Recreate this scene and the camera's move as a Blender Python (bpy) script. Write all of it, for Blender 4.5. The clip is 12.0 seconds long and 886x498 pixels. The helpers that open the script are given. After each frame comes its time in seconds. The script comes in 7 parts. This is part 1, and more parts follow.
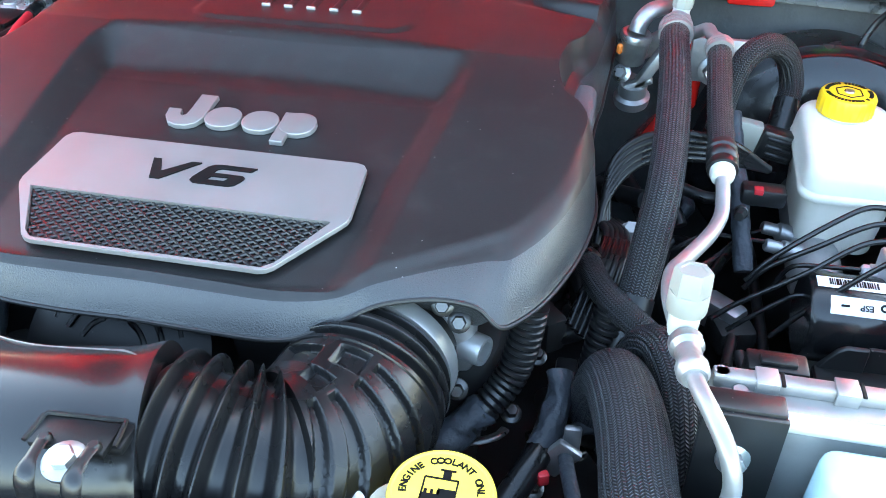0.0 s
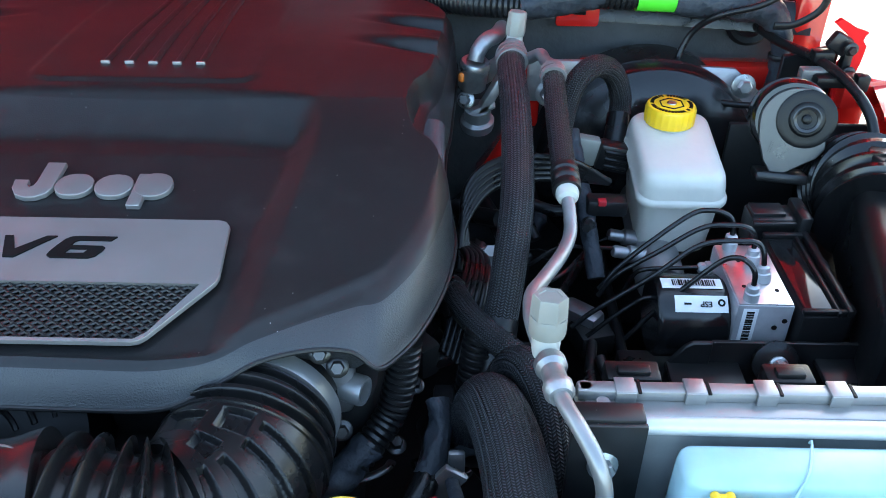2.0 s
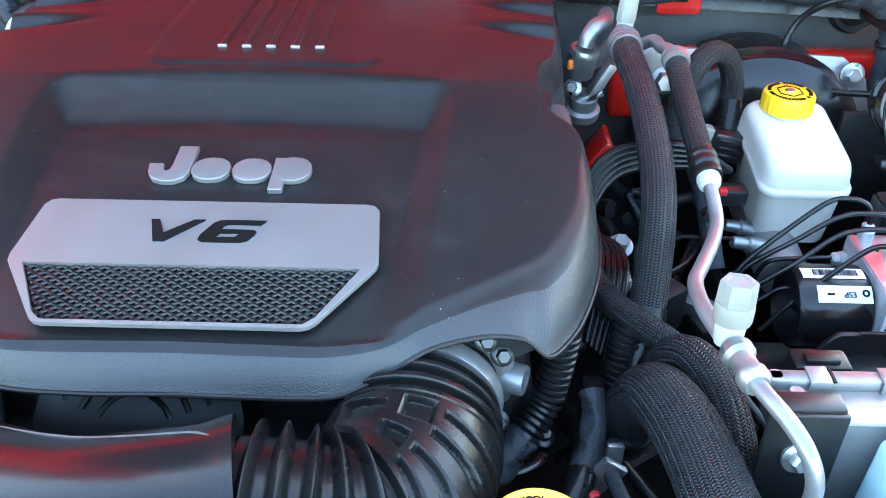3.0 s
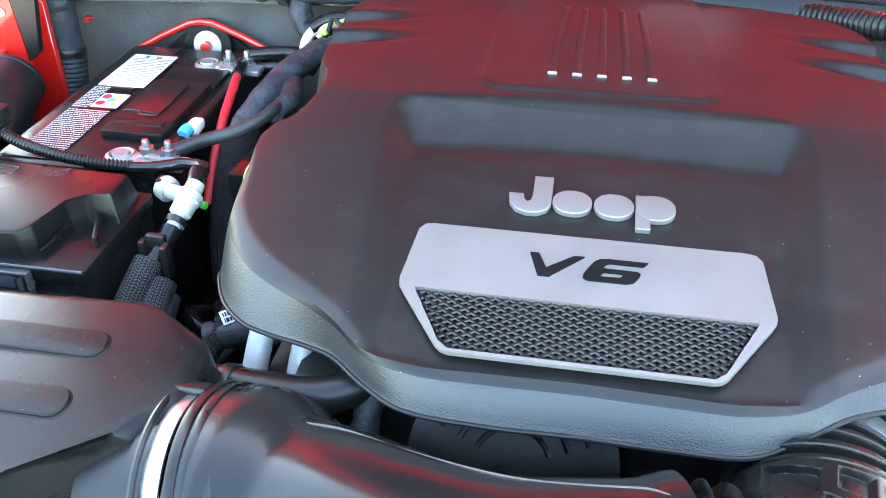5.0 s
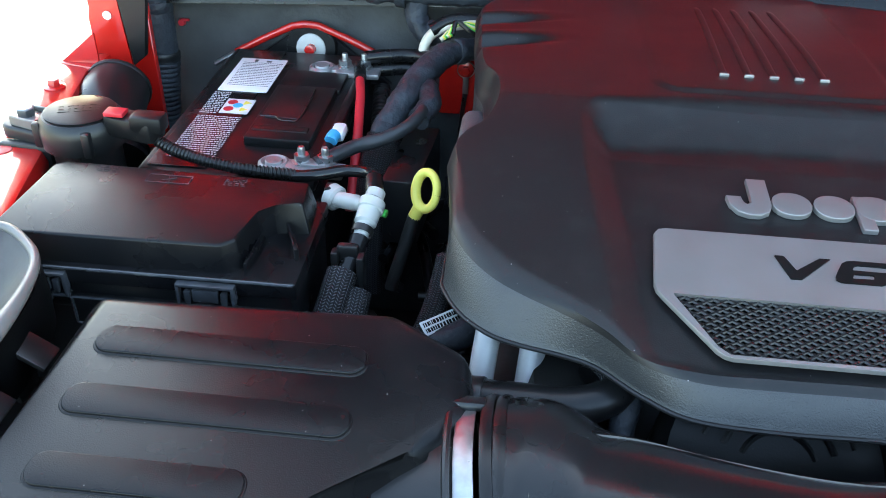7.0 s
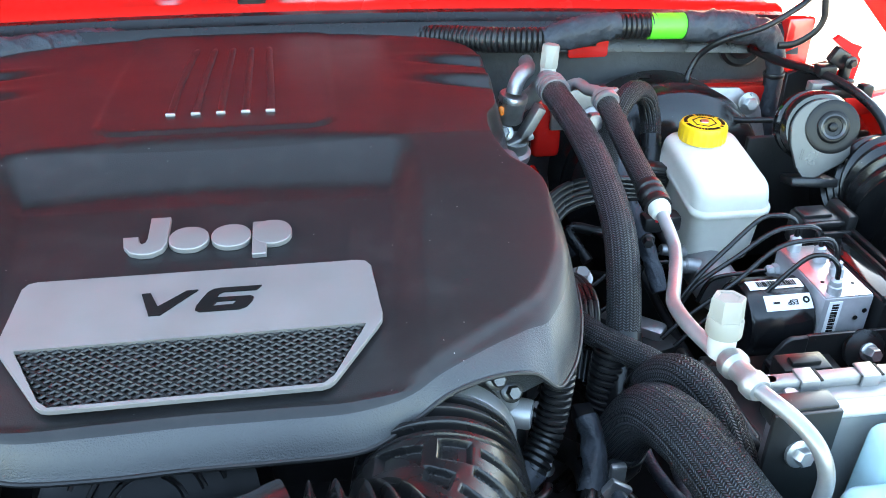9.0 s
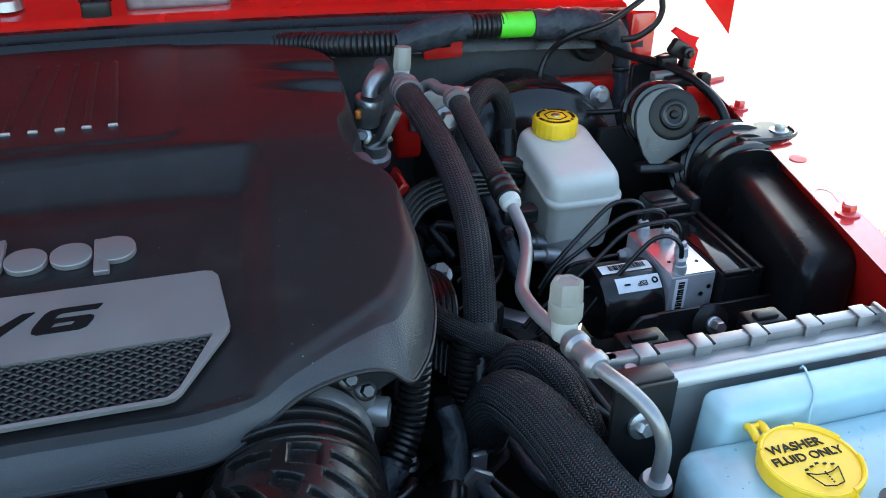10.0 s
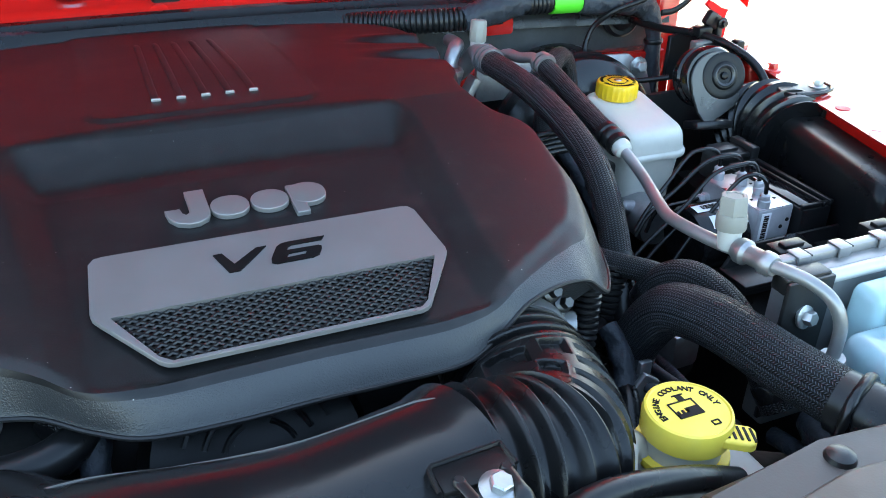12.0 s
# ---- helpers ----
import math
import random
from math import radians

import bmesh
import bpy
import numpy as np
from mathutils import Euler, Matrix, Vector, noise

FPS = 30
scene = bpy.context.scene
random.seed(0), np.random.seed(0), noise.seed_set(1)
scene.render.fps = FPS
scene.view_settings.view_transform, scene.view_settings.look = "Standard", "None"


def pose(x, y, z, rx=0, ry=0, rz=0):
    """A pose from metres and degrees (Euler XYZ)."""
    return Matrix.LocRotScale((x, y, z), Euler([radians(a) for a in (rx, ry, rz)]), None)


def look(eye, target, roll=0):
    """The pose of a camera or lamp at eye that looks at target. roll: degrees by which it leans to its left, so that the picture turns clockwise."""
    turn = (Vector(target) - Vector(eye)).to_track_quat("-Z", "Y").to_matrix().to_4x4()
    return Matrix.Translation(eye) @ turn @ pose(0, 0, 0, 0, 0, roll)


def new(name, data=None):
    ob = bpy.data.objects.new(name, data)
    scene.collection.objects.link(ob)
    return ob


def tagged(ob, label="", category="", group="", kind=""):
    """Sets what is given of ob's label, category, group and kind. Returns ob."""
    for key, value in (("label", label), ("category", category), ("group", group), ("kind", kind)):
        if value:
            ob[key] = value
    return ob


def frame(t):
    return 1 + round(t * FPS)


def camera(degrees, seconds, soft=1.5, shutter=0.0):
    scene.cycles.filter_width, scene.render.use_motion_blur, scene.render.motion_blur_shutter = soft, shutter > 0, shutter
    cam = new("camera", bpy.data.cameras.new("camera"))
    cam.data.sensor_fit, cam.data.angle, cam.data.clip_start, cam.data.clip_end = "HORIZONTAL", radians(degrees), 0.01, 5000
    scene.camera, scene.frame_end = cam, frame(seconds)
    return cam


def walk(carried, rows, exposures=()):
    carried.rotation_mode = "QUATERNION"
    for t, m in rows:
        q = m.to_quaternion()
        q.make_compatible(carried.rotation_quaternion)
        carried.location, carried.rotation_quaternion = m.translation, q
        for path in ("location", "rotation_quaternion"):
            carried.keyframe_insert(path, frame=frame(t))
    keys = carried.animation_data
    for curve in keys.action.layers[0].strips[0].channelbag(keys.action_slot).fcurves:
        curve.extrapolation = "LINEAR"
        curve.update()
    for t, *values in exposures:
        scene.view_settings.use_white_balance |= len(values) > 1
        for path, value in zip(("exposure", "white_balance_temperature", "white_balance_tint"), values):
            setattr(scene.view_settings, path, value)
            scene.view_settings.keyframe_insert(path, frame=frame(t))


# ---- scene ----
cam = camera(54.4, 12.0, soft=0.95)
METRES, EYE, TILT, LEAN, TURN = 1.33, 1.316, -35.09, -0.50, 11.77
ROWS = [
    (0.0, 0.0, 0.0, 0.0, 0.0, 0.0, -0.0),
    (0.5, 0.0303, -0.0038, -0.0013, -4.27, 0.12, 2.76),
    (1.0, 0.0407, -0.0005, 0.0048, -7.65, 0.09, 4.95),
    (1.5, 0.0292, -0.0125, 0.0131, -9.06, -0.05, 5.99),
    (2.0, -0.0012, -0.018, 0.0175, -8.95, 0.04, 6.11),
    (2.5, -0.0307, 0.0018, 0.0133, -8.73, 0.05, 6.03),
    (4.5, -0.2077, 0.0187, 0.0314, -5.25, 0.66, 2.87),
    (5.0, -0.2155, 0.028, 0.046, -1.66, 0.82, 1.27),
    (5.5, -0.2837, 0.049, 0.0607, -2.44, 0.66, 1.33),
    (6.0, -0.3642, 0.054, 0.0688, -2.87, 0.48, 1.39),
    (6.5, -0.3899, 0.0541, 0.0615, -3.56, 0.38, 1.44),
    (8.5, -0.1815, 0.0061, 0.0324, -13.7, 2.22, 9.35),
    (9.0, -0.1422, 0.0083, 0.0269, -17.16, 2.01, 11.48),
    (9.5, -0.112, 0.0083, 0.0171, -20.5, 1.53, 13.44),
    (10.0, -0.1191, -0.0042, 0.0164, -23.9, 0.91, 15.5),
    (10.5, -0.1467, -0.012, 0.0139, -26.93, 0.27, 17.13),
    (11.0, -0.1795, -0.0139, 0.0141, -29.27, -0.31, 18.39),
    (11.5, -0.2309, 0.0105, 0.0087, -29.79, -0.21, 18.7),
    (12.0, -0.2866, 0.0264, 0.0159, -30.57, -0.11, 18.51),
]
EXPOSURES = [(t, s + 0.32, k, 1) for t, s, k in ((0.0, 3.90, 7100), (1.5, 2.85, 6700), (2.0, 2.78, 6500), (2.5, 3.22, 6450), (4.5, 4.36, 7300), (5.5, 3.90, 7500), (6.0, 3.45, 7400), (6.5, 2.85, 7100), (8.5, 4.02, 7500), (9.5, 3.08, 6900), (10.0, 2.28, 6700),
                                                (10.5, 1.18, 6700), (11.0, 1.18, 6700), (11.5, 1.9, 6700), (12.0, 2.80, 6800))]
walk(cam, [(t, pose(0.277, -0.454, EYE, TILT, LEAN, TURN) @ pose(METRES * x, METRES * y, METRES * z, 90 + pitch, roll, yaw)) for t, x, y, z, yaw, pitch, roll in ROWS], EXPOSURES)

# ---- daylight ----
SUN_DIR = Vector((0.02, 0.90, 0.58)).normalized()
world = bpy.data.worlds.new("world")
scene.world = world
world.use_nodes = True
wn = world.node_tree
sky = wn.nodes.new("ShaderNodeTexSky")
sky.sky_type = "NISHITA"
sky.sun_disc = False
sky.dust_density = 2.2
sky.sun_elevation = math.asin(SUN_DIR.z)
sky.sun_rotation = math.atan2(SUN_DIR.x, SUN_DIR.y)
wn.nodes["Background"].inputs["Strength"].default_value = 0.15
wn.links.new(sky.outputs[0], wn.nodes["Background"].inputs["Color"])
sun_data = bpy.data.lights.new("sun", "SUN")
sun_data.energy, sun_data.angle, sun_data.color = 2.35, radians(0.6), (1.0, 0.95, 0.88)
sun = new("sun", sun_data)
sun.matrix_world = look(SUN_DIR * 20, (0, 0, 1))

# ---- materials ----


def mat(name, color, rough=0.5, metal=0.0, var=0.15, scale=30.0, bump=0.0, bump_scale=400.0, coat=0.0, spec=0.5,
        rough_var=0.1, dirt=None, dirt_amount=0.0, dirt_scale=12.0, trans=0.0, sss=0.0, island=0.0, ior=1.45, specks=0.0):
    """A surface with two scales of colour variation, roughness variation, fine relief and patchy dirt."""
    m = bpy.data.materials.new(name)
    m.use_nodes = True
    nt = m.node_tree
    b = nt.nodes["Principled BSDF"]
    tc = nt.nodes.new("ShaderNodeTexCoord")

    def noise_tex(sc, detail=4.0):
        n = nt.nodes.new("ShaderNodeTexNoise")
        n.inputs["Scale"].default_value, n.inputs["Detail"].default_value = sc, detail
        nt.links.new(tc.outputs["Object"], n.inputs["Vector"])
        return n.outputs["Fac"]

    def mix(fac, c1, c2, kind="MIX"):
        x = nt.nodes.new("ShaderNodeMix")
        x.data_type, x.blend_type = "RGBA", kind
        for sock, v in ((x.inputs[0], fac), (x.inputs[6], c1), (x.inputs[7], c2)):
            if hasattr(v, "is_output"):
                nt.links.new(v, sock)
            else:
                sock.default_value = v
        return x.outputs[2]

    def ramp(v, lo, hi, a, z):
        r = nt.nodes.new("ShaderNodeMapRange")
        for i, val in ((1, lo), (2, hi), (3, a), (4, z)):
            r.inputs[i].default_value = val
        nt.links.new(v, r.inputs[0])
        return r.outputs[0]

    c = (*color, 1.0)
    dark = tuple(x * (1 - var) for x in color) + (1.0,)
    light = tuple(min(1.0, x * (1 + var)) for x in color) + (1.0,)
    n1, n2 = noise_tex(scale), noise_tex(scale * 7, 3.0)
    col = mix(ramp(n1, 0.3, 0.7, 0, 1), dark, light)
    col = mix(ramp(n2, 0.35, 0.65, 0, 0.35), col, c)
    if dirt:
        d = noise_tex(dirt_scale, 6.0)
        col = mix(ramp(d, 0.52, 0.75, 0, dirt_amount), col, (*dirt, 1.0))
    if specks:
        # scattered dust grains
        v = nt.nodes.new("ShaderNodeTexVoronoi")
        v.inputs["Scale"].default_value = 190.0
        nt.links.new(tc.outputs["Object"], v.inputs["Vector"])
        sp = nt.nodes.new("ShaderNodeSeparateColor")
        nt.links.new(v.outputs["Color"], sp.inputs[0])
        th = nt.nodes.new("ShaderNodeMath")
        th.operation = "MULTIPLY"
        nt.links.new(ramp(v.outputs["Distance"], 0.05, 0.10, specks, 0.0), th.inputs[0])
        nt.links.new(ramp(sp.outputs[0], 0.90, 0.93, 0.0, 1.0), th.inputs[1])
        col = mix(th.outputs[0], col, (0.30, 0.29, 0.27, 1.0))
    if island:
        g = nt.nodes.new("ShaderNodeNewGeometry")
        h = nt.nodes.new("ShaderNodeHueSaturation")
        nt.links.new(ramp(g.outputs["Random Per Island"], 0, 1, 1 - island, 1 + island), h.inputs["Value"])
        nt.links.new(col, h.inputs["Color"])
        col = h.outputs["Color"]
    nt.links.new(col, b.inputs["Base Color"])
    nt.links.new(ramp(n1, 0.25, 0.75, max(0.02, rough - rough_var), min(1.0, rough + rough_var)), b.inputs["Roughness"])
    b.inputs["Metallic"].default_value = metal
    b.inputs["Specular IOR Level"].default_value = spec
    b.inputs["Coat Weight"].default_value, b.inputs["Coat Roughness"].default_value = coat, 0.04
    b.inputs["Transmission Weight"].default_value = trans
    b.inputs["IOR"].default_value = ior
    if sss:
        b.inputs["Subsurface Weight"].default_value = sss
        b.inputs["Subsurface Scale"].default_value = 0.01
        b.inputs["Subsurface Radius"].default_value = (1.0, 1.0, 1.0)
    if bump:
        bp = nt.nodes.new("ShaderNodeBump")
        bp.inputs["Strength"].default_value, bp.inputs["Distance"].default_value = bump, 0.16 / bump_scale
        nt.links.new(noise_tex(bump_scale, 2.0), bp.inputs["Height"])
        nt.links.new(bp.outputs[0], b.inputs["Normal"])
    return m


def braid(name, color, light, strands=260.0, rough=0.45, skew=1.0, mixup=0.5):
    """Woven sleeve: two families of slanting strands over the tube's own coordinates; crest glint and gap shade sit in
    the base colour.
    """
    m = mat(name, color, rough, 0.0, 0.2, 60.0, spec=0.28)
    nt = m.node_tree
    b = nt.nodes["Principled BSDF"]
    uv = nt.nodes.new("ShaderNodeUVMap")
    sep = nt.nodes.new("ShaderNodeSeparateXYZ")
    nt.links.new(uv.outputs[0], sep.inputs[0])

    def op(kind, a, c, d=None):
        x = nt.nodes.new("ShaderNodeMath")
        x.operation = kind
        for i, v in enumerate((a, c, d)):
            if v is None:
                continue
            if hasattr(v, "is_output"):
                nt.links.new(v, x.inputs[i])
            else:
                x.inputs[i].default_value = v
        return x.outputs[0]

    u, v = sep.outputs[0], sep.outputs[1]
    cell = op("MULTIPLY", v, strands)
    col_id = op("FLOOR", cell, 0.0)
    side = op("SUBTRACT", op("MULTIPLY", op("MODULO", col_id, 2.0), 2.0), 1.0)
    across = op("FRACT", cell, 0.0)
    slant = op("ADD", op("MULTIPLY", u, strands * 1.15 * skew), op("MULTIPLY", across, op("MULTIPLY", side, 0.9)))
    w = op("ABSOLUTE", op("SUBTRACT", op("FRACT", slant, 0.0), 0.5), 0.0)
    edge = op("ABSOLUTE", op("SUBTRACT", across, 0.5), 0.0)
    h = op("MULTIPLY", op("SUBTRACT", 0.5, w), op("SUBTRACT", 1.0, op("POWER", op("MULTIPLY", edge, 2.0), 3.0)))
    bp = nt.nodes.new("ShaderNodeBump")
    bp.inputs["Strength"].default_value, bp.inputs["Distance"].default_value = 1.0, 0.0016
    nt.links.new(h, bp.inputs["Height"])
    nt.links.new(bp.outputs[0], b.inputs["Normal"])
    # colour follows strand height: painted glint on crests, painted shade in gaps
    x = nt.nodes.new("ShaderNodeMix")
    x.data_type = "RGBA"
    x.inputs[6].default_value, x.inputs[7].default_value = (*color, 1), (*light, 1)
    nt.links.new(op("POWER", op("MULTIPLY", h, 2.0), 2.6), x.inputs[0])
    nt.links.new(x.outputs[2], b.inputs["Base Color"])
    return m


COVER = mat("cover plastic", (0.0085, 0.0085, 0.009), 0.43, var=0.16, scale=9, bump=0.6, bump_scale=950, spec=0.42, rough_var=0.05,
            dirt=(0.03, 0.028, 0.027), dirt_amount=0.3, dirt_scale=40, specks=0.9)
# same plastic as the cover, coarser grain; base lightened for the sky sheen
SKIRT = mat("cover skirt with sky sheen", (0.024, 0.0255, 0.027), 0.36, var=0.2, scale=12, bump=2.6, bump_scale=850, spec=0.62, rough_var=0.06, specks=0.3)
# lugs set to a lighter grey than the skirt
LUG = mat("grey lug plastic", (0.075, 0.075, 0.078), 0.5, var=0.2, scale=60, bump=2.2, bump_scale=800, spec=0.5, specks=0.5)
FLATBLACK = mat("flat glossy black lid", (0.007, 0.007, 0.0075), 0.10, var=0.15, scale=20, bump=0.05, bump_scale=300, specks=0.4)
MATTBLACK = mat("matt black moulded plastic", (0.008, 0.008, 0.0085), 0.34, var=0.2, scale=20, bump=0.3, bump_scale=700, spec=0.24, dirt=(0.025, 0.02, 0.018), dirt_amount=0.3, specks=0.4)
BLOCKALU = mat("machined aluminium block", (0.42, 0.42, 0.43), 0.42, 0.45, var=0.15, scale=60, bump=0.2, bump_scale=300, dirt=(0.3, 0.29, 0.28), dirt_amount=0.3, dirt_scale=70)
BLACK = mat("black plastic", (0.009, 0.009, 0.0095), 0.34, var=0.2, scale=20, bump=0.25, bump_scale=900, dirt=(0.03, 0.028, 0.026), dirt_amount=0.15, specks=0.4)
GLOSS = mat("glossy black plastic", (0.007, 0.007, 0.0075), 0.22, var=0.2, scale=15, bump=0.08, bump_scale=300, dirt=(0.025, 0.023, 0.02), dirt_amount=0.12, specks=0.5)
BOXTOP = mat("grained black plastic", (0.006, 0.006, 0.0068), 0.29, var=0.15, scale=14, bump=0.9, bump_scale=1100, spec=0.25, specks=0.6, dirt=(0.03, 0.028, 0.026), dirt_amount=0.15, dirt_scale=25)
RUBBER = mat("black rubber", (0.0075, 0.0075, 0.008), 0.29, var=0.2, scale=25, bump=0.2, bump_scale=500, spec=0.36, dirt=(0.03, 0.028, 0.026), dirt_amount=0.2, dirt_scale=30)
DUCT = mat("shiny black duct plastic", (0.010, 0.010, 0.0108), 0.25, var=0.2, scale=12, bump=0.06, bump_scale=120, spec=0.41, dirt=(0.025, 0.023, 0.02), dirt_amount=0.2, specks=0.5)
PIPE = mat("dull aluminium pipe", (0.55, 0.55, 0.54), 0.45, 0.35, var=0.12, scale=40, bump=0.1, bump_scale=300, dirt=(0.4, 0.39, 0.37), dirt_amount=0.3, dirt_scale=40)
DEEP = mat("dark engine parts", (0.007, 0.007, 0.007), 0.6, var=0.4, scale=18, bump=0.4, bump_scale=120, dirt=(0.018, 0.016, 0.014), dirt_amount=0.5)
SILVER = mat("satin silver plate", (0.252, 0.241, 0.236), 0.42, 0.6, var=0.05, scale=30, rough_var=0.05)
STAMPED = mat("stamped satin steel", (0.07, 0.07, 0.07), 0.33, 0.8, var=0.2, scale=30, rough_var=0.1)
ALU = mat("bare aluminium", (0.28, 0.28, 0.28), 0.38, 0.6, var=0.14, scale=35, bump=0.15, bump_scale=250, rough_var=0.1, dirt=(0.2, 0.195, 0.185), dirt_amount=0.35, dirt_scale=50)
CAST = mat("cast aluminium", (0.35, 0.35, 0.355), 0.45, 0.85, var=0.2, scale=45, bump=0.6, bump_scale=350, dirt=(0.2, 0.19, 0.17), dirt_amount=0.4, dirt_scale=60)
ZINC = mat("zinc steel", (0.38, 0.39, 0.39), 0.35, 0.9, var=0.2, scale=80, rough_var=0.12, dirt=(0.25, 0.22, 0.18), dirt_amount=0.35, dirt_scale=90)
LEAD = mat("lead terminal", (0.30, 0.30, 0.30), 0.5, 0.7, var=0.25, scale=90, bump=0.5, bump_scale=500, dirt=(0.5, 0.5, 0.48), dirt_amount=0.4, dirt_scale=110)
HOOD_RED = mat("matt red hood underside", (0.68, 0.012, 0.014), 0.55, var=0.08, scale=5, spec=0.15)
# tone of the unseen liner, set by the reflections in the engine cover
LINER = mat("dull red-brown hood liner", (0.082, 0.037, 0.039), 0.9, var=0.25, scale=12, bump=0.8, bump_scale=200)
RED = mat("red body paint", (0.50, 0.012, 0.009), 0.25, var=0.06, scale=6, coat=1.0, rough_var=0.04)
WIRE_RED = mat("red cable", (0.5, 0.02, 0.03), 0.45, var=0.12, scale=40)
YELLOW = mat("golden yellow plastic", (0.88, 0.53, 0.02), 0.38, var=0.06, scale=40, bump=0.1, bump_scale=600, dirt=(0.55, 0.38, 0.06), dirt_amount=0.25, dirt_scale=60)
LEMON = mat("lemon yellow plastic", (0.84, 0.63, 0.075), 0.42, var=0.06, scale=40, bump=0.1, bump_scale=600, dirt=(0.6, 0.5, 0.14), dirt_amount=0.25, dirt_scale=60)
YELLOW_PALE = mat("pale yellow plastic", (0.75, 0.66, 0.13), 0.42, var=0.06, scale=40)
INK = mat("black print", (0.006, 0.006, 0.006), 0.45, var=0.05, spec=0.15)
NATURAL = mat("milky white plastic", (0.57, 0.545, 0.48), 0.36, var=0.05, scale=25, bump=0.12, bump_scale=150, sss=0.35, dirt=(0.42, 0.40, 0.35), dirt_amount=0.4, dirt_scale=24)
WASHER = mat("translucent tank plastic", (0.34, 0.50, 0.535), 0.2, var=0.14, scale=18, bump=0.12, bump_scale=120, sss=0.4, dirt=(0.30, 0.50, 0.54), dirt_amount=0.6, dirt_scale=16)
CAPW = mat("grey white plastic cap", (0.23, 0.225, 0.195), 0.5, var=0.08, scale=60)
WHITE = mat("white plastic", (0.43, 0.43, 0.40), 0.4, var=0.05, scale=40)
PAPER = mat("label paper", (0.68, 0.68, 0.68), 0.5, var=0.04, scale=60)
# sky highlights on latch and lid edges are put into this lighter grey
LIT_PLASTIC = mat("black plastic lightened for sky glints", (0.045, 0.048, 0.054), 0.24, var=0.25, scale=60, bump=0.2, bump_scale=500, spec=0.6, rough_var=0.06)
FIREWALL = mat("firewall insulation", (0.042, 0.044, 0.045), 0.75, var=0.6, scale=11, bump=0.8, bump_scale=180, dirt=(0.09, 0.09, 0.09), dirt_amount=0.4, dirt_scale=9)
CONCRETE = mat("sunlit concrete", (0.36, 0.32, 0.265), 0.9, var=0.42, scale=28, bump=0.5, bump_scale=160, dirt=(0.25, 0.215, 0.175), dirt_amount=0.7, dirt_scale=3)
# blue-grey base holds the sky sheen of the black tape
TAPE = mat("black tape with painted sheen", (0.030, 0.034, 0.041), 0.42, var=0.4, scale=50, bump=1.4, bump_scale=190, spec=0.24)
GREEN = mat("bright green tape", (0.10, 0.62, 0.03), 0.45, var=0.08, scale=40)
GREY = mat("weathered grey plastic", (0.13, 0.126, 0.118), 0.32, var=0.2, scale=10, bump=0.3, bump_scale=400, dirt=(0.3, 0.29, 0.27), dirt_amount=0.3)
BROWN = mat("dusty radiator cover plastic", (0.058, 0.045, 0.037), 0.5, var=0.15, scale=25, bump=0.4, bump_scale=700, dirt=(0.14, 0.125, 0.11), dirt_amount=0.4)
BLOCKTOP = mat("milled aluminium face", (0.62, 0.61, 0.61), 0.34, 0.92, var=0.12, scale=60, bump=0.1, bump_scale=500, dirt=(0.4, 0.39, 0.38), dirt_amount=0.3, dirt_scale=120)
BLUE = mat("blue sleeve", (0.05, 0.35, 0.6), 0.45, var=0.1)
GREENW = mat("green wire", (0.05, 0.4, 0.06), 0.45, var=0.1)
YELW = mat("yellow wire", (0.7, 0.6, 0.08), 0.45, var=0.1)
TANW = mat("pale wire", (0.6, 0.56, 0.45), 0.45, var=0.1)
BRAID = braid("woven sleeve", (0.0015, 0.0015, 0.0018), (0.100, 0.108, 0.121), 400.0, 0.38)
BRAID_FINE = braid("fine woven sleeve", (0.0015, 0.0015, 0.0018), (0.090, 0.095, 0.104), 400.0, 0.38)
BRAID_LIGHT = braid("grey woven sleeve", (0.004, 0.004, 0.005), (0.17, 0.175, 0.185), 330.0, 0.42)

# ---- building kit ----
ROOT = {}


def thing(name, at, label, category, group="", kind=""):
    """An Empty at the base of a thing that has parts."""
    e = new(name)
    e.location = at
    e.empty_display_size = 0.02
    ROOT[e] = Vector(at)
    return tagged(e, label, category, group, kind)


def finish(name, bm, material, smooth=True, at=(0, 0, 0)):
    bmesh.ops.recalc_face_normals(bm, faces=bm.faces)
    bmesh.ops.translate(bm, verts=bm.verts, vec=-Vector(at))
    for f in bm.faces:
        f.smooth = smooth
    me = bpy.data.meshes.new(name)
    bm.to_mesh(me)
    bm.free()
    for x in material if isinstance(material, (list, tuple)) else [material]:
        me.materials.append(x)
    if smooth:
        me.set_sharp_from_angle(angle=radians(38))
    return new(name, me)


def part(name, bm, material, parent, label="", smooth=True):
    """One mesh under a thing or under a part; coordinates are the world's."""
    root = parent
    while root.parent:
        root = root.parent
    ob = finish(name, bm, material, smooth, ROOT[root])
    ob.parent = parent
    if label:
        ob["label"] = label
    return ob


def solo(name, bm, material, label, category, group="", kind="", smooth=True):
    """A thing of one mesh, with its origin at its base."""
    xs = [v.co for v in bm.verts]
    at = Vector((sum(v.x for v in xs) / len(xs), sum(v.y for v in xs) / len(xs), min(v.z for v in xs)))
    ob = finish(name, bm, material, smooth, at)
    ob.location = at
    ROOT[ob] = at
    return tagged(ob, label, category, group, kind)


def merge(*bms):
    out = bmesh.new()
    for b in bms:
        me = bpy.data.meshes.new("tmp")
        b.to_mesh(me)
        b.free()
        out.from_mesh(me)
        bpy.data.meshes.remove(me)
    return out


def move(bm, m):
    bmesh.ops.transform(bm, matrix=m, verts=bm.verts)
    return bm


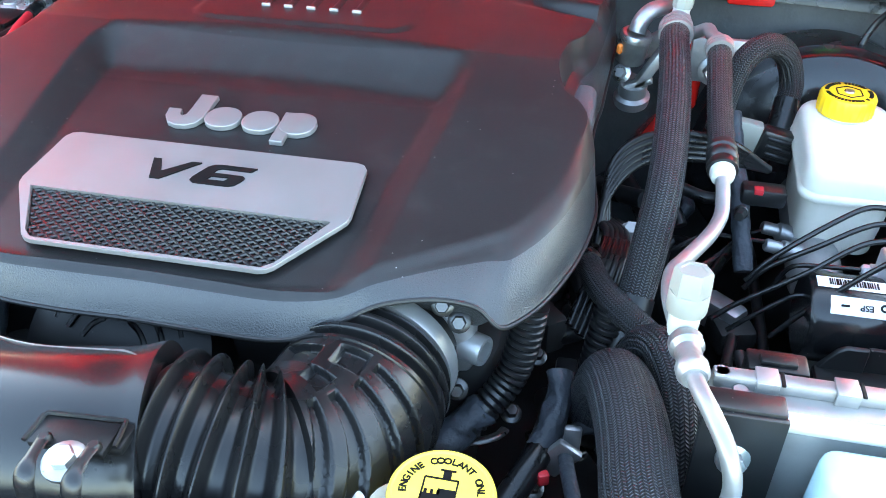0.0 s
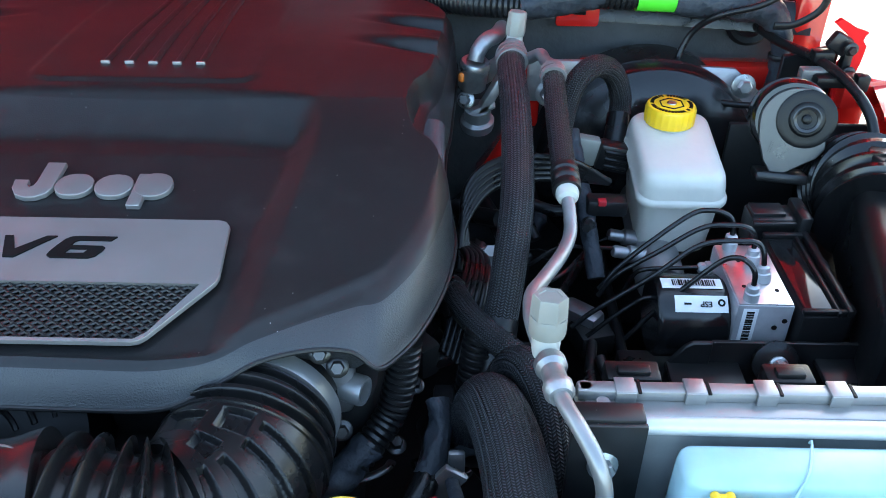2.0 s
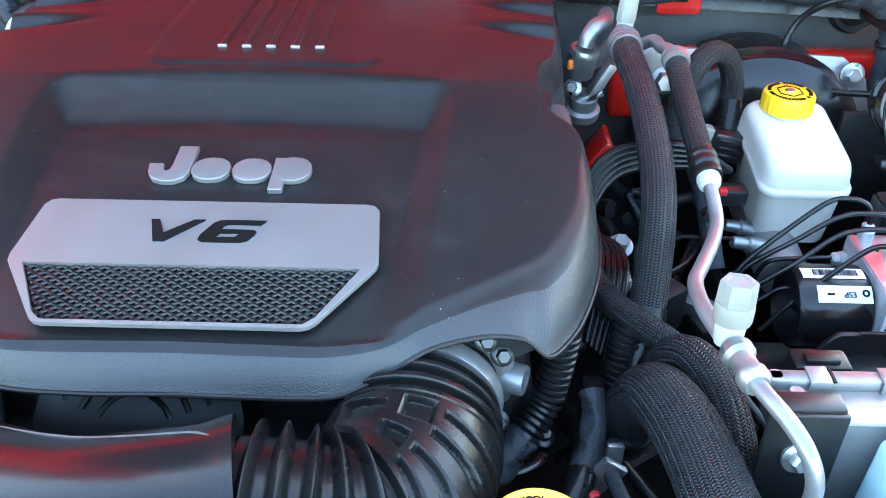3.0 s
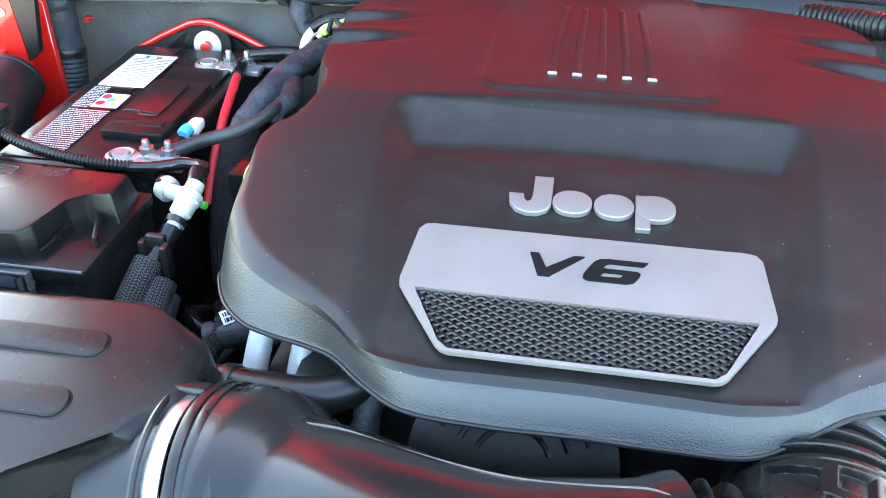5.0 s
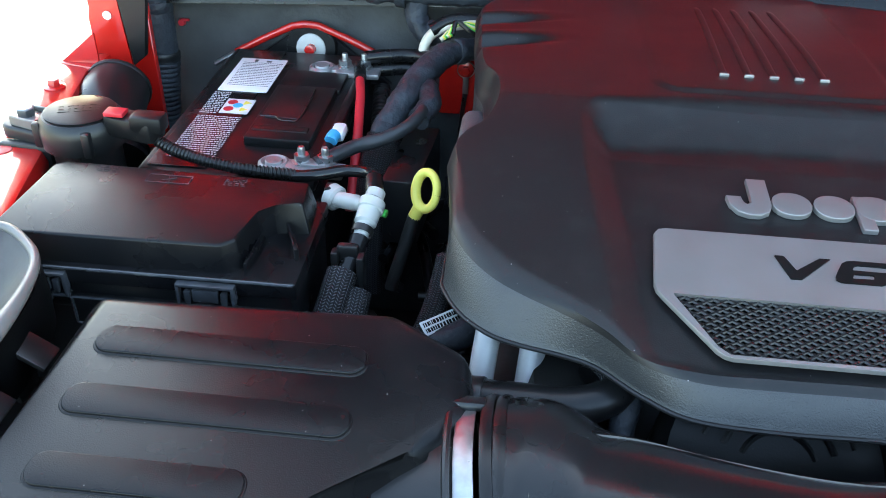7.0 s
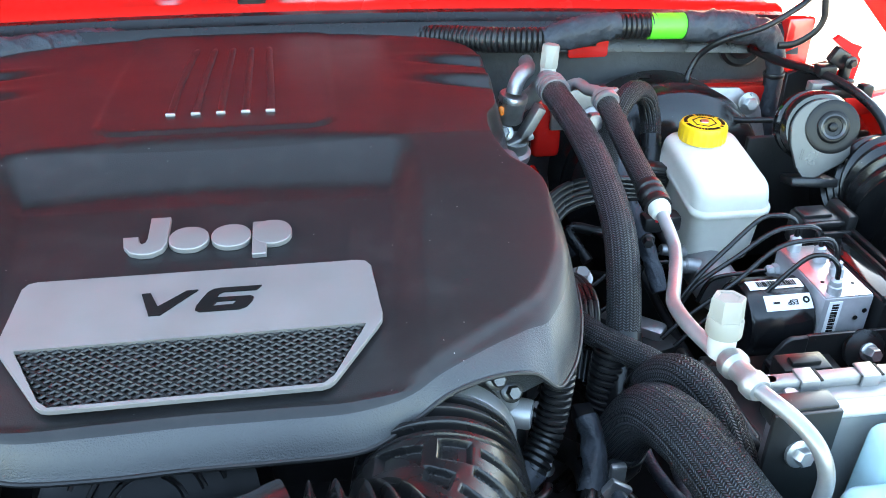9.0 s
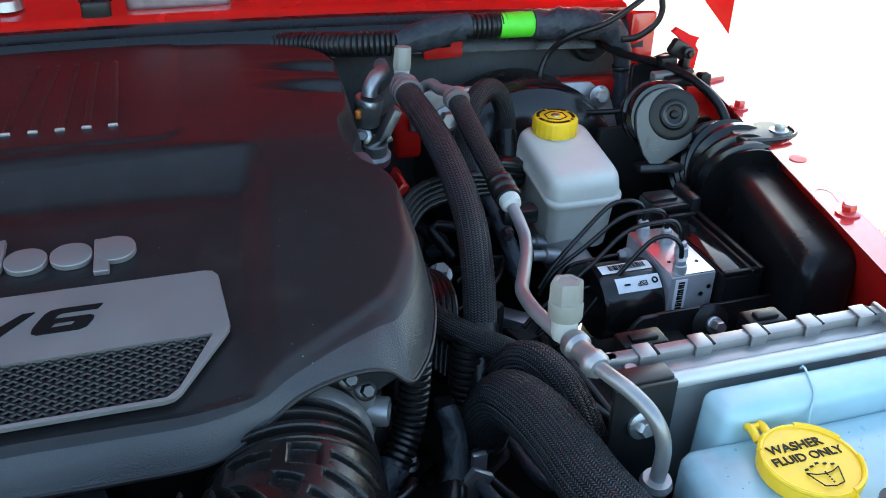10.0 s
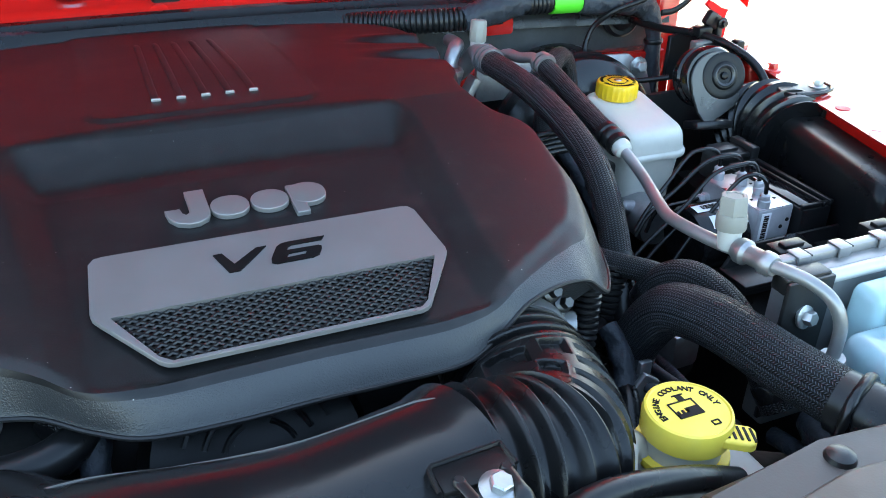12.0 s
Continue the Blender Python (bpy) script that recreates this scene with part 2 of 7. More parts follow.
def box(c, s, bevel=0.003, segs=2, m=None, taper=1.0):
    """A bevelled block about c of size s; taper shrinks its top."""
    bm = bmesh.new()
    bmesh.ops.create_cube(bm, size=1.0)
    for v in bm.verts:
        k = taper if v.co.z > 0 else 1.0
        v.co = Vector((v.co.x * s[0] * k, v.co.y * s[1] * k, v.co.z * s[2]))
    if bevel:
        bmesh.ops.bevel(bm, geom=bm.edges[:], offset=min(bevel, min(s) * 0.45), segments=segs, profile=0.5, affect="EDGES")
    return move(bm, Matrix.Translation(c) @ (m or Matrix()))


def prism(pts, z0, z1, bevel=0.003, segs=2, m=None, top=None):
    """A plan outline carried up from z0 to z1 with rounded top edge; top: other outline for the top."""
    if len(pts) > 12 and bevel:
        return rounded(pts, z0, z1, bevel, segs + 2, m, top)
    bm = bmesh.new()
    low = [bm.verts.new((x, y, z0)) for x, y in pts]
    high = [bm.verts.new((x, y, z1)) for x, y in (top or pts)]
    n = len(pts)
    bm.faces.new(low[::-1])
    cap = bm.faces.new(high)
    for i in range(n):
        bm.faces.new((low[i], low[(i + 1) % n], high[(i + 1) % n], high[i]))
    if bevel:
        bmesh.ops.bevel(bm, geom=[e for e in bm.edges if all(v in high for v in e.verts)] + ([] if n > 12 else [e for e in bm.edges if (e.verts[0] in high) != (e.verts[1] in high)]),
                        offset=bevel, segments=segs, profile=0.5, affect="EDGES")
    return move(bm, m) if m else bm


def inset(pts, d):
    """A convex outline moved inwards by d."""
    n = len(pts)
    area = sum(pts[i][0] * pts[(i + 1) % n][1] - pts[(i + 1) % n][0] * pts[i][1] for i in range(n))
    k = 1 if area > 0 else -1
    out = []
    for i in range(n):
        a, b, c = Vector(pts[i - 1]), Vector(pts[i]), Vector(pts[(i + 1) % n])
        t1, t2 = (b - a).normalized(), (c - b).normalized()
        nrm = Vector((-(t1.y + t2.y), t1.x + t2.x)) * k
        nrm = nrm.normalized() if nrm.length > 1e-9 else Vector((0, 0))
        out.append((b.x + nrm.x * d, b.y + nrm.y * d))
    return out


def loft(rings, m=None):
    """Outlines of equal count at given heights, joined and closed."""
    bm = bmesh.new()
    vs = [[bm.verts.new((x, y, z)) for x, y in pts] for pts, z in rings]
    n = len(vs[0])
    for a, b in zip(vs, vs[1:]):
        for i in range(n):
            bm.faces.new((a[i], a[(i + 1) % n], b[(i + 1) % n], b[i]))
    bm.faces.new(vs[0][::-1])
    bm.faces.new(vs[-1])
    return move(bm, m) if m else bm


def rounded(pts, z0, z1, bevel, segs=4, m=None, top=None):
    """A prism on a smooth outline whose top edge is rounded."""
    top = top or pts
    rings = [(pts, z0)]
    for k in range(segs + 1):
        a = math.pi / 2 * k / segs
        rings.append((inset(top, bevel * (1 - math.cos(a))), z1 - bevel * (1 - math.sin(a))))
    return loft(rings, m)


def rrect(cx, cy, w, d, r, n=6, rot=0.0):
    """A rounded rectangle's outline."""
    out = []
    for qx, qy, a0 in ((1, 1, 0), (-1, 1, 90), (-1, -1, 180), (1, -1, 270)):
        for i in range(n + 1):
            a = radians(a0 + 90 * i / n)
            out.append(((w / 2 - r) * qx + r * math.cos(a), (d / 2 - r) * qy + r * math.sin(a)))
    c, s = math.cos(radians(rot)), math.sin(radians(rot))
    return [(cx + x * c - y * s, cy + x * s + y * c) for x, y in out]


def aim(p, d):
    """The pose at p whose z axis points along d."""
    return Matrix.Translation(p) @ Vector(d).normalized().to_track_quat("Z", "Y").to_matrix().to_4x4()


def lathe(prof, m=None, n=32, wave=None):
    """A turned body: (radius, height) pairs about z; wave(a, i) scales a ring's radius."""
    bm = bmesh.new()
    rings = []
    for i, (r, z) in enumerate(prof):
        if r <= 1e-6:
            rings.append([bm.verts.new((0, 0, z))])
            continue
        ring = []
        for k in range(n):
            a = 2 * math.pi * k / n
            q = r * (wave(a, i) if wave else 1.0)
            ring.append(bm.verts.new((q * math.cos(a), q * math.sin(a), z)))
        rings.append(ring)
    for a, b in zip(rings, rings[1:]):
        if len(a) == 1 and len(b) == 1:
            continue
        for k in range(n):
            if len(a) == 1:
                bm.faces.new((a[0], b[k], b[(k + 1) % n]))
            elif len(b) == 1:
                bm.faces.new((a[k], a[(k + 1) % n], b[0]))
            else:
                bm.faces.new((a[k], a[(k + 1) % n], b[(k + 1) % n], b[k]))
    if len(rings[0]) > 1 and len(rings[-1]) > 1:
        a, b = rings[-1], rings[0]
        for k in range(n):
            bm.faces.new((a[k], a[(k + 1) % n], b[(k + 1) % n], b[k]))
    else:
        for ring, flip in ((rings[0], True), (rings[-1], False)):
            if len(ring) > 1:
                bm.faces.new(ring[::-1] if flip else ring)
    return move(bm, m) if m else bm


def spline(pts, per=8, closed=False):
    """Catmull-Rom through the points."""
    P = [Vector(p) for p in pts]
    n = len(P)
    out = []
    for i in range(n if closed else n - 1):
        p1, p2 = P[i], P[(i + 1) % n]
        p0 = P[(i - 1) % n] if closed or i else p1 * 2 - p2
        p3 = P[(i + 2) % n] if closed or i + 2 < n else p2 * 2 - p1
        for k in range(per):
            t = k / per
            out.append(0.5 * ((2 * p1) + (p2 - p0) * t + (2 * p0 - 5 * p1 + 4 * p2 - p3) * t * t + (3 * p1 - p0 - 3 * p2 + p3) * t ** 3))
    if not closed:
        out.append(P[-1])
    return out


def tube(pts, r, n=14, step=0.004, rings=None, flat=1.0, curve=True, caps=True, wobble=0.0, relief=None):
    """A pipe along a smooth path. r: radius or function of the share of length and metres; flat: height against width."""
    if wobble:
        n, step = max(n, 36), min(step, 0.0022)
    path = spline(pts, 16) if curve else [Vector(p) for p in pts]
    cum = [0.0]
    for a, b in zip(path, path[1:]):
        cum.append(cum[-1] + (b - a).length)
    total = cum[-1]
    count = max(2, int(total / step))
    centres, j = [], 0
    for i in range(count + 1):
        d = total * i / count
        while j < len(cum) - 2 and cum[j + 1] < d:
            j += 1
        k = (d - cum[j]) / max(1e-9, cum[j + 1] - cum[j])
        centres.append(path[j].lerp(path[j + 1], k))
    bm = bmesh.new()
    uv = bm.loops.layers.uv.new("UVMap")
    up = Vector((0, 0, 1))
    t0 = (centres[1] - centres[0]).normalized()
    if abs(t0.z) > 0.9:
        up = Vector((0, 1, 0))
    side = t0.cross(up).normalized()
    all_rings = []
    for i, c in enumerate(centres):
        t = (centres[min(i + 1, count)] - centres[max(i - 1, 0)]).normalized()
        side = (side - t * side.dot(t)).normalized()
        nrm = side.cross(t)
        d = total * i / count
        rad = r(i / count, d) if callable(r) else r
        ring = []
        for k in range(n):
            a = 2 * math.pi * k / n
            q = rad
            if wobble:
                p = c * 60 + Vector((math.cos(a), math.sin(a), 0)) * 0.8
                q *= 1 + wobble * (0.7 * noise.noise(p) + 0.45 * abs(noise.noise(p * 2.7)) + 0.22 * noise.noise(p * 7.1))
            if relief:
                q += relief(d, a)
            ring.append(bm.verts.new(c + side * (q * math.cos(a)) + nrm * (q * flat * math.sin(a))))
        all_rings.append((ring, d, rad))
    for (a, da, ra), (b, db, rb) in zip(all_rings, all_rings[1:]):
        for k in range(n):
            f = bm.faces.new((a[k], a[(k + 1) % n], b[(k + 1) % n], b[k]))
            circ = 2 * math.pi * 0.02
            for loop, (uu, vv) in zip(f.loops, ((da, k), (da, k + 1), (db, k + 1), (db, k))):
                loop[uv].uv = (uu, vv / n * circ * round(max(ra, 0.004) / 0.004) / 5)
    if caps:
        bm.faces.new(all_rings[0][0][::-1])
        bm.faces.new(all_rings[-1][0])
    return bm


def wrapped(name, pts, r, material, label, category, body, bands, n=20, step=0.004, **kw):
    """A hose or loom with its bands: each (share of the length, length, extra radius, material, part name)."""
    path = spline(pts, 16)
    low = min(path, key=lambda p: p.z)
    e = thing(name, low, label, category)
    part(body, tube(pts, r, n, step, **kw), material, e)
    for s, length, extra, m_, nm in bands:
        i = min(len(path) - 2, max(1, int(s * (len(path) - 1))))
        d = (path[i + 1] - path[i - 1]).normalized()
        rad = (r(s, 0.0) if callable(r) else r) + extra
        h = length / 2
        part(nm, lathe([(rad - 0.003, -h), (rad - 0.0006, -h), (rad, -h + 0.0008), (rad, h - 0.0008), (rad - 0.0006, h), (rad - 0.003, h)], aim(path[i], d), 28), m_, e)
    return e


def corrugated(pts, r, pitch=0.006, depth=0.12, n=16, **kw):
    """A ribbed conduit."""
    return tube(pts, lambda s, d: r * (1 + depth * (1 if (d / pitch) % 1.0 < 0.55 else -0.6)), n, pitch / 4, **kw)


def words(text, size, m, depth=0.0006, shear=0.0, bold=0.0, spacing=1.0):
    """Raised lettering in the built-in font, centred on m."""
    cu = bpy.data.curves.new("words", "FONT")
    cu.body, cu.size, cu.extrude, cu.shear, cu.offset, cu.space_character = text, size, depth, shear, bold, spacing
    cu.align_x, cu.align_y = "CENTER", "CENTER"
    cu.resolution_u = 4
    ob = bpy.data.objects.new("words", cu)
    me = bpy.data.meshes.new_from_object(ob)
    bm = bmesh.new()
    bm.from_mesh(me)
    bpy.data.objects.remove(ob)
    bpy.data.curves.remove(cu)
    bpy.data.meshes.remove(me)
    return move(bm, m)


def hex_bolt(p, d, r=0.006, h=0.006, flange=1.6):
    """A hexagon-headed bolt with a washer flange."""
    head = lathe([(r, 0.0), (r, h * 0.85), (r * 0.85, h), (0, h)], aim(Vector(p) + Vector(d).normalized() * 0.002, d), 6)
    collar = lathe([(0, -0.001), (r * flange, -0.001), (r * flange, 0.0012), (r * 1.1, 0.0026), (0, 0.0026)], aim(p, d), 20)
    return merge(collar, head)


def bars(m, w, h, n, seed=1, thick=0.0004, rows=1, fill=0.55):
    """Print that cannot be read: dark bars on a label."""
    rnd = random.Random(seed)
    out = bmesh.new()
    parts = []
    for row in range(rows):
        y = h / 2 - (row + 0.5) * h / rows
        x = -w / 2
        while x < w / 2 - w * 0.02:
            ww = w / n * rnd.uniform(0.3, 1.3)
            ww = min(ww, w / 2 - x)
            parts.append(box((x + ww / 2, y, 0), (ww, h / rows * fill, thick), 0))
            x += ww + w / n * rnd.uniform(0.25, 0.7)
    out.free()
    return move(merge(*parts), m)

# ---- ground and body ----
bm = bmesh.new()
bmesh.ops.create_grid(bm, x_segments=40, y_segments=40, size=400)
ob = finish("ground", bm, CONCRETE)
tagged(ob, "pale sunlit concrete ground beside the vehicle", "ground", kind="structure")


def flange_x(y):
    return 0.638 + 0.235 * y


def fender(side, z, name):
    """Painted inner fender: bolted flange, inner wall, outer wall and the broad outer wing."""
    ys = [-0.62, -0.4, -0.2, 0.0, 0.1, 0.2, 0.3, 0.4, 0.47] if side > 0 else [-0.05, 0.0, 0.1, 0.2, 0.3, 0.4, 0.47]
    bm = bmesh.new()
    cols = []
    for y in ys:
        c = flange_x(y)
        if side > 0:
            prof = [(c + 0.03, z - 0.34), (c + 0.024, z - 0.09), (c + 0.010, z - 0.055), (c + 0.008, z - 0.03), (c + 0.005, z - 0.008), (c - 0.008, z - 0.003), (c - 0.009, z), (c + 0.020, z + 0.001),
                    (c + 0.026, z - 0.004), (c + 0.029, z - 0.012), (c + 0.045, z - 0.16), (c + 0.055, z - 0.5)]
            cols.append([bm.verts.new((px, y, pz)) for px, pz in prof])
            continue
        prof = [(c + 0.025, z - 0.34), (c + 0.02, z - 0.09), (c - 0.012, z - 0.045), (c - 0.031, z - 0.03), (c - 0.034, z - 0.012), (c - 0.030, z - 0.002), (c - 0.026, z), (c + 0.030, z + 0.001),
                (c + 0.036, z - 0.004), (c + 0.040, z - 0.012), (c + 0.055, z - 0.16), (c + 0.06, z - 0.5)]
        cols.append([bm.verts.new((side * px, y, pz)) for px, pz in prof])
    for a, b in zip(cols, cols[1:]):
        for k in range(len(a) - 1):
            bm.faces.new((a[k], a[k + 1], b[k + 1], b[k]))
    ob = solo(name, bm, RED, "red painted fender edge with bolted flange", "fender", kind="structure")
    wing = bmesh.new()
    rows = []
    for k in range(9):
        f = k / 8
        row = []
        for i in range(9):
            # the plan narrows to a rounded rear corner
            across = 0.05 + 0.27 * i / 8
            rear = 0.30 - 0.50 * (across - 0.05) - 1.2 * max(0.0, across - 0.24) ** 2
            y = -0.75 + (rear + 0.75) * f
            x = flange_x(min(y, 0.25)) + across
            row.append(wing.verts.new((side * x, y, z - 0.100 + 0.016 * math.sin(math.pi * min(1.0, i / 6)) - 0.05 * max(0.0, (i - 6) / 2) ** 2 - (0.05 if k == 8 else 0.006 if k == 7 else 0.0))))
        rows.append(row)
    for a, b in zip(rows, rows[1:]):
        for k in range(len(a) - 1):
            wing.faces.new((a[k], a[k + 1], b[k + 1], b[k]))
    bmesh.ops.solidify(wing, geom=wing.faces[:], thickness=0.004)
    solo(name.replace("fender", "fender_flare"), wing, RED, "red outer wing panel in full sun", "fender", kind="structure")
    return ob


fender(1, 0.978, "fender_right")
fender(-1, 0.956, "fender_left")

# firewall, cowl, and dark panels added to stop light leaking into the bay
solo("firewall", box((0, 0.56, 0.775), (1.42, 0.04, 0.49), 0.006), FIREWALL, "dark grey felted firewall insulation panel", "firewall", kind="structure")
solo("bay_floor", box((0, 0.0, 0.52), (1.3, 1.2, 0.03), 0.004), DEEP, "added dark floor keeping light from leaking in below", "floor", kind="structure")
for sx, nm in ((1, "right"), (-1, "left")):
    bm = prism([(sx * 0.50, -0.6), (sx * 0.60, -0.6), (sx * 0.76, 0.54), (sx * 0.665, 0.54)], 0.5, 0.82, 0)
    solo("inner_wall_" + nm, bm, DEEP, "added dark side wall keeping light out of the bay", "wall", kind="structure")
solo("front_wall", box((0, -0.62, 0.72), (1.2, 0.03, 0.42), 0.004), DEEP, "added dark wall closing the front of the bay", "wall", kind="structure")
for x, w, nm in ((0.684, 0.036, "right"), (-0.692, 0.035, "left")):
    bm = box((x, 0.512, 0.94), (w, 0.02, 0.2), 0.004)
    solo("cowl_side_" + nm, bm, RED, "red painted cowl side panel", "panel", kind="structure")

# added walls that keep sunlit ground out of the inner fender's reflection
for x, z, nm in ((0.737, 0.88, "right"), (-0.737, 0.86, "left")):
    solo("fender_light_stop_" + nm, box((x, 0.50, z), (0.062, 0.02, 0.15), 0.003), RED, "added red wall blocking light at the fender end", "panel", kind="structure")

# cowl top with rubber seal
bm = bmesh.new()
cols = []
prof = [(0.540, 1.004), (0.546, 1.028), (0.556, 1.037), (0.567, 1.034), (0.574, 1.027), (0.582, 1.029), (0.590, 1.039), (0.601, 1.040), (0.610, 1.032), (0.613, 1.012)]
for i in range(33):
    x = -0.735 + 1.42 * i / 32
    bow = -0.055 * (x / 0.8) ** 2
    cols.append([bm.verts.new((x, y + bow, z - 0.012 * (x / 0.8) ** 2)) for y, z in prof])
for a, b in zip(cols, cols[1:]):
    for k in range(len(a) - 1):
        bm.faces.new((a[k], a[k + 1], b[k + 1], b[k]))
solo("cowl_seal", bm, RUBBER, "black twin-ridged rubber cowl seal strip", "seal", kind="structure")
bm = bmesh.new()
cols = []
prof = [(0.608, 1.016), (0.610, 1.034), (0.618, 1.041), (0.635, 1.043), (0.64, 1.036), (0.70, 1.040), (0.76, 1.055), (0.85, 1.065), (1.0, 1.075)]
for i in range(25):
    x = -0.75 + 1.445 * i / 24
    bow = -0.055 * (x / 0.8) ** 2
    cols.append([bm.verts.new((x, y + bow, z - 0.012 * (x / 0.8) ** 2)) for y, z in prof])
for a, b in zip(cols, cols[1:]):
    for k in range(len(a) - 1):
        bm.faces.new((a[k], a[k + 1], b[k + 1], b[k]))
solo("cowl_panel", bm, RED, "red painted cowl panel behind the seal", "panel", kind="structure")

# open hood propped over the bay: red painted underside with an unseen liner added to darken reflections
HOOD = Matrix.Translation((0, 0.765, 1.085)) @ Matrix.Rotation(radians(-75), 4, "X")


def hood_sheet(lift, wide, v0, v1, nu=20, nv=22):
    bm = bmesh.new()
    cols = []
    for i in range(nu + 1):
        u0 = (-1 + 2 * i / nu) * wide
        col = []
        for j in range(nv + 1):
            v = v0 + (v1 - v0) * j / nv
            u = u0 * (1 - (0.22 * abs(2 * j / nv - 1) ** 4 if wide < 1 else 0.0))
            w = 0.80 - 0.12 * v
            col.append(bm.verts.new((u * w, -1.20 * v, 0.05 * (1 - u * u) - lift)))
        cols.append(col)
    for a, b in zip(cols, cols[1:]):
        for k in range(len(a) - 1):
            bm.faces.new((a[k], a[k + 1], b[k + 1], b[k]))
    bmesh.ops.solidify(bm, geom=bm.faces[:], thickness=0.012)
    return move(bm, HOOD)


e = thing("hood", HOOD.translation, "red painted hood propped open over the engine", "hood", kind="structure")
part("hood_panel", hood_sheet(0.0, 1.0, 0.0, 1.0), HOOD_RED, e)
part("hood_liner", hood_sheet(0.018, 0.90, 0.20, 1.0), LINER, e, "unseen hood liner, toned to suit the cover's reflections")
for sx in (-1, 1):
    # deep side flange whose rear corner hangs over the fender
    fl = bmesh.new()
    edge = []
    for k in range(9):
        f = k / 8
        free = Vector((sx * (0.772 - 0.10 * f), 0.445 - 0.135 * f, 1.022 + 1.17 * f))
        root = Vector((sx * (0.790 - 0.12 * f), 0.745 - 0.290 * f, 1.112 + 1.13 * f))
        edge.append((fl.verts.new(free), fl.verts.new(free.lerp(root, 0.5) + Vector((sx * 0.006, 0, 0))), fl.verts.new(root)))
    for a, b in zip(edge, edge[1:]):
        fl.faces.new((a[0], a[1], b[1], b[0]))
        fl.faces.new((a[1], a[2], b[2], b[1]))
    bmesh.ops.solidify(fl, geom=fl.faces[:], thickness=0.003)
    part("side_flange", fl, HOOD_RED, e, "red painted hood side flange")
# dark box added to fill the open gap at the left front
solo("left_gap_blocker", box((-0.70, -0.30, 0.78), (0.10, 0.56, 0.28), 0.01), DEEP, "added dark box filling the gap beside the air filter box", "panel", kind="structure")
# unseen windscreen behind the hood, added to keep sky out of the cover's reflections
pane = bmesh.new()
cols = []
for i in range(13):
    x = -0.72 + 1.44 * i / 12
    cols.append([pane.verts.new((x * (1 - 0.08 * k), 0.98 + 0.42 * k - 0.05 * (x / 0.72) ** 2, 1.07 + 0.62 * k)) for k in (0.0, 0.5, 1.0)])
for a, b in zip(cols, cols[1:]):
    for k in range(2):
        pane.faces.new((a[k], a[k + 1], b[k + 1], b[k]))
bmesh.ops.solidify(pane, geom=pane.faces[:], thickness=0.006)
solo("windscreen", pane, FLATBLACK, "unseen dark windscreen added to block the sky", "windscreen", kind="structure")
# dark panel added to shut out the light gap behind the horn
solo("horn_gap_blocker", box((0.65, 0.385, 0.86), (0.15, 0.008, 0.16), 0.002), DEEP, "added dark panel blocking a light gap behind the horn", "panel", kind="structure")
solo("underbody", box((0, 0.16, 0.26), (1.12, 1.42, 0.50), 0.02), DEEP, "dark underbody closing the bay below", "underbody", kind="structure")

# ---- engine cover ----
SHOULDER = [(0.0, -0.063, 0.990), (0.05, -0.064, 0.990), (0.10, -0.064, 0.990), (0.134, -0.054, 0.993), (0.164, -0.029, 0.996), (0.190, -0.005, 0.998), (0.212, 0.018, 0.999), (0.231, 0.041, 1.000), (0.247, 0.066, 1.001),
            (0.262, 0.098, 1.002), (0.273, 0.138, 1.004), (0.267, 0.160, 1.006), (0.251, 0.180, 1.008), (0.243, 0.218, 1.010), (0.247, 0.258, 1.012), (0.260, 0.286, 1.014), (0.266, 0.33, 1.016), (0.271, 0.40, 1.018), (0.272, 0.47, 1.016),
            (0.245, 0.512, 1.018), (0.18, 0.538, 1.022), (0.10, 0.552, 1.026), (0.0, 0.560, 1.028)]
RIM = [(0.0, -0.082, 0.967), (0.05, -0.083, 0.967), (0.10, -0.081, 0.967), (0.130, -0.070, 0.975), (0.157, -0.058, 0.986), (0.188, -0.048, 0.988), (0.213, -0.044, 0.984), (0.232, -0.040, 0.970), (0.252, -0.014, 0.967),
       (0.271, 0.040, 0.967), (0.280, 0.10, 0.966), (0.277, 0.145, 0.966), (0.273, 0.180, 0.966), (0.270, 0.218, 0.966), (0.271, 0.258, 0.966), (0.274, 0.286, 0.966), (0.276, 0.33, 0.966), (0.279, 0.40, 0.966), (0.279, 0.475, 0.966),
       (0.25, 0.52, 0.972), (0.182, 0.548, 0.98), (0.10, 0.563, 0.985), (0.0, 0.571, 0.988)]


# the left front of the rim runs in a plain curve, without the arch over the throttle
RIM_LEFT = RIM[:2] + [(0.10, -0.079, 0.967), (0.130, -0.062, 0.967), (0.157, -0.040, 0.968), (0.181, -0.031, 0.968), (0.206, -0.025, 0.968), (0.229, -0.015, 0.968), (0.252, 0.010, 0.967), (0.270, 0.052, 0.967)] + RIM[10:]


def closed(half, other=None):
    left = [(-x, y, z) for x, y, z in (other or half)[-2:0:-1]]
    return list(half) + left


def sstep(a, b, x):
    t = min(1.0, max(0.0, (x - a) / (b - a)))
    return t * t * (3 - 2 * t)


def ramp_round(t, r):
    """A straight rise from 0 to 1 whose two ends are rounded over the share r."""
    k = 1.0 / (1.0 - r)
    if t < r:
        return k * t * t / (2 * r)
    if t > 1 - r:
        return 1 - k * (1 - t) ** 2 / (2 * r)
    return k * (t - r / 2)


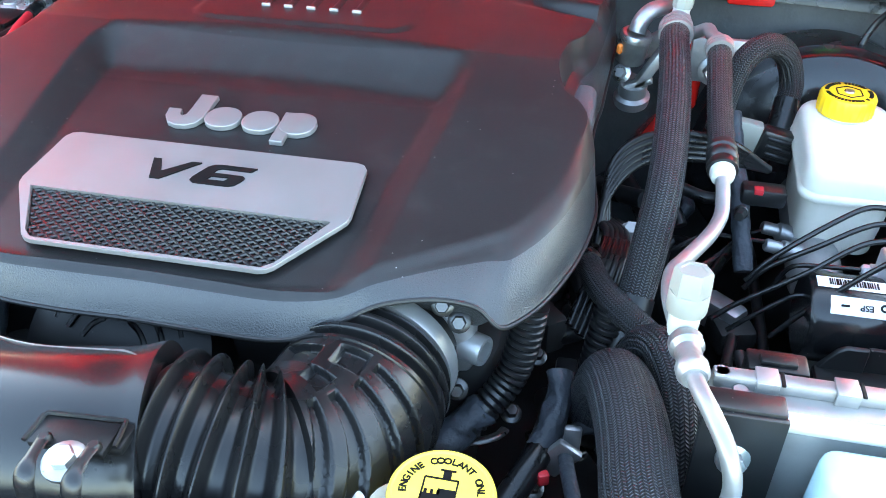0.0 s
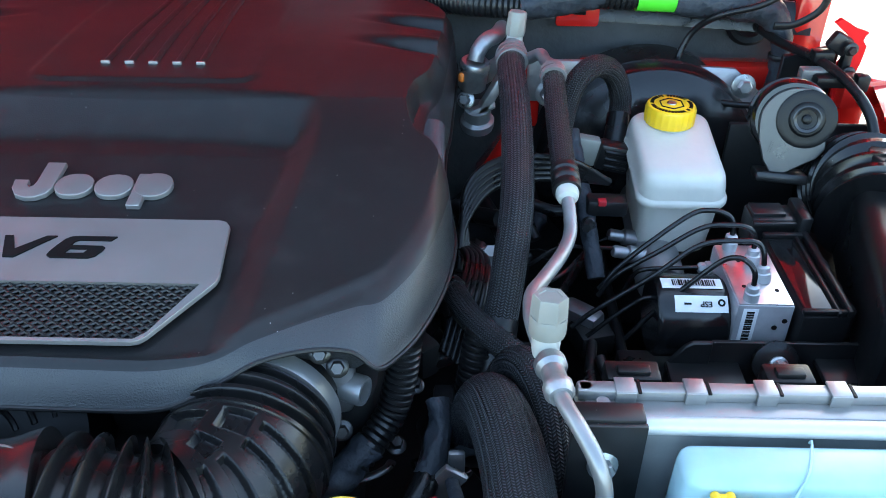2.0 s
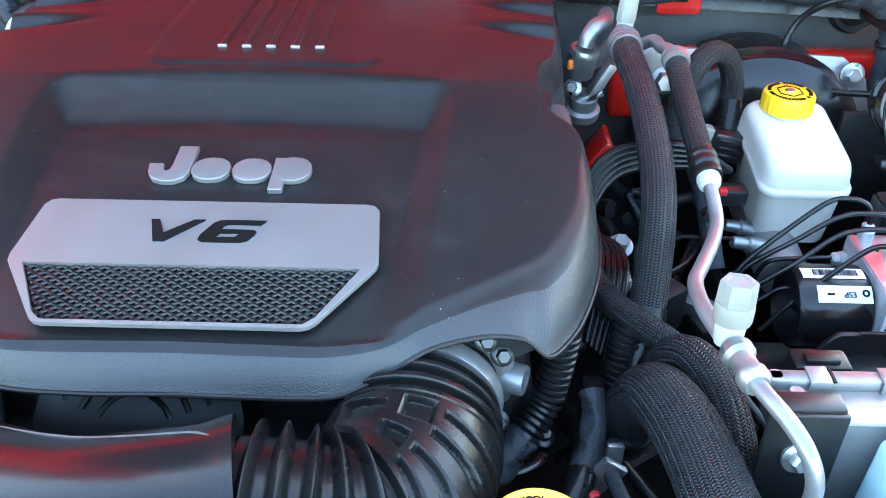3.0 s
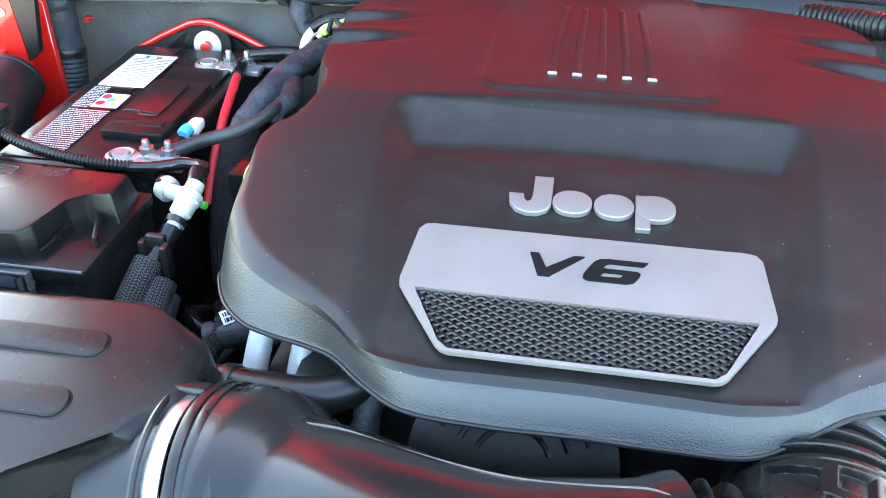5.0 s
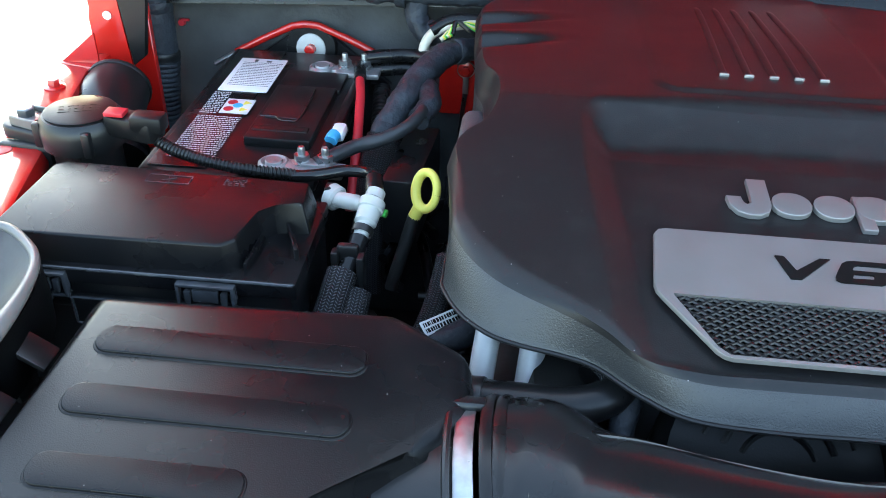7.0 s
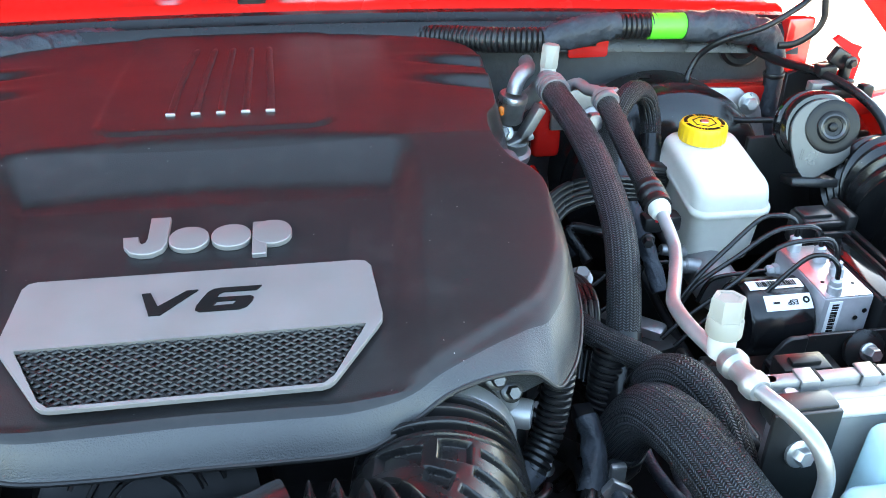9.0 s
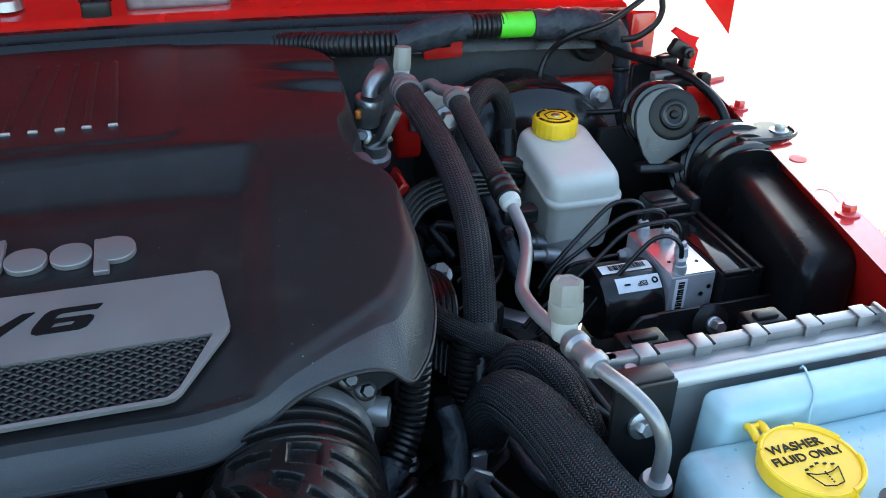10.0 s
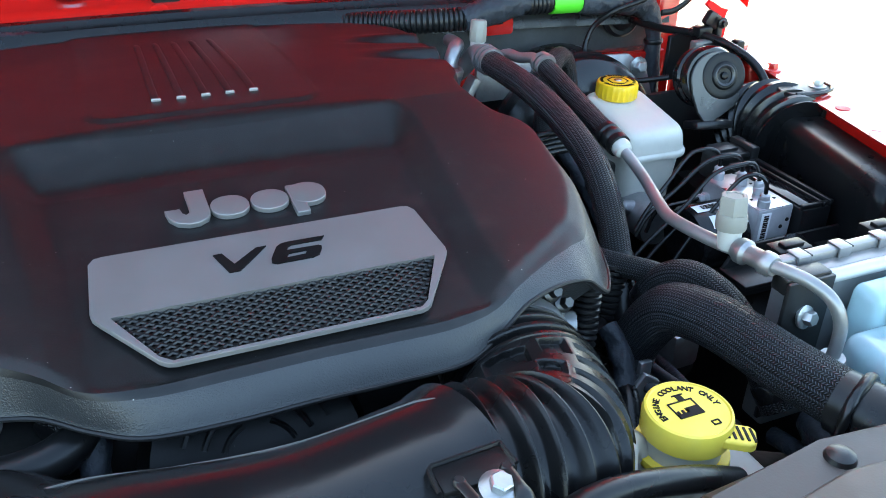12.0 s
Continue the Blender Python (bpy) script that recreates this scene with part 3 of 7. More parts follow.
def deck(x, y):
    """Height of the cover's upper face, with the sunk badge field, side creases and the middle hump."""
    u = abs(x)
    base = 0.9965 + 0.118 * (min(y, 0.22) + 0.06) + 0.0085 * sstep(0.0, 0.22, y) - 0.010 * sstep(0.33, 0.56, y)
    base -= 0.003 * (u / 0.27) ** 12
    panel = 0.9918 + 0.118 * (min(y, 0.155) + 0.03)
    wide = 0.152 + 0.020 * sstep(-0.06, 0.2, y)
    top = 0.239 - 0.5 * u * u
    tx = (u - wide + 0.030) / 0.030
    ty = (y - top + 0.064) / 0.064
    t = min(1.0, (max(0.0, tx) ** 3 + max(0.0, ty) ** 3) ** (1 / 3))
    rise = ramp_round(t, 0.2)
    z = base * rise + min(panel, base) * (1 - rise)
    # low platform under the ribs, with rounded front corners
    ax, ay = max(0.0, u - 0.080), max(0.0, 0.268 - y)
    z += 0.0022 * (1 - sstep(0.018, 0.027, math.hypot(ax, ay)))
    for cy, dz in ((0.335, 0.0095), (0.405, 0.0095)):
        line = cy - (u - 0.27) * 0.22
        z -= dz * math.exp(-((y - line) / 0.0085) ** 2) * sstep(0.16, 0.27, u)
        z += 0.5 * dz * math.exp(-((y - line - 0.016) / 0.012) ** 2) * sstep(0.16, 0.27, u)
    return z


def engine_cover():
    at = Vector((0, 0.2, 0.967))
    e = thing("engine_cover", at, "black moulded plastic engine cover with silver badge plate", "engine cover")
    per = 20
    sh, ri = spline(closed(SHOULDER), per, True), spline(closed(RIM, RIM_LEFT), per, True)
    # the small pointed lobe beside the throttle inlet
    for p in ri:
        k = math.exp(-((p.x - 0.232) / 0.008) ** 2) * (1 if p.y < 0.02 else 0)
        p.y -= 0.004 * k
        p.x = max(p.x, -0.264)
    # the front corners roll over close to the rim
    for p, q in zip(sh, ri):
        k = sstep(0.10, 0.17, abs(p.x)) * (1 - sstep(0.08, 0.15, p.y))
        p.x += (q.x - p.x) * 0.4 * k
        p.y += (q.y - p.y) * 0.4 * k
        p.z += (deck(p.x, p.y) - 0.0028 - p.z) * k
    n = len(sh)
    bm = bmesh.new()
    c = Vector((0, 0.22, 0))
    rings = []
    steps = 120
    mid = bm.verts.new((0, c.y, deck(0, c.y)))
    for j in range(1, steps + 1):
        f = j / steps
        ring = []
        for p in sh:
            x, y = p.x * f, c.y + (p.y - c.y) * f
            z = deck(x, y)
            w = sstep(0.972, 1.02, f) / sstep(0.972, 1.02, 1.0)
            z = z * (1 - w) + p.z * w
            ring.append(bm.verts.new((x, y, z)))
        rings.append(ring)
    top_count = len(rings)
    for j in range(1, 9):
        f = j / 8
        ring = []
        for p, q in zip(sh, ri):
            down = f ** 1.25
            out = f ** 0.85
            ring.append(bm.verts.new((p.x + (q.x - p.x) * out, p.y + (q.y - p.y) * out, p.z + (q.z - p.z) * down)))
        rings.append(ring)
    # rolled lip and inner face
    for dx, dz in ((1.004, -0.0015), (1.0, -0.004), (0.985, -0.003), (0.975, 0.0)):
        rings.append([bm.verts.new((q.x * dx, c.y + (q.y - c.y) * dx, q.z + dz)) for q in ri])
    rings.append([bm.verts.new((q.x * 0.93, c.y + (q.y - c.y) * 0.93, 0.952)) for q in ri])
    for k in range(n):
        bm.faces.new((mid, rings[0][k], rings[0][(k + 1) % n]))
    for j, (a, b) in enumerate(zip(rings, rings[1:])):
        for k in range(n):
            f = bm.faces.new((a[k], a[(k + 1) % n], b[(k + 1) % n], b[k]))
            # the slope takes the lighter copy, so its sky sheen is painted in
            f.material_index = 0 if j < top_count + 1 else 1
    bm.faces.new(rings[-1])
    shell = part("shell", bm, [COVER, SKIRT], e)
    part("edge_bead", tube([(q.x * 1.003, c.y + (q.y - c.y) * 1.003, q.z - 0.0015) for q in ri] + [(ri[0].x * 1.003, c.y + (ri[0].y - c.y) * 1.003, ri[0].z - 0.0015)], 0.0017, 8, 0.003, curve=False), COVER, shell)

    # badge plate with the mesh opening
    tilt = Matrix.Translation((0, 0.0, 0.9995)) @ Matrix.Rotation(math.atan(0.118), 4, "X")
    outer = [(-0.111, 0.0665), (0.111, 0.0665), (0.1165, 0.065), (0.1200, 0.0595), (0.1235, 0.006), (0.1225, 0.000), (0.119, -0.006), (0.089, -0.052), (0.085, -0.0555), (0.080, -0.057)]
    outer += [(-x, y) for x, y in outer[:1:-1]]
    outer = [(x * 0.984, 0.005 + (y - 0.005) * 0.976) for x, y in outer]
    inner = [(-0.1095, -0.002), (0.1095, -0.002), (0.1085, -0.0045), (0.0865, -0.0465), (0.0795, -0.0525), (-0.0795, -0.0525), (-0.0865, -0.0465), (-0.1085, -0.0045)]
    bm = bmesh.new()
    loops = []
    for z in (0.0, 0.0028, 0.0035):
        k = 1.0 if z < 0.003 else 0.996
        loops.append(([bm.verts.new((x * k, y * k, z)) for x, y in outer], [bm.verts.new((x / k, y - (0.0001 if k < 1 else 0), z)) for x, y in inner]))
    for (o1, i1), (o2, i2) in zip(loops, loops[1:]):
        for ring1, ring2 in ((o1, o2), (i2, i1)):
            m_ = len(ring1)
            for k in range(m_):
                bm.faces.new((ring1[k], ring1[(k + 1) % m_], ring2[(k + 1) % m_], ring2[k]))
    es = []
    o, i_ = loops[-1]
    for ring in (o, i_):
        for k in range(len(ring)):
            ed = bm.edges.get((ring[k], ring[(k + 1) % len(ring)]))
            es.append(ed)
    bmesh.ops.triangle_fill(bm, use_beauty=True, edges=es)
    move(bm, tilt)
    plate = part("badge_plate", bm, SILVER, e, "satin silver badge plate")

    # mesh insert: backing and raised lattice
    part("mesh_backing", move(prism([(x * 1.0, y) for x, y in inner[::-1]], -0.002, -0.0012, 0), tilt), INK, plate)
    strips = []

    def half_width(y):
        return 0.1095 if y > -0.004 else 0.1085 - (-0.0045 - y) * (0.022 / 0.042)

    px, py = 0.0093, 0.0062
    for sgn in (-1, 1):
        for k in range(-34, 35):
            run = []
            for q in range(0, 69):
                y0 = -0.0024 - 0.0498 * q / 68
                x = k * px / 2 * 2 + sgn * (y0 + 0.002) * px / py
                if abs(x) < half_width(y0) - 0.0008:
                    run.append((x, y0, 0.0006))
            if len(run) > 2:
                strips.append(tube([run[0], run[-1]], 0.00135, 6, 0.01, flat=0.8, curve=False))
    lattice = merge(*strips)
    move(lattice, tilt)
    part("mesh_lattice", lattice, BLACK, plate, "black diamond mesh")

    # raised engine mark on the plate
    def sheet(loop, top=0.0046, hole=None):
        """A flat raised figure with an optional opening."""
        fig = bmesh.new()
        levels = []
        for z in (0.0030, top):
            levels.append([[fig.verts.new((x, y, z)) for x, y in ring] for ring in ([loop] if hole is None else [loop, hole])])
        for low_, high_ in zip(levels[0], levels[1]):
            for k in range(len(low_)):
                fig.faces.new((low_[k], low_[(k + 1) % len(low_)], high_[(k + 1) % len(low_)], high_[k]))
        bmesh.ops.triangle_fill(fig, use_beauty=True, edges=[fig.edges.get((r_[k], r_[(k + 1) % len(r_)])) for r_ in levels[1] for k in range(len(r_))])
        return fig

    vee = [(-0.0378, 0.0430), (-0.0318, 0.0432), (-0.0258, 0.0290), (-0.0080, 0.0432), (-0.0006, 0.0434), (-0.0236, 0.0206), (-0.0310, 0.0206)]
    six = [(0.0418, 0.0434), (0.0145, 0.0436), (0.0098, 0.0428), (0.0060, 0.0400), (0.0022, 0.0330), (-0.0009, 0.0265), (-0.0013, 0.0228), (0.0018, 0.0207), (0.0275, 0.0207), (0.0322, 0.0226),
           (0.0358, 0.0285), (0.0366, 0.0318), (0.0345, 0.0334), (0.0118, 0.0338), (0.0137, 0.0378), (0.0165, 0.0393), (0.0385, 0.0391)]
    eye_ = [(0.0124, 0.0299), (0.0246, 0.0300), (0.0250, 0.0286), (0.0232, 0.0258), (0.0102, 0.0254), (0.0103, 0.0266)]
    bm = move(merge(sheet(vee), sheet(six, hole=eye_)), tilt)
    part("engine_mark", bm, INK, plate, "black raised V6 lettering")

    # maker's badge as plain silver shapes
    tb = Matrix.Translation((0.0, 0.115, deck(0, 0.115) + 0.0005)) @ Matrix.Rotation(math.atan(0.118), 4, "X")
    hook = [(-0.0423, 0.0215), (-0.0278, 0.0215), (-0.0277, -0.0110), (-0.0305, -0.0185), (-0.0375, -0.0232), (-0.0455, -0.0236), (-0.0535, -0.0200), (-0.0585, -0.0120), (-0.0600, -0.0015),
            (-0.0490, -0.0015), (-0.0480, -0.0075), (-0.0455, -0.0105), (-0.0430, -0.0085), (-0.0422, -0.0030)][::-1]
    shapes = [(hook, 0.0042), (rrect(-0.0125, -0.0065, 0.0292, 0.0275, 0.0132), 0.0042), (rrect(0.0181, -0.0065, 0.0292, 0.0275, 0.0132), 0.0042), (rrect(0.0482, -0.0050, 0.0290, 0.0295, 0.0135), 0.0042), (rrect(0.0389, -0.0110, 0.0106, 0.0400, 0.0012), 0.0040)]
    for s_, h_ in shapes:
        part("badge_shape", move(prism(s_, 0, h_, 0.0008), tb), SILVER, e, "plain satin silver badge shape")

    # bright ends of the five ribs
    for i in range(5):
        gx = (i - 2) * 0.0218 + 0.003
        spine = []
        for k in range(24):
            y = 0.281 + 0.225 * k / 23
            x = gx * (1 - 0.12 * sstep(0.29, 0.52, y))
            spine.append((x, y, deck(x, y) - 0.0002 - 0.004 * sstep(0.47, 0.506, y)))
        part("raised_rib", tube(spine, 0.0036, 12, 0.006, flat=0.75), COVER, e)
        part("rib_end", box((gx, 0.2795, deck(gx, 0.279) + 0.0008), (0.0085, 0.0025, 0.004), 0.0008), ALU, e, "bright rib end")
    # grey rubber mounts at the sides
    for sx in (-1, 1):
        part("mount_lug", box((sx * 0.2585, 0.220, 0.983), (0.024, 0.080, 0.040), 0.010, 4), LUG, e, "grained grey side lug")
    return e


engine_cover()

# ---- air intake ----


def intake():
    e = thing("intake_elbow", (0.13, -0.15, 0.885), "black ribbed rubber intake elbow joined to the throttle body", "intake hose")
    path = [(0.056, -0.161, 0.945), (0.080, -0.1605, 0.943), (0.103, -0.1585, 0.938), (0.122, -0.151, 0.932), (0.136, -0.132, 0.927), (0.145, -0.100, 0.925), (0.150, -0.060, 0.926), (0.157, -0.016, 0.928)]

    def rad(s, d):
        return 0.0515 + 0.0010 * sstep(0.3, 0.5, s) - 0.0040 * sstep(0.62, 0.9, s)

    # windows sunk into the web over the bend: along the hose and round it
    windows = [(0.0738, 0.0795, -60, 93, 0.00012), (0.0880, 0.0960, -60, 91, 0.00018), (0.1060, 0.1140, -60, 86, 0.00018), (0.1235, 0.1305, -60, 82, 0.00015),
               (0.0875, 0.1070, 97, 115, 0.0002), (0.1150, 0.1340, 88, 108, 0.0), (0.1130, 0.1345, 118, 150, 0.0002)]

    def relief(d, a):
        deg = math.degrees(a)
        if deg > 220:
            deg -= 360
        if d < 0.0695:
            c_ = 0.5 + 0.5 * math.cos(2 * math.pi * (d - 0.0105) / 0.0126)
            return -0.0030 + 0.0100 * c_ ** 2.6 * sstep(0.0, 0.004, d)
        if d < 0.1385:
            cut = 0.0
            for d0, d1, a0, a1, skew in windows:
                dd = d + (a1 - deg) * skew
                cut = max(cut, min(sstep(d0 - 0.0016, d0 + 0.0016, dd) * (1 - sstep(d1 - 0.0016, d1 + 0.0016, dd)), sstep(a0 - 2.0, a0 + 2.0, deg) * (1 - sstep(a1 - 2.0, a1 + 2.0, deg))))
            return 0.0035 - 0.0050 * cut + 0.0070 * cut * (1 - cut)
        c_ = 0.5 + 0.5 * math.cos(2 * math.pi * (d - 0.1400) / 0.0130)
        return -0.0022 + 0.0068 * sstep(0.15, 0.85, c_) * (1 - sstep(0.174, 0.184, d))

    part("bellows", tube(path, rad, 300, 0.0006, relief=relief), RUBBER, e)
    part("clamp_band", lathe([(0.047, -0.0065), (0.0515, -0.0065), (0.0522, -0.004), (0.0522, 0.004), (0.0515, 0.0065), (0.047, 0.0065)], aim((0.1530, -0.0400, 0.9272), (0.007, 0.044, 0.002)), 64), ALU, e, "steel clamp band")
    part("clamp_screw", merge(hex_bolt((0.196, -0.052, 0.902), (-0.3, -0.7, 0.5), 0.004, 0.012, 1.1), box((0.194, -0.046, 0.90), (0.012, 0.012, 0.016), 0.002)), ZINC, e)


intake()


def throttle():
    e = thing("throttle_body", (0.19, -0.01, 0.88), "cast aluminium throttle body with hose stub", "throttle body")
    ax = Vector((0.0, 1.0, 0.03))
    part("housing", lathe([(0, -0.022), (0.044, -0.022), (0.047, -0.018), (0.047, 0.0), (0.044, 0.01), (0.044, 0.03), (0, 0.03)], aim((0.160, -0.006, 0.928), ax), 40), CAST, e)
    part("housing_boss", box((0.199, -0.016, 0.935), (0.026, 0.026, 0.055), 0.008, 3), CAST, e)
    part("hose_stub", lathe([(0, 0), (0.0108, 0), (0.0108, 0.024), (0.0100, 0.026), (0.0075, 0.026), (0.0075, 0.006), (0, 0.006)], aim((0.196, -0.017, 0.930), (0.93, -0.38, 0.02)), 28), ALU, e, "machined hose stub")
    for p in ((0.192, -0.032, 0.970), (0.203, -0.032, 0.958), (0.203, -0.034, 0.900)):
        part("bolt", hex_bolt(p, (0.1, -0.8, 0.5), 0.0048, 0.007), STAMPED, e)


throttle()


def intake_duct():
    e = thing("intake_duct", (-0.09, -0.2, 0.87), "smooth black moulded intake duct from the air filter box", "intake duct")
    path = [(-0.206, -0.1145, 0.8965), (-0.178, -0.118, 0.9025), (-0.14, -0.131, 0.912), (-0.09, -0.154, 0.925), (-0.03, -0.1695, 0.937), (0.03, -0.168, 0.945), (0.062, -0.161, 0.945)]
    width = lambda s: 0.0775 - 0.016 * sstep(0.07, 0.21, s) - 0.0035 * sstep(0.3, 0.7, s) + 0.003 * sstep(0.93, 1.0, s)
    part("duct_body", tube(path, lambda s, d: width(s), 64, 0.004), DUCT, e)
    centre = spline(path, 10)
    seam = []
    for i, c_ in enumerate(centre):
        s_ = i / (len(centre) - 1)
        if 0.08 < s_ < 0.97:
            ang = radians(58 + 8 * math.sin(s_ * 9) + 14 * sstep(0.85, 0.97, s_))
            seam.append(c_ + Vector((0, math.cos(ang), math.sin(ang))) * (width(s_) + 0.0002))
    # grey bead on the black duct: the seam's highlight is put into its colour
    part("mould_seam", tube(seam, 0.0009, 6, 0.004), GREY, e)
    # bracket and bolt on the duct
    br = part("bracket", merge(box((0.045, -0.2045, 0.9985), (0.040, 0.020, 0.004), 0.0012), box((0.047, -0.1985, 0.9945), (0.046, 0.018, 0.006), 0.002), tube([(0.023, -0.2135, 1.000), (0.024, -0.1955, 1.001), (0.066, -0.1925, 1.001), (0.068, -0.2085, 1.000)], 0.0014, 6, 0.004, curve=False)), MATTBLACK, e)
    for px_, lean in ((0.034, 0.002), (0.060, 0.000)):
        part("pin", lathe([(0, 0), (0.0036, 0), (0.0036, 0.003), (0.0024, 0.0045), (0, 0.0045)], Matrix.Translation((px_, -0.2120, 1.0000)), 14), BLACK, br)
        part("prong", tube([(px_, -0.2135, 1.0030), (px_ + lean * 0.5, -0.2210, 1.0035), (px_ + lean, -0.2290, 1.003), (px_ + lean, -0.2345, 0.997), (px_ + lean, -0.2360, 0.984)], lambda s_, d_: 0.0032 + 0.0022 * sstep(0.3, 0.55, s_), 10, 0.002, flat=0.45), BLACK, br, "bent black retaining prong")
    part("bolt", hex_bolt((0.051, -0.2225, 1.0012), (0.05, -0.2, 1), 0.0062, 0.0055, 1.75), ZINC, e)
    return e


intake_duct()


def band_clamp(c, ax, r, w, name, label):
    e = thing(name, Vector(c) - Vector((0, 0, r)), label, "clamp")
    part("band", lathe([(r - 0.002, -w / 2), (r, -w / 2), (r + 0.0008, 0), (r, w / 2), (r - 0.002, w / 2)], aim(c, ax), 56), ZINC, e)
    up = Vector((0, -0.85, 0.25)).normalized()
    p = Vector(c) + up * (r + 0.004)
    part("screw_housing", box(p, (w * 1.1, 0.012, 0.016), 0.003), ZINC, e)
    part("screw", hex_bolt(p + Vector((0, -0.004, -0.008)), (0, -0.4, -0.9), 0.004, 0.006, 1.2), ZINC, e)
    q = Vector(c) + Vector((-0.2, 0.40, 0.90)).normalized() * (r + 0.003)
    part("band_guide", box(q, (w * 1.9, 0.014, 0.006), 0.002, 2, Matrix.Rotation(radians(-24), 4, "X")), BLACK, e)
    side = aim(c, ax)
    rail = [side @ Vector(((r + 0.003) * math.cos(a_), (r + 0.003) * math.sin(a_), -w * 0.8)) for a_ in [k * math.pi / 40 for k in range(80)]]
    part("guide_rail", tube([p_ for p_ in rail if p_.y < q.y and p_.z > c[2] - 0.02], 0.0024, 8, 0.004), BLACK, e)
    part("collar", lathe([(r - 0.012, 0.026), (r - 0.0025, 0.026), (r - 0.0005, 0.029), (r - 0.001, 0.036), (r - 0.0035, 0.038), (r - 0.006, 0.043), (r - 0.014, 0.043)], aim(c, ax), 64), DUCT, e)
    for off, rr in ((w * 1.15, r + 0.002), (w * 1.85, r + 0.001)):
        part("rubber_ring", lathe([(rr - 0.006, -0.005), (rr, -0.0035), (rr + 0.001, 0), (rr, 0.0035), (rr - 0.006, 0.005)], aim(Vector(c) + Vector(ax).normalized() * off, ax), 56), RUBBER, e)


band_clamp((-0.220, -0.1140, 0.8934), (1, 0.037, 0.2145), 0.077, 0.0115, "hose_clamp", "shiny steel worm-drive clamp on the intake duct")

# ---- coolant reservoir ----


def arc_words(text, r, size, centre_deg, step_deg, at, z):
    out = []
    n = len(text)
    for i, ch in enumerate(text):
        if ch == " ":
            continue
        a = radians(centre_deg + (n - 1) / 2 * step_deg - i * step_deg)
        m = Matrix.Translation((at[0] + r * math.cos(a), at[1] + r * math.sin(a), z)) @ Matrix.Rotation(a - math.pi / 2, 4, "Z")
        out.append(words(ch, size, m, 0.0003, 0, 0.00012))
    return merge(*out)


def coolant():
    x, y = 0.2190, -0.1640
    e = thing("coolant_reservoir", (x, y, 0.80), "white coolant reservoir with yellow engine coolant cap", "reservoir")
    part("tank", merge(prism(rrect(x + 0.012, y - 0.012, 0.11, 0.085, 0.025), 0.80, 0.8975, 0.012, 3), lathe([(0.0255, 0.89), (0.0255, 0.9445), (0, 0.9445)], Matrix.Translation((x, y, 0)), 32)), NATURAL, e, "milky white tank")
    part("collar", lathe([(0.025, 0.9170), (0.0312, 0.9170), (0.0320, 0.9190), (0.0312, 0.9225), (0.025, 0.9225)], Matrix.Translation((x, y, 0)), 40), LEMON, e, "yellow neck collar")
    cap = part("cap", lathe([(0.027, 0.9360), (0.0291, 0.9365), (0.0294, 0.9495), (0.0284, 0.9533), (0.0268, 0.9541), (0.0258, 0.9531), (0, 0.9531)], Matrix.Translation((x, y, 0)), 64), LEMON, e, "yellow screw cap")
    tab = part("lift_tab", prism(rrect(x + 0.0175, y - 0.0255, 0.026, 0.019, 0.006, 6, -35), 0.9425, 0.9485, 0.002), LEMON, cap)
    top = 0.9534
    part("lettering", arc_words("ENGINE COOLANT ONLY", 0.0205, 0.0058, 92, 10.6, (x, y), top), INK, cap, "black coolant warning lettering")
    # level symbol: an open tank, filled below a wavy line
    pic = [box((x - 0.0105, y + 0.001, top), (0.0009, 0.0150, 0.0006), 0), box((x + 0.0075, y + 0.001, top), (0.0009, 0.0150, 0.0006), 0), box((x - 0.0015, y + 0.0082, top), (0.0180, 0.0009, 0.0006), 0), box((x + 0.001, y + 0.0110, top), (0.0045, 0.0050, 0.0006), 0),
           box((x + 0.001, y + 0.0142, top), (0.0085, 0.0009, 0.0006), 0), box((x + 0.0025, y - 0.0025, top), (0.0095, 0.0080, 0.0006), 0), box((x - 0.0065, y - 0.0045, top), (0.0085, 0.0040, 0.0006), 0)]
    for i in range(3):
        pic.append(box((x - 0.0085 + i * 0.0034, y - 0.0012, top), (0.0016, 0.0030, 0.0006), 0))
    part("level_symbol", merge(*pic), INK, cap, "black coolant level symbol")
    part("book_symbol", merge(box((x + 0.0085, y - 0.0150, top), (0.0055, 0.0008, 0.0006), 0), box((x + 0.0085, y - 0.0185, top), (0.0055, 0.0008, 0.0006), 0), box((x + 0.0060, y - 0.0168, top), (0.0008, 0.0036, 0.0006), 0), box((x + 0.0110, y - 0.0168, top), (0.0008, 0.0036, 0.0006), 0)), INK, cap)
    for i in range(6):
        part("grip_slot", box((0, 0, 0), (0.0016, 0.0125, 0.001), 0, 1, Matrix.Translation((x + 0.0095 + i * 0.0033, y - 0.0200 - i * 0.0023, 0.9487)) @ Matrix.Rotation(radians(-22), 4, "Z")), INK, tab)
    part("spout", tube([(x - 0.020, y + 0.010, 0.9075), (x - 0.036, y + 0.010, 0.9265), (x - 0.047, y + 0.003, 0.9325), (x - 0.055, y - 0.010, 0.9225), (x - 0.058, y - 0.020, 0.8975)], 0.0115, 18, 0.004), NATURAL, e)


coolant()

# ---- washer tank and control module ----


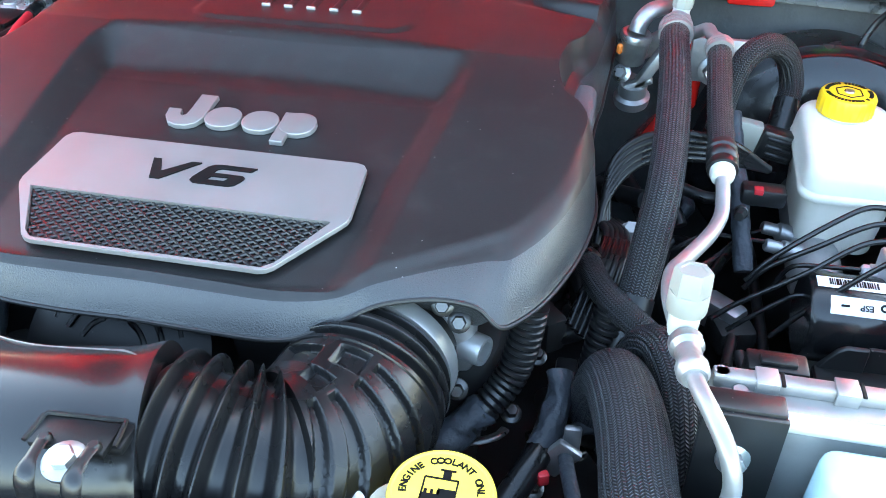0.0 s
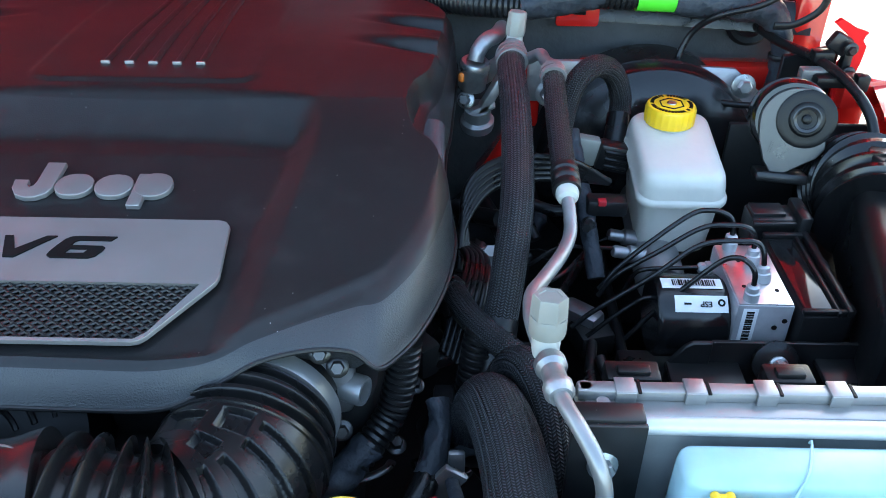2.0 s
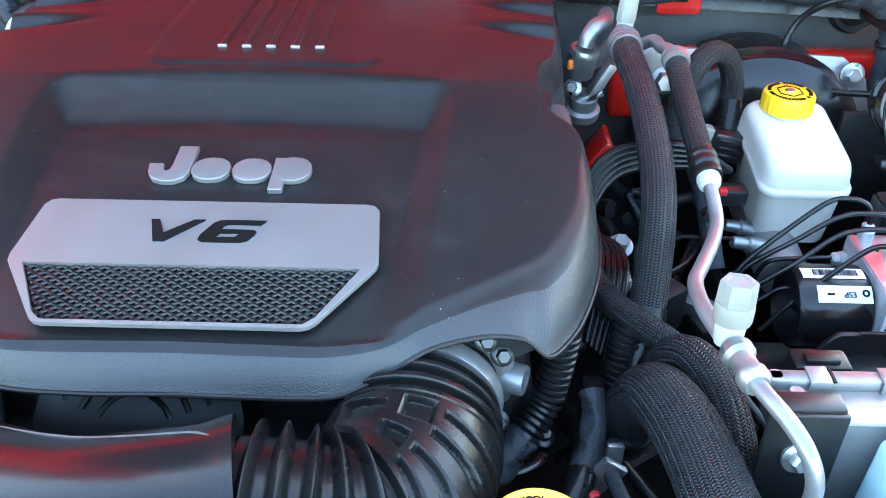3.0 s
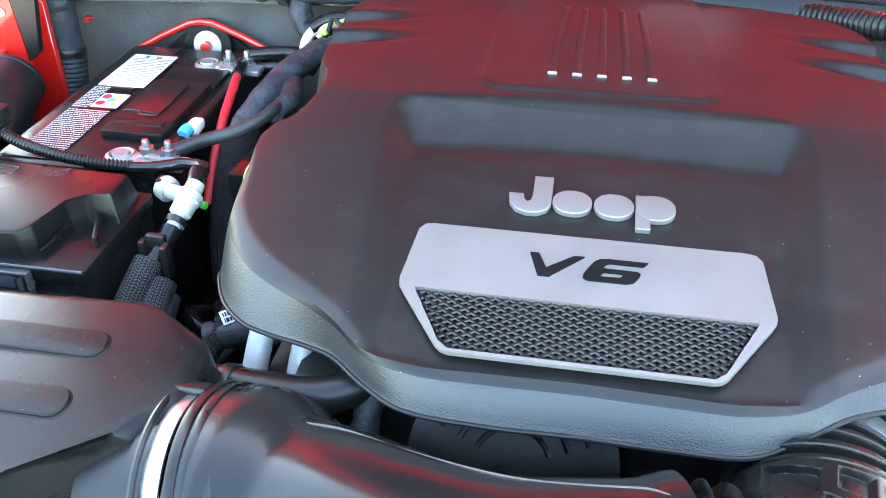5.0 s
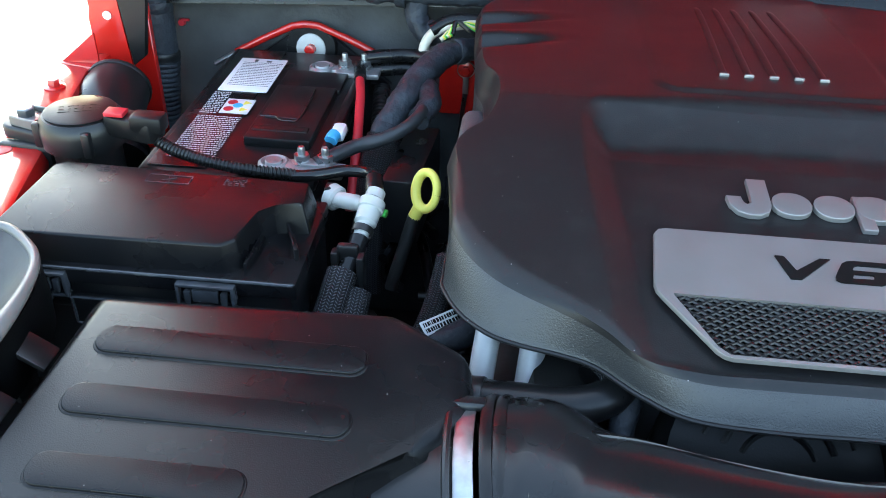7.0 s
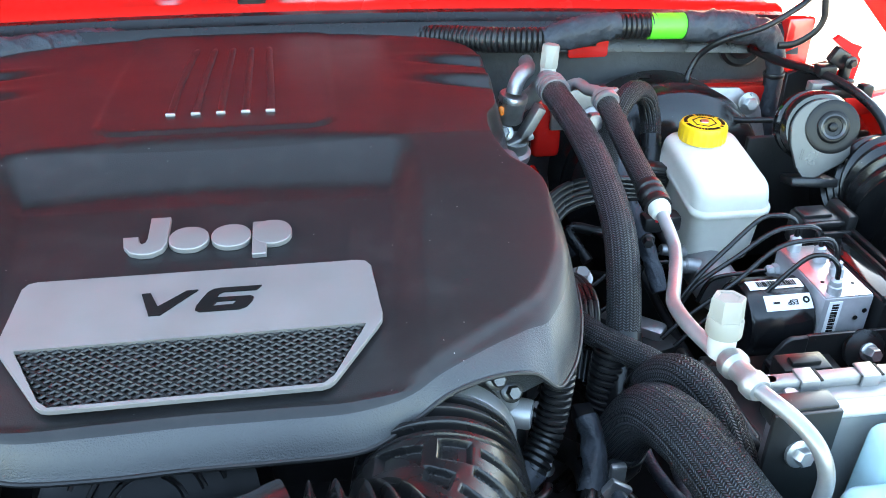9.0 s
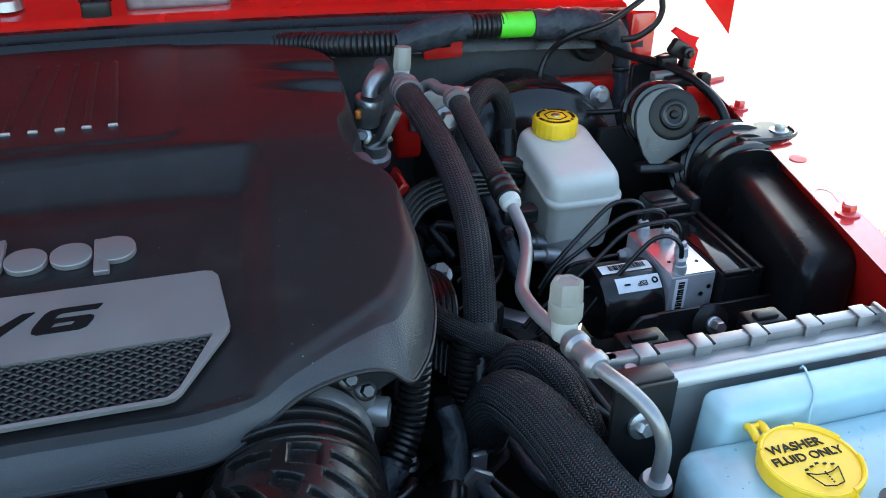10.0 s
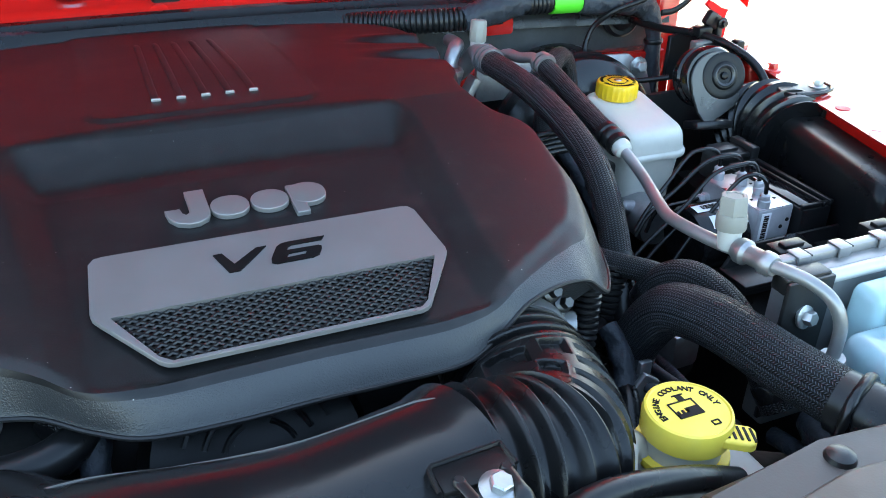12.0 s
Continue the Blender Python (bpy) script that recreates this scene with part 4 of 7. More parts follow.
def washer():
    e = thing("washer_tank", (0.48, -0.2, 0.72), "pale blue translucent washer fluid tank with droplets", "washer tank")
    low = [(0.378, -0.132), (0.372, -0.205), (0.385, -0.235), (0.415, -0.255), (0.425, -0.34), (0.66, -0.34), (0.63, -0.18), (0.60, -0.132)]
    high = [(x * 0.97 + 0.0145, y * 0.96 - 0.006) for x, y in low]
    back = [(0.404, -0.145), (0.404, -0.103), (0.572, -0.103), (0.575, -0.145)]
    part("tank", merge(prism(low, 0.72, 0.953, 0.012, 4, None, high), prism(back[::-1], 0.75, 0.974, 0.009, 4, None, [(0.411, -0.137), (0.411, -0.106), (0.562, -0.106), (0.562, -0.137)][::-1])), WASHER, e, "pale blue tank body")
    part("tank_seam", tube([(0.490, -0.1035, 0.970), (0.489, -0.108, 0.9745), (0.480, -0.130, 0.9742), (0.472, -0.140, 0.966), (0.468, -0.146, 0.954)], 0.0008, 6, 0.004), WASHER, e)
    rnd = random.Random(5)
    drops = []
    for i in range(420):
        x, y = rnd.uniform(0.395, 0.60), rnd.uniform(-0.31, -0.145)
        if (x - 0.446) ** 2 + (y + 0.177) ** 2 < 0.036 ** 2:
            continue
        r = rnd.uniform(0.0005, 0.0011) if i % 4 else rnd.uniform(0.0012, 0.0022)
        drops.append(lathe([(r, 0), (r * 0.8, r * 0.3), (r * 0.4, r * 0.45), (0, r * 0.5)], Matrix.Translation((x, y, 0.9529)) @ Matrix.Diagonal((1, rnd.uniform(0.7, 1.6), 1, 1)), 8))
    drops_ob = part("droplets", merge(*drops), mat("washer droplets", (0.25, 0.50, 0.58), 0.08, var=0.1), e, "blue fluid droplets")
    drops_ob["kind"] = "stuff"
    x, y = 0.4455, -0.1765
    part("neck", lathe([(0.027, 0.94), (0.027, 0.962), (0, 0.962)], Matrix.Translation((x, y, 0)), 32), WASHER, e)
    cap = part("cap", lathe([(0.026, 0.956), (0.0305, 0.9565), (0.0312, 0.9645), (0.0300, 0.9672), (0.0285, 0.9674), (0.0280, 0.9662), (0, 0.9666)], Matrix.Translation((x, y, 0)), 64), YELLOW, e, "yellow hinged filler cap")
    for a0, a1 in ((20, 75), (120, 150), (170, 250), (285, 350)):
        part("rim_segment", tube([(x + 0.0298 * math.cos(radians(a0 + (a1 - a0) * k / 8)), y + 0.0298 * math.sin(radians(a0 + (a1 - a0) * k / 8)), 0.9668) for k in range(9)], 0.0017, 8, 0.003), YELLOW, cap)
    for dx in (-0.019, -0.0105):
        part("hinge_ear", tube([(x + dx, y + 0.025, 0.963), (x + dx, y + 0.033, 0.9655), (x + dx + 0.001, y + 0.039, 0.963)], 0.0028, 10, 0.003), YELLOW, cap)
    part("hinge_bar", tube([(x - 0.020, y + 0.036, 0.9645), (x - 0.009, y + 0.036, 0.9645)], 0.0022, 8, 0.003), YELLOW, cap)
    part("lift_tab", prism([(x - 0.010, y - 0.027), (x + 0.012, y - 0.027), (x + 0.009, y - 0.041), (x - 0.006, y - 0.042)][::-1], 0.9575, 0.9615, 0.001), YELLOW, cap)
    for dx in (-0.0085, 0.001, 0.0100):
        part("tab_rib", tube([(x + dx, y - 0.028, 0.9625), (x + dx * 0.85, y - 0.041, 0.9615)], 0.0014, 8, 0.003), YELLOW, cap)
    part("lettering", merge(words("WASHER", 0.0094, Matrix.Translation((x - 0.003, y + 0.012, 0.9668)), 0.0003, 0, 0.0001), words("FLUID ONLY", 0.0086, Matrix.Translation((x - 0.0005, y + 0.0025, 0.9668)), 0.0003, 0, 0.0001)),
         INK, cap, "dark washer fluid lettering")
    zz = 0.9675
    fan = [(-0.011, -0.010), (-0.0055, -0.0125), (0, -0.0132), (0.0055, -0.0125), (0.011, -0.010), (0.0065, -0.0215), (0, -0.023), (-0.0065, -0.0215)]
    lines = [tube([(x + fan[i][0], y + fan[i][1], zz), (x + fan[(i + 1) % 8][0], y + fan[(i + 1) % 8][1], zz)], 0.0004, 5, 0.01, curve=False) for i in range(8)]
    for i in range(5):
        lines.append(box((x - 0.009 + i * 0.0045, y - 0.0075 + 0.0015 * (2 - abs(i - 2)), zz), (0.0022, 0.0012, 0.0006), 0))
        lines.append(box((x + 0.0005, y - 0.012 - i * 0.002, zz), (0.0008, 0.001, 0.0006), 0))
    part("wiper_symbol", merge(*lines), INK, cap, "dark windscreen washer symbol")


washer()


def module():
    e = thing("control_module", (0.465, -0.09, 0.84), "silver finned engine control module on a black bracket", "control module")
    case = part("case", merge(box((0.468, -0.0850, 0.906), (0.205, 0.024, 0.138), 0.003), box((0.466, -0.0860, 0.9765), (0.212, 0.013, 0.005), 0.0012)), ALU, e, "cast silver case")
    part("front_bar", tube([(0.366, -0.0945, 0.9735), (0.568, -0.0960, 0.9735)], 0.0058, 18, 0.02, curve=False), PIPE, case, "polished rounded front bar")
    part("end_plate", box((0.5735, -0.0845, 0.965), (0.004, 0.032, 0.046), 0.0015), ALU, e)
    part("rear_rail", box((0.466, -0.0750, 0.9815), (0.222, 0.0105, 0.009), 0.0022), ALU, e)
    for x in (0.384, 0.426, 0.469, 0.513, 0.557):
        part("clip", merge(box((x, -0.0755, 0.9868), (0.0125, 0.0135, 0.0018), 0.0007), box((x, -0.0820, 0.9825), (0.0125, 0.0018, 0.0095), 0.0006)), ALU, e, "bent steel clip")
        part("clip_gap", box((x + 0.0085, -0.0755, 0.9858), (0.0022, 0.0115, 0.0014), 0.0003, 1), INK, e)
    part("corner_boss", lathe([(0, 0), (0.0055, 0), (0.0055, 0.010), (0.004, 0.012), (0, 0.012)], Matrix.Translation((0.3600, -0.0745, 0.974)), 24), CAST, e)
    part("corner_boss", lathe([(0, 0), (0.0052, 0), (0.0052, 0.011), (0.004, 0.013), (0, 0.013)], Matrix.Translation((0.370, -0.085, 0.970)), 24), CAST, e)
    bracket = part("bracket", merge(box((0.3715, -0.0945, 0.9775), (0.044, 0.016, 0.014), 0.002), box((0.3715, -0.1040, 0.92), (0.045, 0.004, 0.125), 0.001)), BLACK, e, "black bent steel bracket")
    part("bolt", hex_bolt((0.3700, -0.1072, 0.9515), (0.15, -1, 0.25), 0.0060, 0.007), ZINC, bracket)
    for x, w in ((0.392, 0.034), (0.489, 0.030)):
        part("connector", merge(box((x, -0.058, 0.976), (w, 0.018, 0.016), 0.002), box((x, -0.0595, 0.9850), (w * 0.6, 0.008, 0.004), 0.001)), MATTBLACK, e, "dark connector plug")


module()

# ---- brake hydraulics ----


def reservoir():
    e = thing("brake_reservoir", (0.5, 0.31, 0.86), "milky white brake fluid reservoir with yellow cap", "reservoir")
    t = Matrix.Translation((0.5005, 0.306, 0)) @ Matrix.Rotation(radians(0), 4, "Z")
    levels = [(0.070, 0.102, 0.866), (0.079, 0.111, 0.921), (0.087, 0.120, 0.9225), (0.0885, 0.1215, 0.9245), (0.0885, 0.1215, 0.9275), (0.087, 0.120, 0.929), (0.0845, 0.1165, 0.9305), (0.0825, 0.114, 0.942),
              (0.0800, 0.111, 0.9480), (0.0755, 0.106, 0.9520), (0.068, 0.098, 0.9540), (0.05, 0.08, 0.9550)]
    body = merge(loft([(rrect(0, 0.003, w, d, 0.016 if w > 0.06 else 0.012), z) for w, d, z in levels], t),
                 lathe([(0.0235, 0.945), (0.0235, 0.966), (0, 0.966)], Matrix.Translation((0.498, 0.345, 0)), 32))
    # the upper half leans down towards the front
    for v in body.verts:
        v.co.z += (v.co.y - 0.306) * 0.17
    part("tank", body, NATURAL, e, "milky white tank")
    cap = part("cap", lathe([(0.024, 0.960), (0.0255, 0.961), (0.0255, 0.976), (0.024, 0.9785), (0.0225, 0.9793), (0.0105, 0.9795), (0.0095, 0.9802), (0.004, 0.9802), (0, 0.9795)],
                            Matrix.Translation((0.498, 0.344, 0)), 72, lambda a, i: 1 - 0.035 * (abs(math.sin(a * 12)) ** 0.5) if 0 < i < 3 else 1.0), YELLOW, e, "yellow knurled filler cap")
    rnd = random.Random(3)
    marks = []
    for i in range(40):
        a = 2 * math.pi * i / 40
        if rnd.random() < 0.15:
            continue
        marks.append(box((0, 0, 0), (0.0036, rnd.uniform(0.0012, 0.0026), 0.0006), 0, 1, Matrix.Translation((0.498 + 0.0195 * math.cos(a), 0.344 + 0.0195 * math.sin(a), 0.9797)) @ Matrix.Rotation(a, 4, "Z")))
    part("print", merge(*marks, tube([(0.498 + 0.0125 * math.cos(radians(k)), 0.344 + 0.0125 * math.sin(radians(k)), 0.9797) for k in range(30, 391, 60)], 0.0007, 5, 0.004, curve=False)), INK, cap, "small dark print")
    part("vent_button", lathe([(0, 0), (0.005, 0), (0.0045, 0.0012), (0, 0.0014)], Matrix.Translation((0.498, 0.344, 0.980)), 18), ZINC, cap)


reservoir()


def master_cylinder():
    e = thing("master_cylinder", (0.5, 0.3, 0.8), "cast aluminium brake master cylinder under the reservoir", "master cylinder")
    part("body", lathe([(0, -0.09), (0.022, -0.09), (0.024, -0.08), (0.024, 0.09), (0, 0.09)], aim((0.487, 0.30, 0.848), (0.05, 1, 0)), 28), CAST, e)
    for y in (0.245, 0.275):
        part("port_boss", lathe([(0, 0), (0.0085, 0), (0.0085, 0.018), (0.0062, 0.020), (0.0062, 0.032), (0.005, 0.034), (0, 0.034)], aim((0.470, y, 0.86), (-1, -0.1, 0.25)), 20), CAST, e)
    part("sensor_plug", box((0.430, 0.268, 0.905), (0.04, 0.02, 0.018), 0.004), BLACK, e)
    for pts in ([(0.452, 0.245, 0.868), (0.42, 0.246, 0.869), (0.385, 0.246, 0.868), (0.355, 0.240, 0.85)], [(0.456, 0.275, 0.868), (0.42, 0.262, 0.862), (0.385, 0.21, 0.862), (0.34, 0.19, 0.85)]):
        part("brake_pipe", tube(pts, 0.0021, 8, 0.004), GLOSS, e, "black coated steel brake pipe")
    part("plug_lock", box((0.424, 0.260, 0.913), (0.008, 0.008, 0.006), 0.001), WIRE_RED, e, "red connector lock")
    part("plug_nut", hex_bolt((0.412, 0.25, 0.895), (-0.2, -0.6, 0.1), 0.0052, 0.012, 1.3), STAMPED, e)


master_cylinder()


def abs_unit():
    e = thing("abs_module", (0.54, 0.14, 0.83), "anti-lock brake unit with aluminium valve block and motor", "brake module")
    block = part("valve_block", box((0.5345, 0.137, 0.885), (0.046, 0.087, 0.066), 0.0012), BLOCKALU, e, "machined aluminium block")
    part("block_top", box((0.5345, 0.137, 0.9186), (0.044, 0.085, 0.0015), 0.0004), BLOCKTOP, block, "milled aluminium top face")
    # black discs laid on top, the shade of the pin holes as colour
    for x, y in ((0.522, 0.118), (0.548, 0.113), (0.527, 0.155), (0.549, 0.15)):
        part("pin_hole_disc", lathe([(0, 0), (0.0018, 0), (0.0018, 0.0006), (0, 0.0006)], Matrix.Translation((x, y, 0.9193)), 12), INK, block)
    part("barcode_label", box((0.5225, 0.0932, 0.890), (0.0125, 0.0008, 0.050), 0.0003), PAPER, block, "white barcode label")
    part("barcode", bars(Matrix.Translation((0.5225, 0.0926, 0.890)) @ Matrix.Rotation(radians(90), 4, "X") @ Matrix.Rotation(radians(90), 4, "Z"), 0.045, 0.0065, 26, 4, 0.0004, 1, 0.95), INK, block)
    # ports likewise: flat black discs painted as shaded openings
    for x, z in ((0.545, 0.896), (0.552, 0.903), (0.548, 0.872)):
        part("block_port_disc", lathe([(0, 0), (0.0022, 0), (0.0022, 0.0008), (0, 0.0008)], aim((x, 0.0936, z), (0, -1, 0)), 12), INK, block)
    motor = part("motor", lathe([(0, -0.03), (0.033, -0.03), (0.036, -0.026), (0.036, 0.026), (0.033, 0.03), (0, 0.03)], aim((0.481, 0.128, 0.880), (1, 0, 0)), 40), GLOSS, e, "black cylindrical pump motor")

    def band(a0, a1, x0, x1, r, zc=0.880, yc=0.128, n=10):
        bm = bmesh.new()
        cols = []
        for i in range(n + 1):
            a = radians(a0 + (a1 - a0) * i / n)
            cols.append([bm.verts.new((x, yc + r * math.cos(a), zc + r * math.sin(a))) for x in (x0, x1)])
        for a, b in zip(cols, cols[1:]):
            bm.faces.new((a[0], a[1], b[1], b[0]))
        return bm

    part("motor_label", band(84, 104, 0.455, 0.506, 0.0366), PAPER, motor, "white motor label")
    part("motor_label", band(115, 138, 0.464, 0.508, 0.0366), PAPER, motor, "white motor label")
    m = Matrix.Translation((0.490, 0.128 + 0.0371 * math.cos(radians(127)), 0.880 + 0.0371 * math.sin(radians(127)))) @ Matrix.Rotation(radians(37), 4, "X")
    part("lettering", words("ESP", 0.0068, m @ Matrix.Rotation(math.pi, 4, "Z"), 0.0002, 0, 0.0001), INK, motor)
    part("round_symbol", lathe([(0.0015, 0), (0.0032, 0), (0.0032, 0.0003), (0.0015, 0.0003)], m @ Matrix.Translation((0.0125, 0.0012, 0)), 20), INK, motor)
    part("print_bar", merge(box((0.0, 0.0068, 0.0001), (0.030, 0.0012, 0.0003), 0, 1, m), box((-0.0155, 0.0, 0.0001), (0.006, 0.0018, 0.0003), 0, 1, m)), INK, motor)
    m = Matrix.Translation((0.482, 0.128 + 0.0371 * math.cos(radians(94)), 0.880 + 0.0371 * math.sin(radians(94)))) @ Matrix.Rotation(radians(4), 4, "X")
    part("barcode", bars(m, 0.036, 0.008, 22, 9, 0.0003, 1, 0.9), INK, motor)
    ecu = part("valve_housing", box((0.581, 0.142, 0.880), (0.040, 0.118, 0.072), 0.003), MATTBLACK, e, "black valve electronics housing")
    for c_, s_ in (((0.599, 0.142, 0.9185), (0.006, 0.118, 0.007)), ((0.590, 0.142, 0.9175), (0.004, 0.118, 0.005)), ((0.581, 0.198, 0.918), (0.040, 0.006, 0.006)), ((0.581, 0.087, 0.918), (0.040, 0.005, 0.005))):
        part("housing_rail", box(c_, s_, 0.0015), MATTBLACK, ecu)
    part("housing_lid", box((0.576, 0.142, 0.9168), (0.024, 0.100, 0.002), 0.0006), FLATBLACK, ecu, "glossy lid panel")
    for y in (0.095, 0.125, 0.155, 0.185):
        part("housing_clip", box((0.603, y, 0.903), (0.006, 0.012, 0.03), 0.001), BLACK, ecu)
    part("plug", merge(box((0.578, 0.225, 0.910), (0.05, 0.03, 0.035), 0.004), box((0.600, 0.222, 0.914), (0.012, 0.04, 0.04), 0.003), box((0.578, 0.208, 0.924), (0.05, 0.006, 0.006), 0.002), box((0.570, 0.225, 0.929), (0.03, 0.02, 0.004), 0.001)), BLACK, e, "black connector plug")
    # nuts and steel pipes into the block
    runs = [
        [(0.524, 0.174, 0.921), (0.524, 0.175, 0.940), (0.522, 0.177, 0.9475), (0.516, 0.180, 0.952), (0.506, 0.183, 0.953), (0.489, 0.185, 0.948), (0.454, 0.169, 0.930), (0.425, 0.161, 0.905), (0.41, 0.157, 0.885)],
        [(0.538, 0.153, 0.921), (0.537, 0.155, 0.940), (0.535, 0.157, 0.9475), (0.529, 0.158, 0.952), (0.518, 0.160, 0.953), (0.493, 0.164, 0.947), (0.458, 0.159, 0.925), (0.425, 0.158, 0.900), (0.41, 0.156, 0.878)],
        [(0.540, 0.127, 0.921), (0.538, 0.130, 0.940), (0.536, 0.133, 0.9475), (0.531, 0.135, 0.952), (0.519, 0.136, 0.953), (0.486, 0.140, 0.945), (0.449, 0.135, 0.915), (0.405, 0.133, 0.880), (0.385, 0.130, 0.862)],
        [(0.523, 0.101, 0.921), (0.522, 0.101, 0.940), (0.520, 0.102, 0.9475), (0.516, 0.106, 0.952), (0.509, 0.111, 0.953), (0.498, 0.117, 0.945), (0.476, 0.118, 0.920), (0.451, 0.118, 0.890), (0.43, 0.116, 0.862)],
        [(0.512, 0.172, 0.899), (0.495, 0.171, 0.900), (0.480, 0.170, 0.900), (0.453, 0.170, 0.898), (0.443, 0.172, 0.890), (0.436, 0.172, 0.870)],
        [(0.512, 0.132, 0.898), (0.495, 0.132, 0.898), (0.480, 0.132, 0.896), (0.449, 0.135, 0.893), (0.438, 0.136, 0.885), (0.421, 0.135, 0.870), (0.40, 0.132, 0.85)],
    ]
    for i, pts in enumerate(runs):
        part("brake_pipe", tube(pts, 0.0023 if i < 4 else 0.0021, 10, 0.003), GLOSS, e, "black coated steel brake pipe")
        p, q = Vector(pts[0]), Vector(pts[1])
        part("pipe_nut", lathe([(0, -0.002), (0.0064, -0.002), (0.0064, 0.006), (0.0052, 0.0068), (0.0052, 0.0115), (0.0034, 0.013), (0, 0.013)], aim(p, q - p), 6 if i > 3 else 24), BLOCKALU, e)


abs_unit()


def abs_bracket():
    e = thing("module_bracket", (0.55, 0.06, 0.8), "black pressed steel bracket below the brake unit", "bracket")
    part("plate", merge(box((0.565, 0.075, 0.864), (0.15, 0.004, 0.064), 0.001), prism([(0.455, 0.835), (0.490, 0.835), (0.490, 0.896), (0.474, 0.896), (0.468, 0.892), (0.455, 0.872)], 0, 0.004, 0.001, 1, Matrix.Translation((0, 0.075, 0)) @ Matrix.Rotation(radians(90), 4, "X")), box((0.485, 0.055, 0.872), (0.06, 0.04, 0.006), 0.002), box((0.60, 0.06, 0.878), (0.05, 0.03, 0.006), 0.002), box((0.54, 0.08, 0.82), (0.22, 0.12, 0.02), 0.003)), BLACK, e)
    part("grommet", lathe([(0.006, 0), (0.018, 0.0), (0.019, 0.006), (0.013, 0.010), (0.006, 0.010)], aim((0.541, 0.070, 0.880), (0, -1, 0.35)), 32), RUBBER, e, "black rubber grommet")
    part("bolt", hex_bolt((0.541, 0.060, 0.884), (0, -1, 0.35), 0.0062, 0.01, 1.3), ZINC, e)


abs_bracket()


def booster():
    e = thing("brake_booster", (0.5, 0.45, 0.75), "glossy black brake booster drum with grey mounting bracket", "brake booster")
    ax = (0, -1, 0.06)
    part("drum", lathe([(0, -0.09), (0.118, -0.09), (0.128, -0.08), (0.13, -0.02), (0.124, -0.012), (0.124, 0.0), (0.112, 0.012), (0.085, 0.02), (0.06, 0.026), (0.045, 0.045), (0, 0.045)], aim((0.505, 0.425, 0.855), ax), 56), GLOSS, e)
    plate = prism([(0.50, 0.05), (0.595, 0.045), (0.625, 0.02), (0.655, -0.09), (0.60, -0.11), (0.5, 0.0)][::-1], 0, 0.006, 0.002, 2, Matrix.Translation((0, 0.458, 0.925)) @ Matrix.Rotation(radians(80), 4, "X"))
    part("bracket", plate, CAST, e, "grey cast bracket")
    part("bracket_left", box((0.40, 0.455, 0.955), (0.08, 0.008, 0.05), 0.003), CAST, e)
    part("bolt", hex_bolt((0.603, 0.447, 0.955), (0, -1, 0.2), 0.008, 0.008, 1.7), ZINC, e)


booster()
solo("body_flange", box((0.55, 0.500, 0.945), (0.25, 0.03, 0.035), 0.004), RED, "red painted body flange below the firewall panel", "panel", kind="structure")

# ---- horn and air duct by the fender ----


def horn():
    c = Vector((0.607, 0.298, 0.983))
    nrm = Vector((-0.17, -0.92, 0.30)).normalized()
    e = thing("horn", (0.61, 0.31, 0.92), "black electric horn with silver sound plate", "horn")
    x_axis = Vector((0, 0, 1)).cross(nrm).normalized() * -1
    y_axis = nrm.cross(x_axis)
    if y_axis.z < 0:
        x_axis, y_axis = -x_axis, -y_axis
    basis = Matrix.Translation(c) @ Matrix((x_axis, y_axis, nrm)).transposed().to_4x4()
    basis = basis @ Matrix.Scale(0.81, 4)
    back = basis @ Matrix.Translation((-0.004, 0.004, 0))
    part("shell", lathe([(0, -0.052), (0.03, -0.052), (0.042, -0.046), (0.0455, -0.040), (0.0455, -0.036), (0.0435, -0.033), (0.0435, -0.029), (0.0470, -0.026), (0.0475, -0.022), (0.0440, -0.019), (0.0440, -0.015), (0.0465, -0.012), (0.0460, -0.006), (0.042, -0.001), (0, -0.001)], back, 56), FLATBLACK, e, "stepped glossy black shell")
    outline = [(0.0415 * math.cos(radians(a)), 0.0415 * math.sin(radians(a))) for a in range(-25, 186, 10)]
    outline += [(-0.0395, -0.02), (-0.030, -0.048), (-0.018, -0.064), (-0.010, -0.065), (0.030, -0.040), (0.038, -0.028)]
    part("sound_plate", loft([(outline, 0.0), (outline, 0.003), (inset(outline, 0.0012), 0.0042)], basis), STAMPED, e, "silver stamped plate")
    dm = basis @ Matrix.Translation((0.0110, 0.0055, 0))
    part("diaphragm", lathe([(0.0345, 0.003), (0.0345, 0.0052), (0.0325, 0.0062), (0.027, 0.0056), (0.021, 0.0062), (0.0195, 0.0085), (0.0175, 0.0092), (0.0135, 0.0085), (0.0115, 0.0060), (0.006, 0.0055), (0.0055, 0.0085), (0.0040, 0.0094), (0, 0.0090)], dm, 48), MATTBLACK, e, "black stepped diaphragm")
    part("centre_ring", lathe([(0.0118, 0.0070), (0.0150, 0.0090), (0.0165, 0.0090), (0.0150, 0.0098), (0.0118, 0.0082)], dm, 40), STAMPED, e)
    part("base_plate", move(box((-0.006, -0.066, -0.010), (0.06, 0.012, 0.045), 0.003, 2), basis), BLACK, e)
    part("print", bars(basis @ Matrix.Translation((-0.024, -0.030, 0.0043)) @ Matrix.Rotation(radians(80), 4, "Z"), 0.014, 0.005, 7, 2, 0.0003, 2, 0.5), BLACK, e)
    part("terminal", box(c + Vector((0.034, -0.014, -0.036)), (0.010, 0.010, 0.014), 0.002), WHITE, e)


horn()


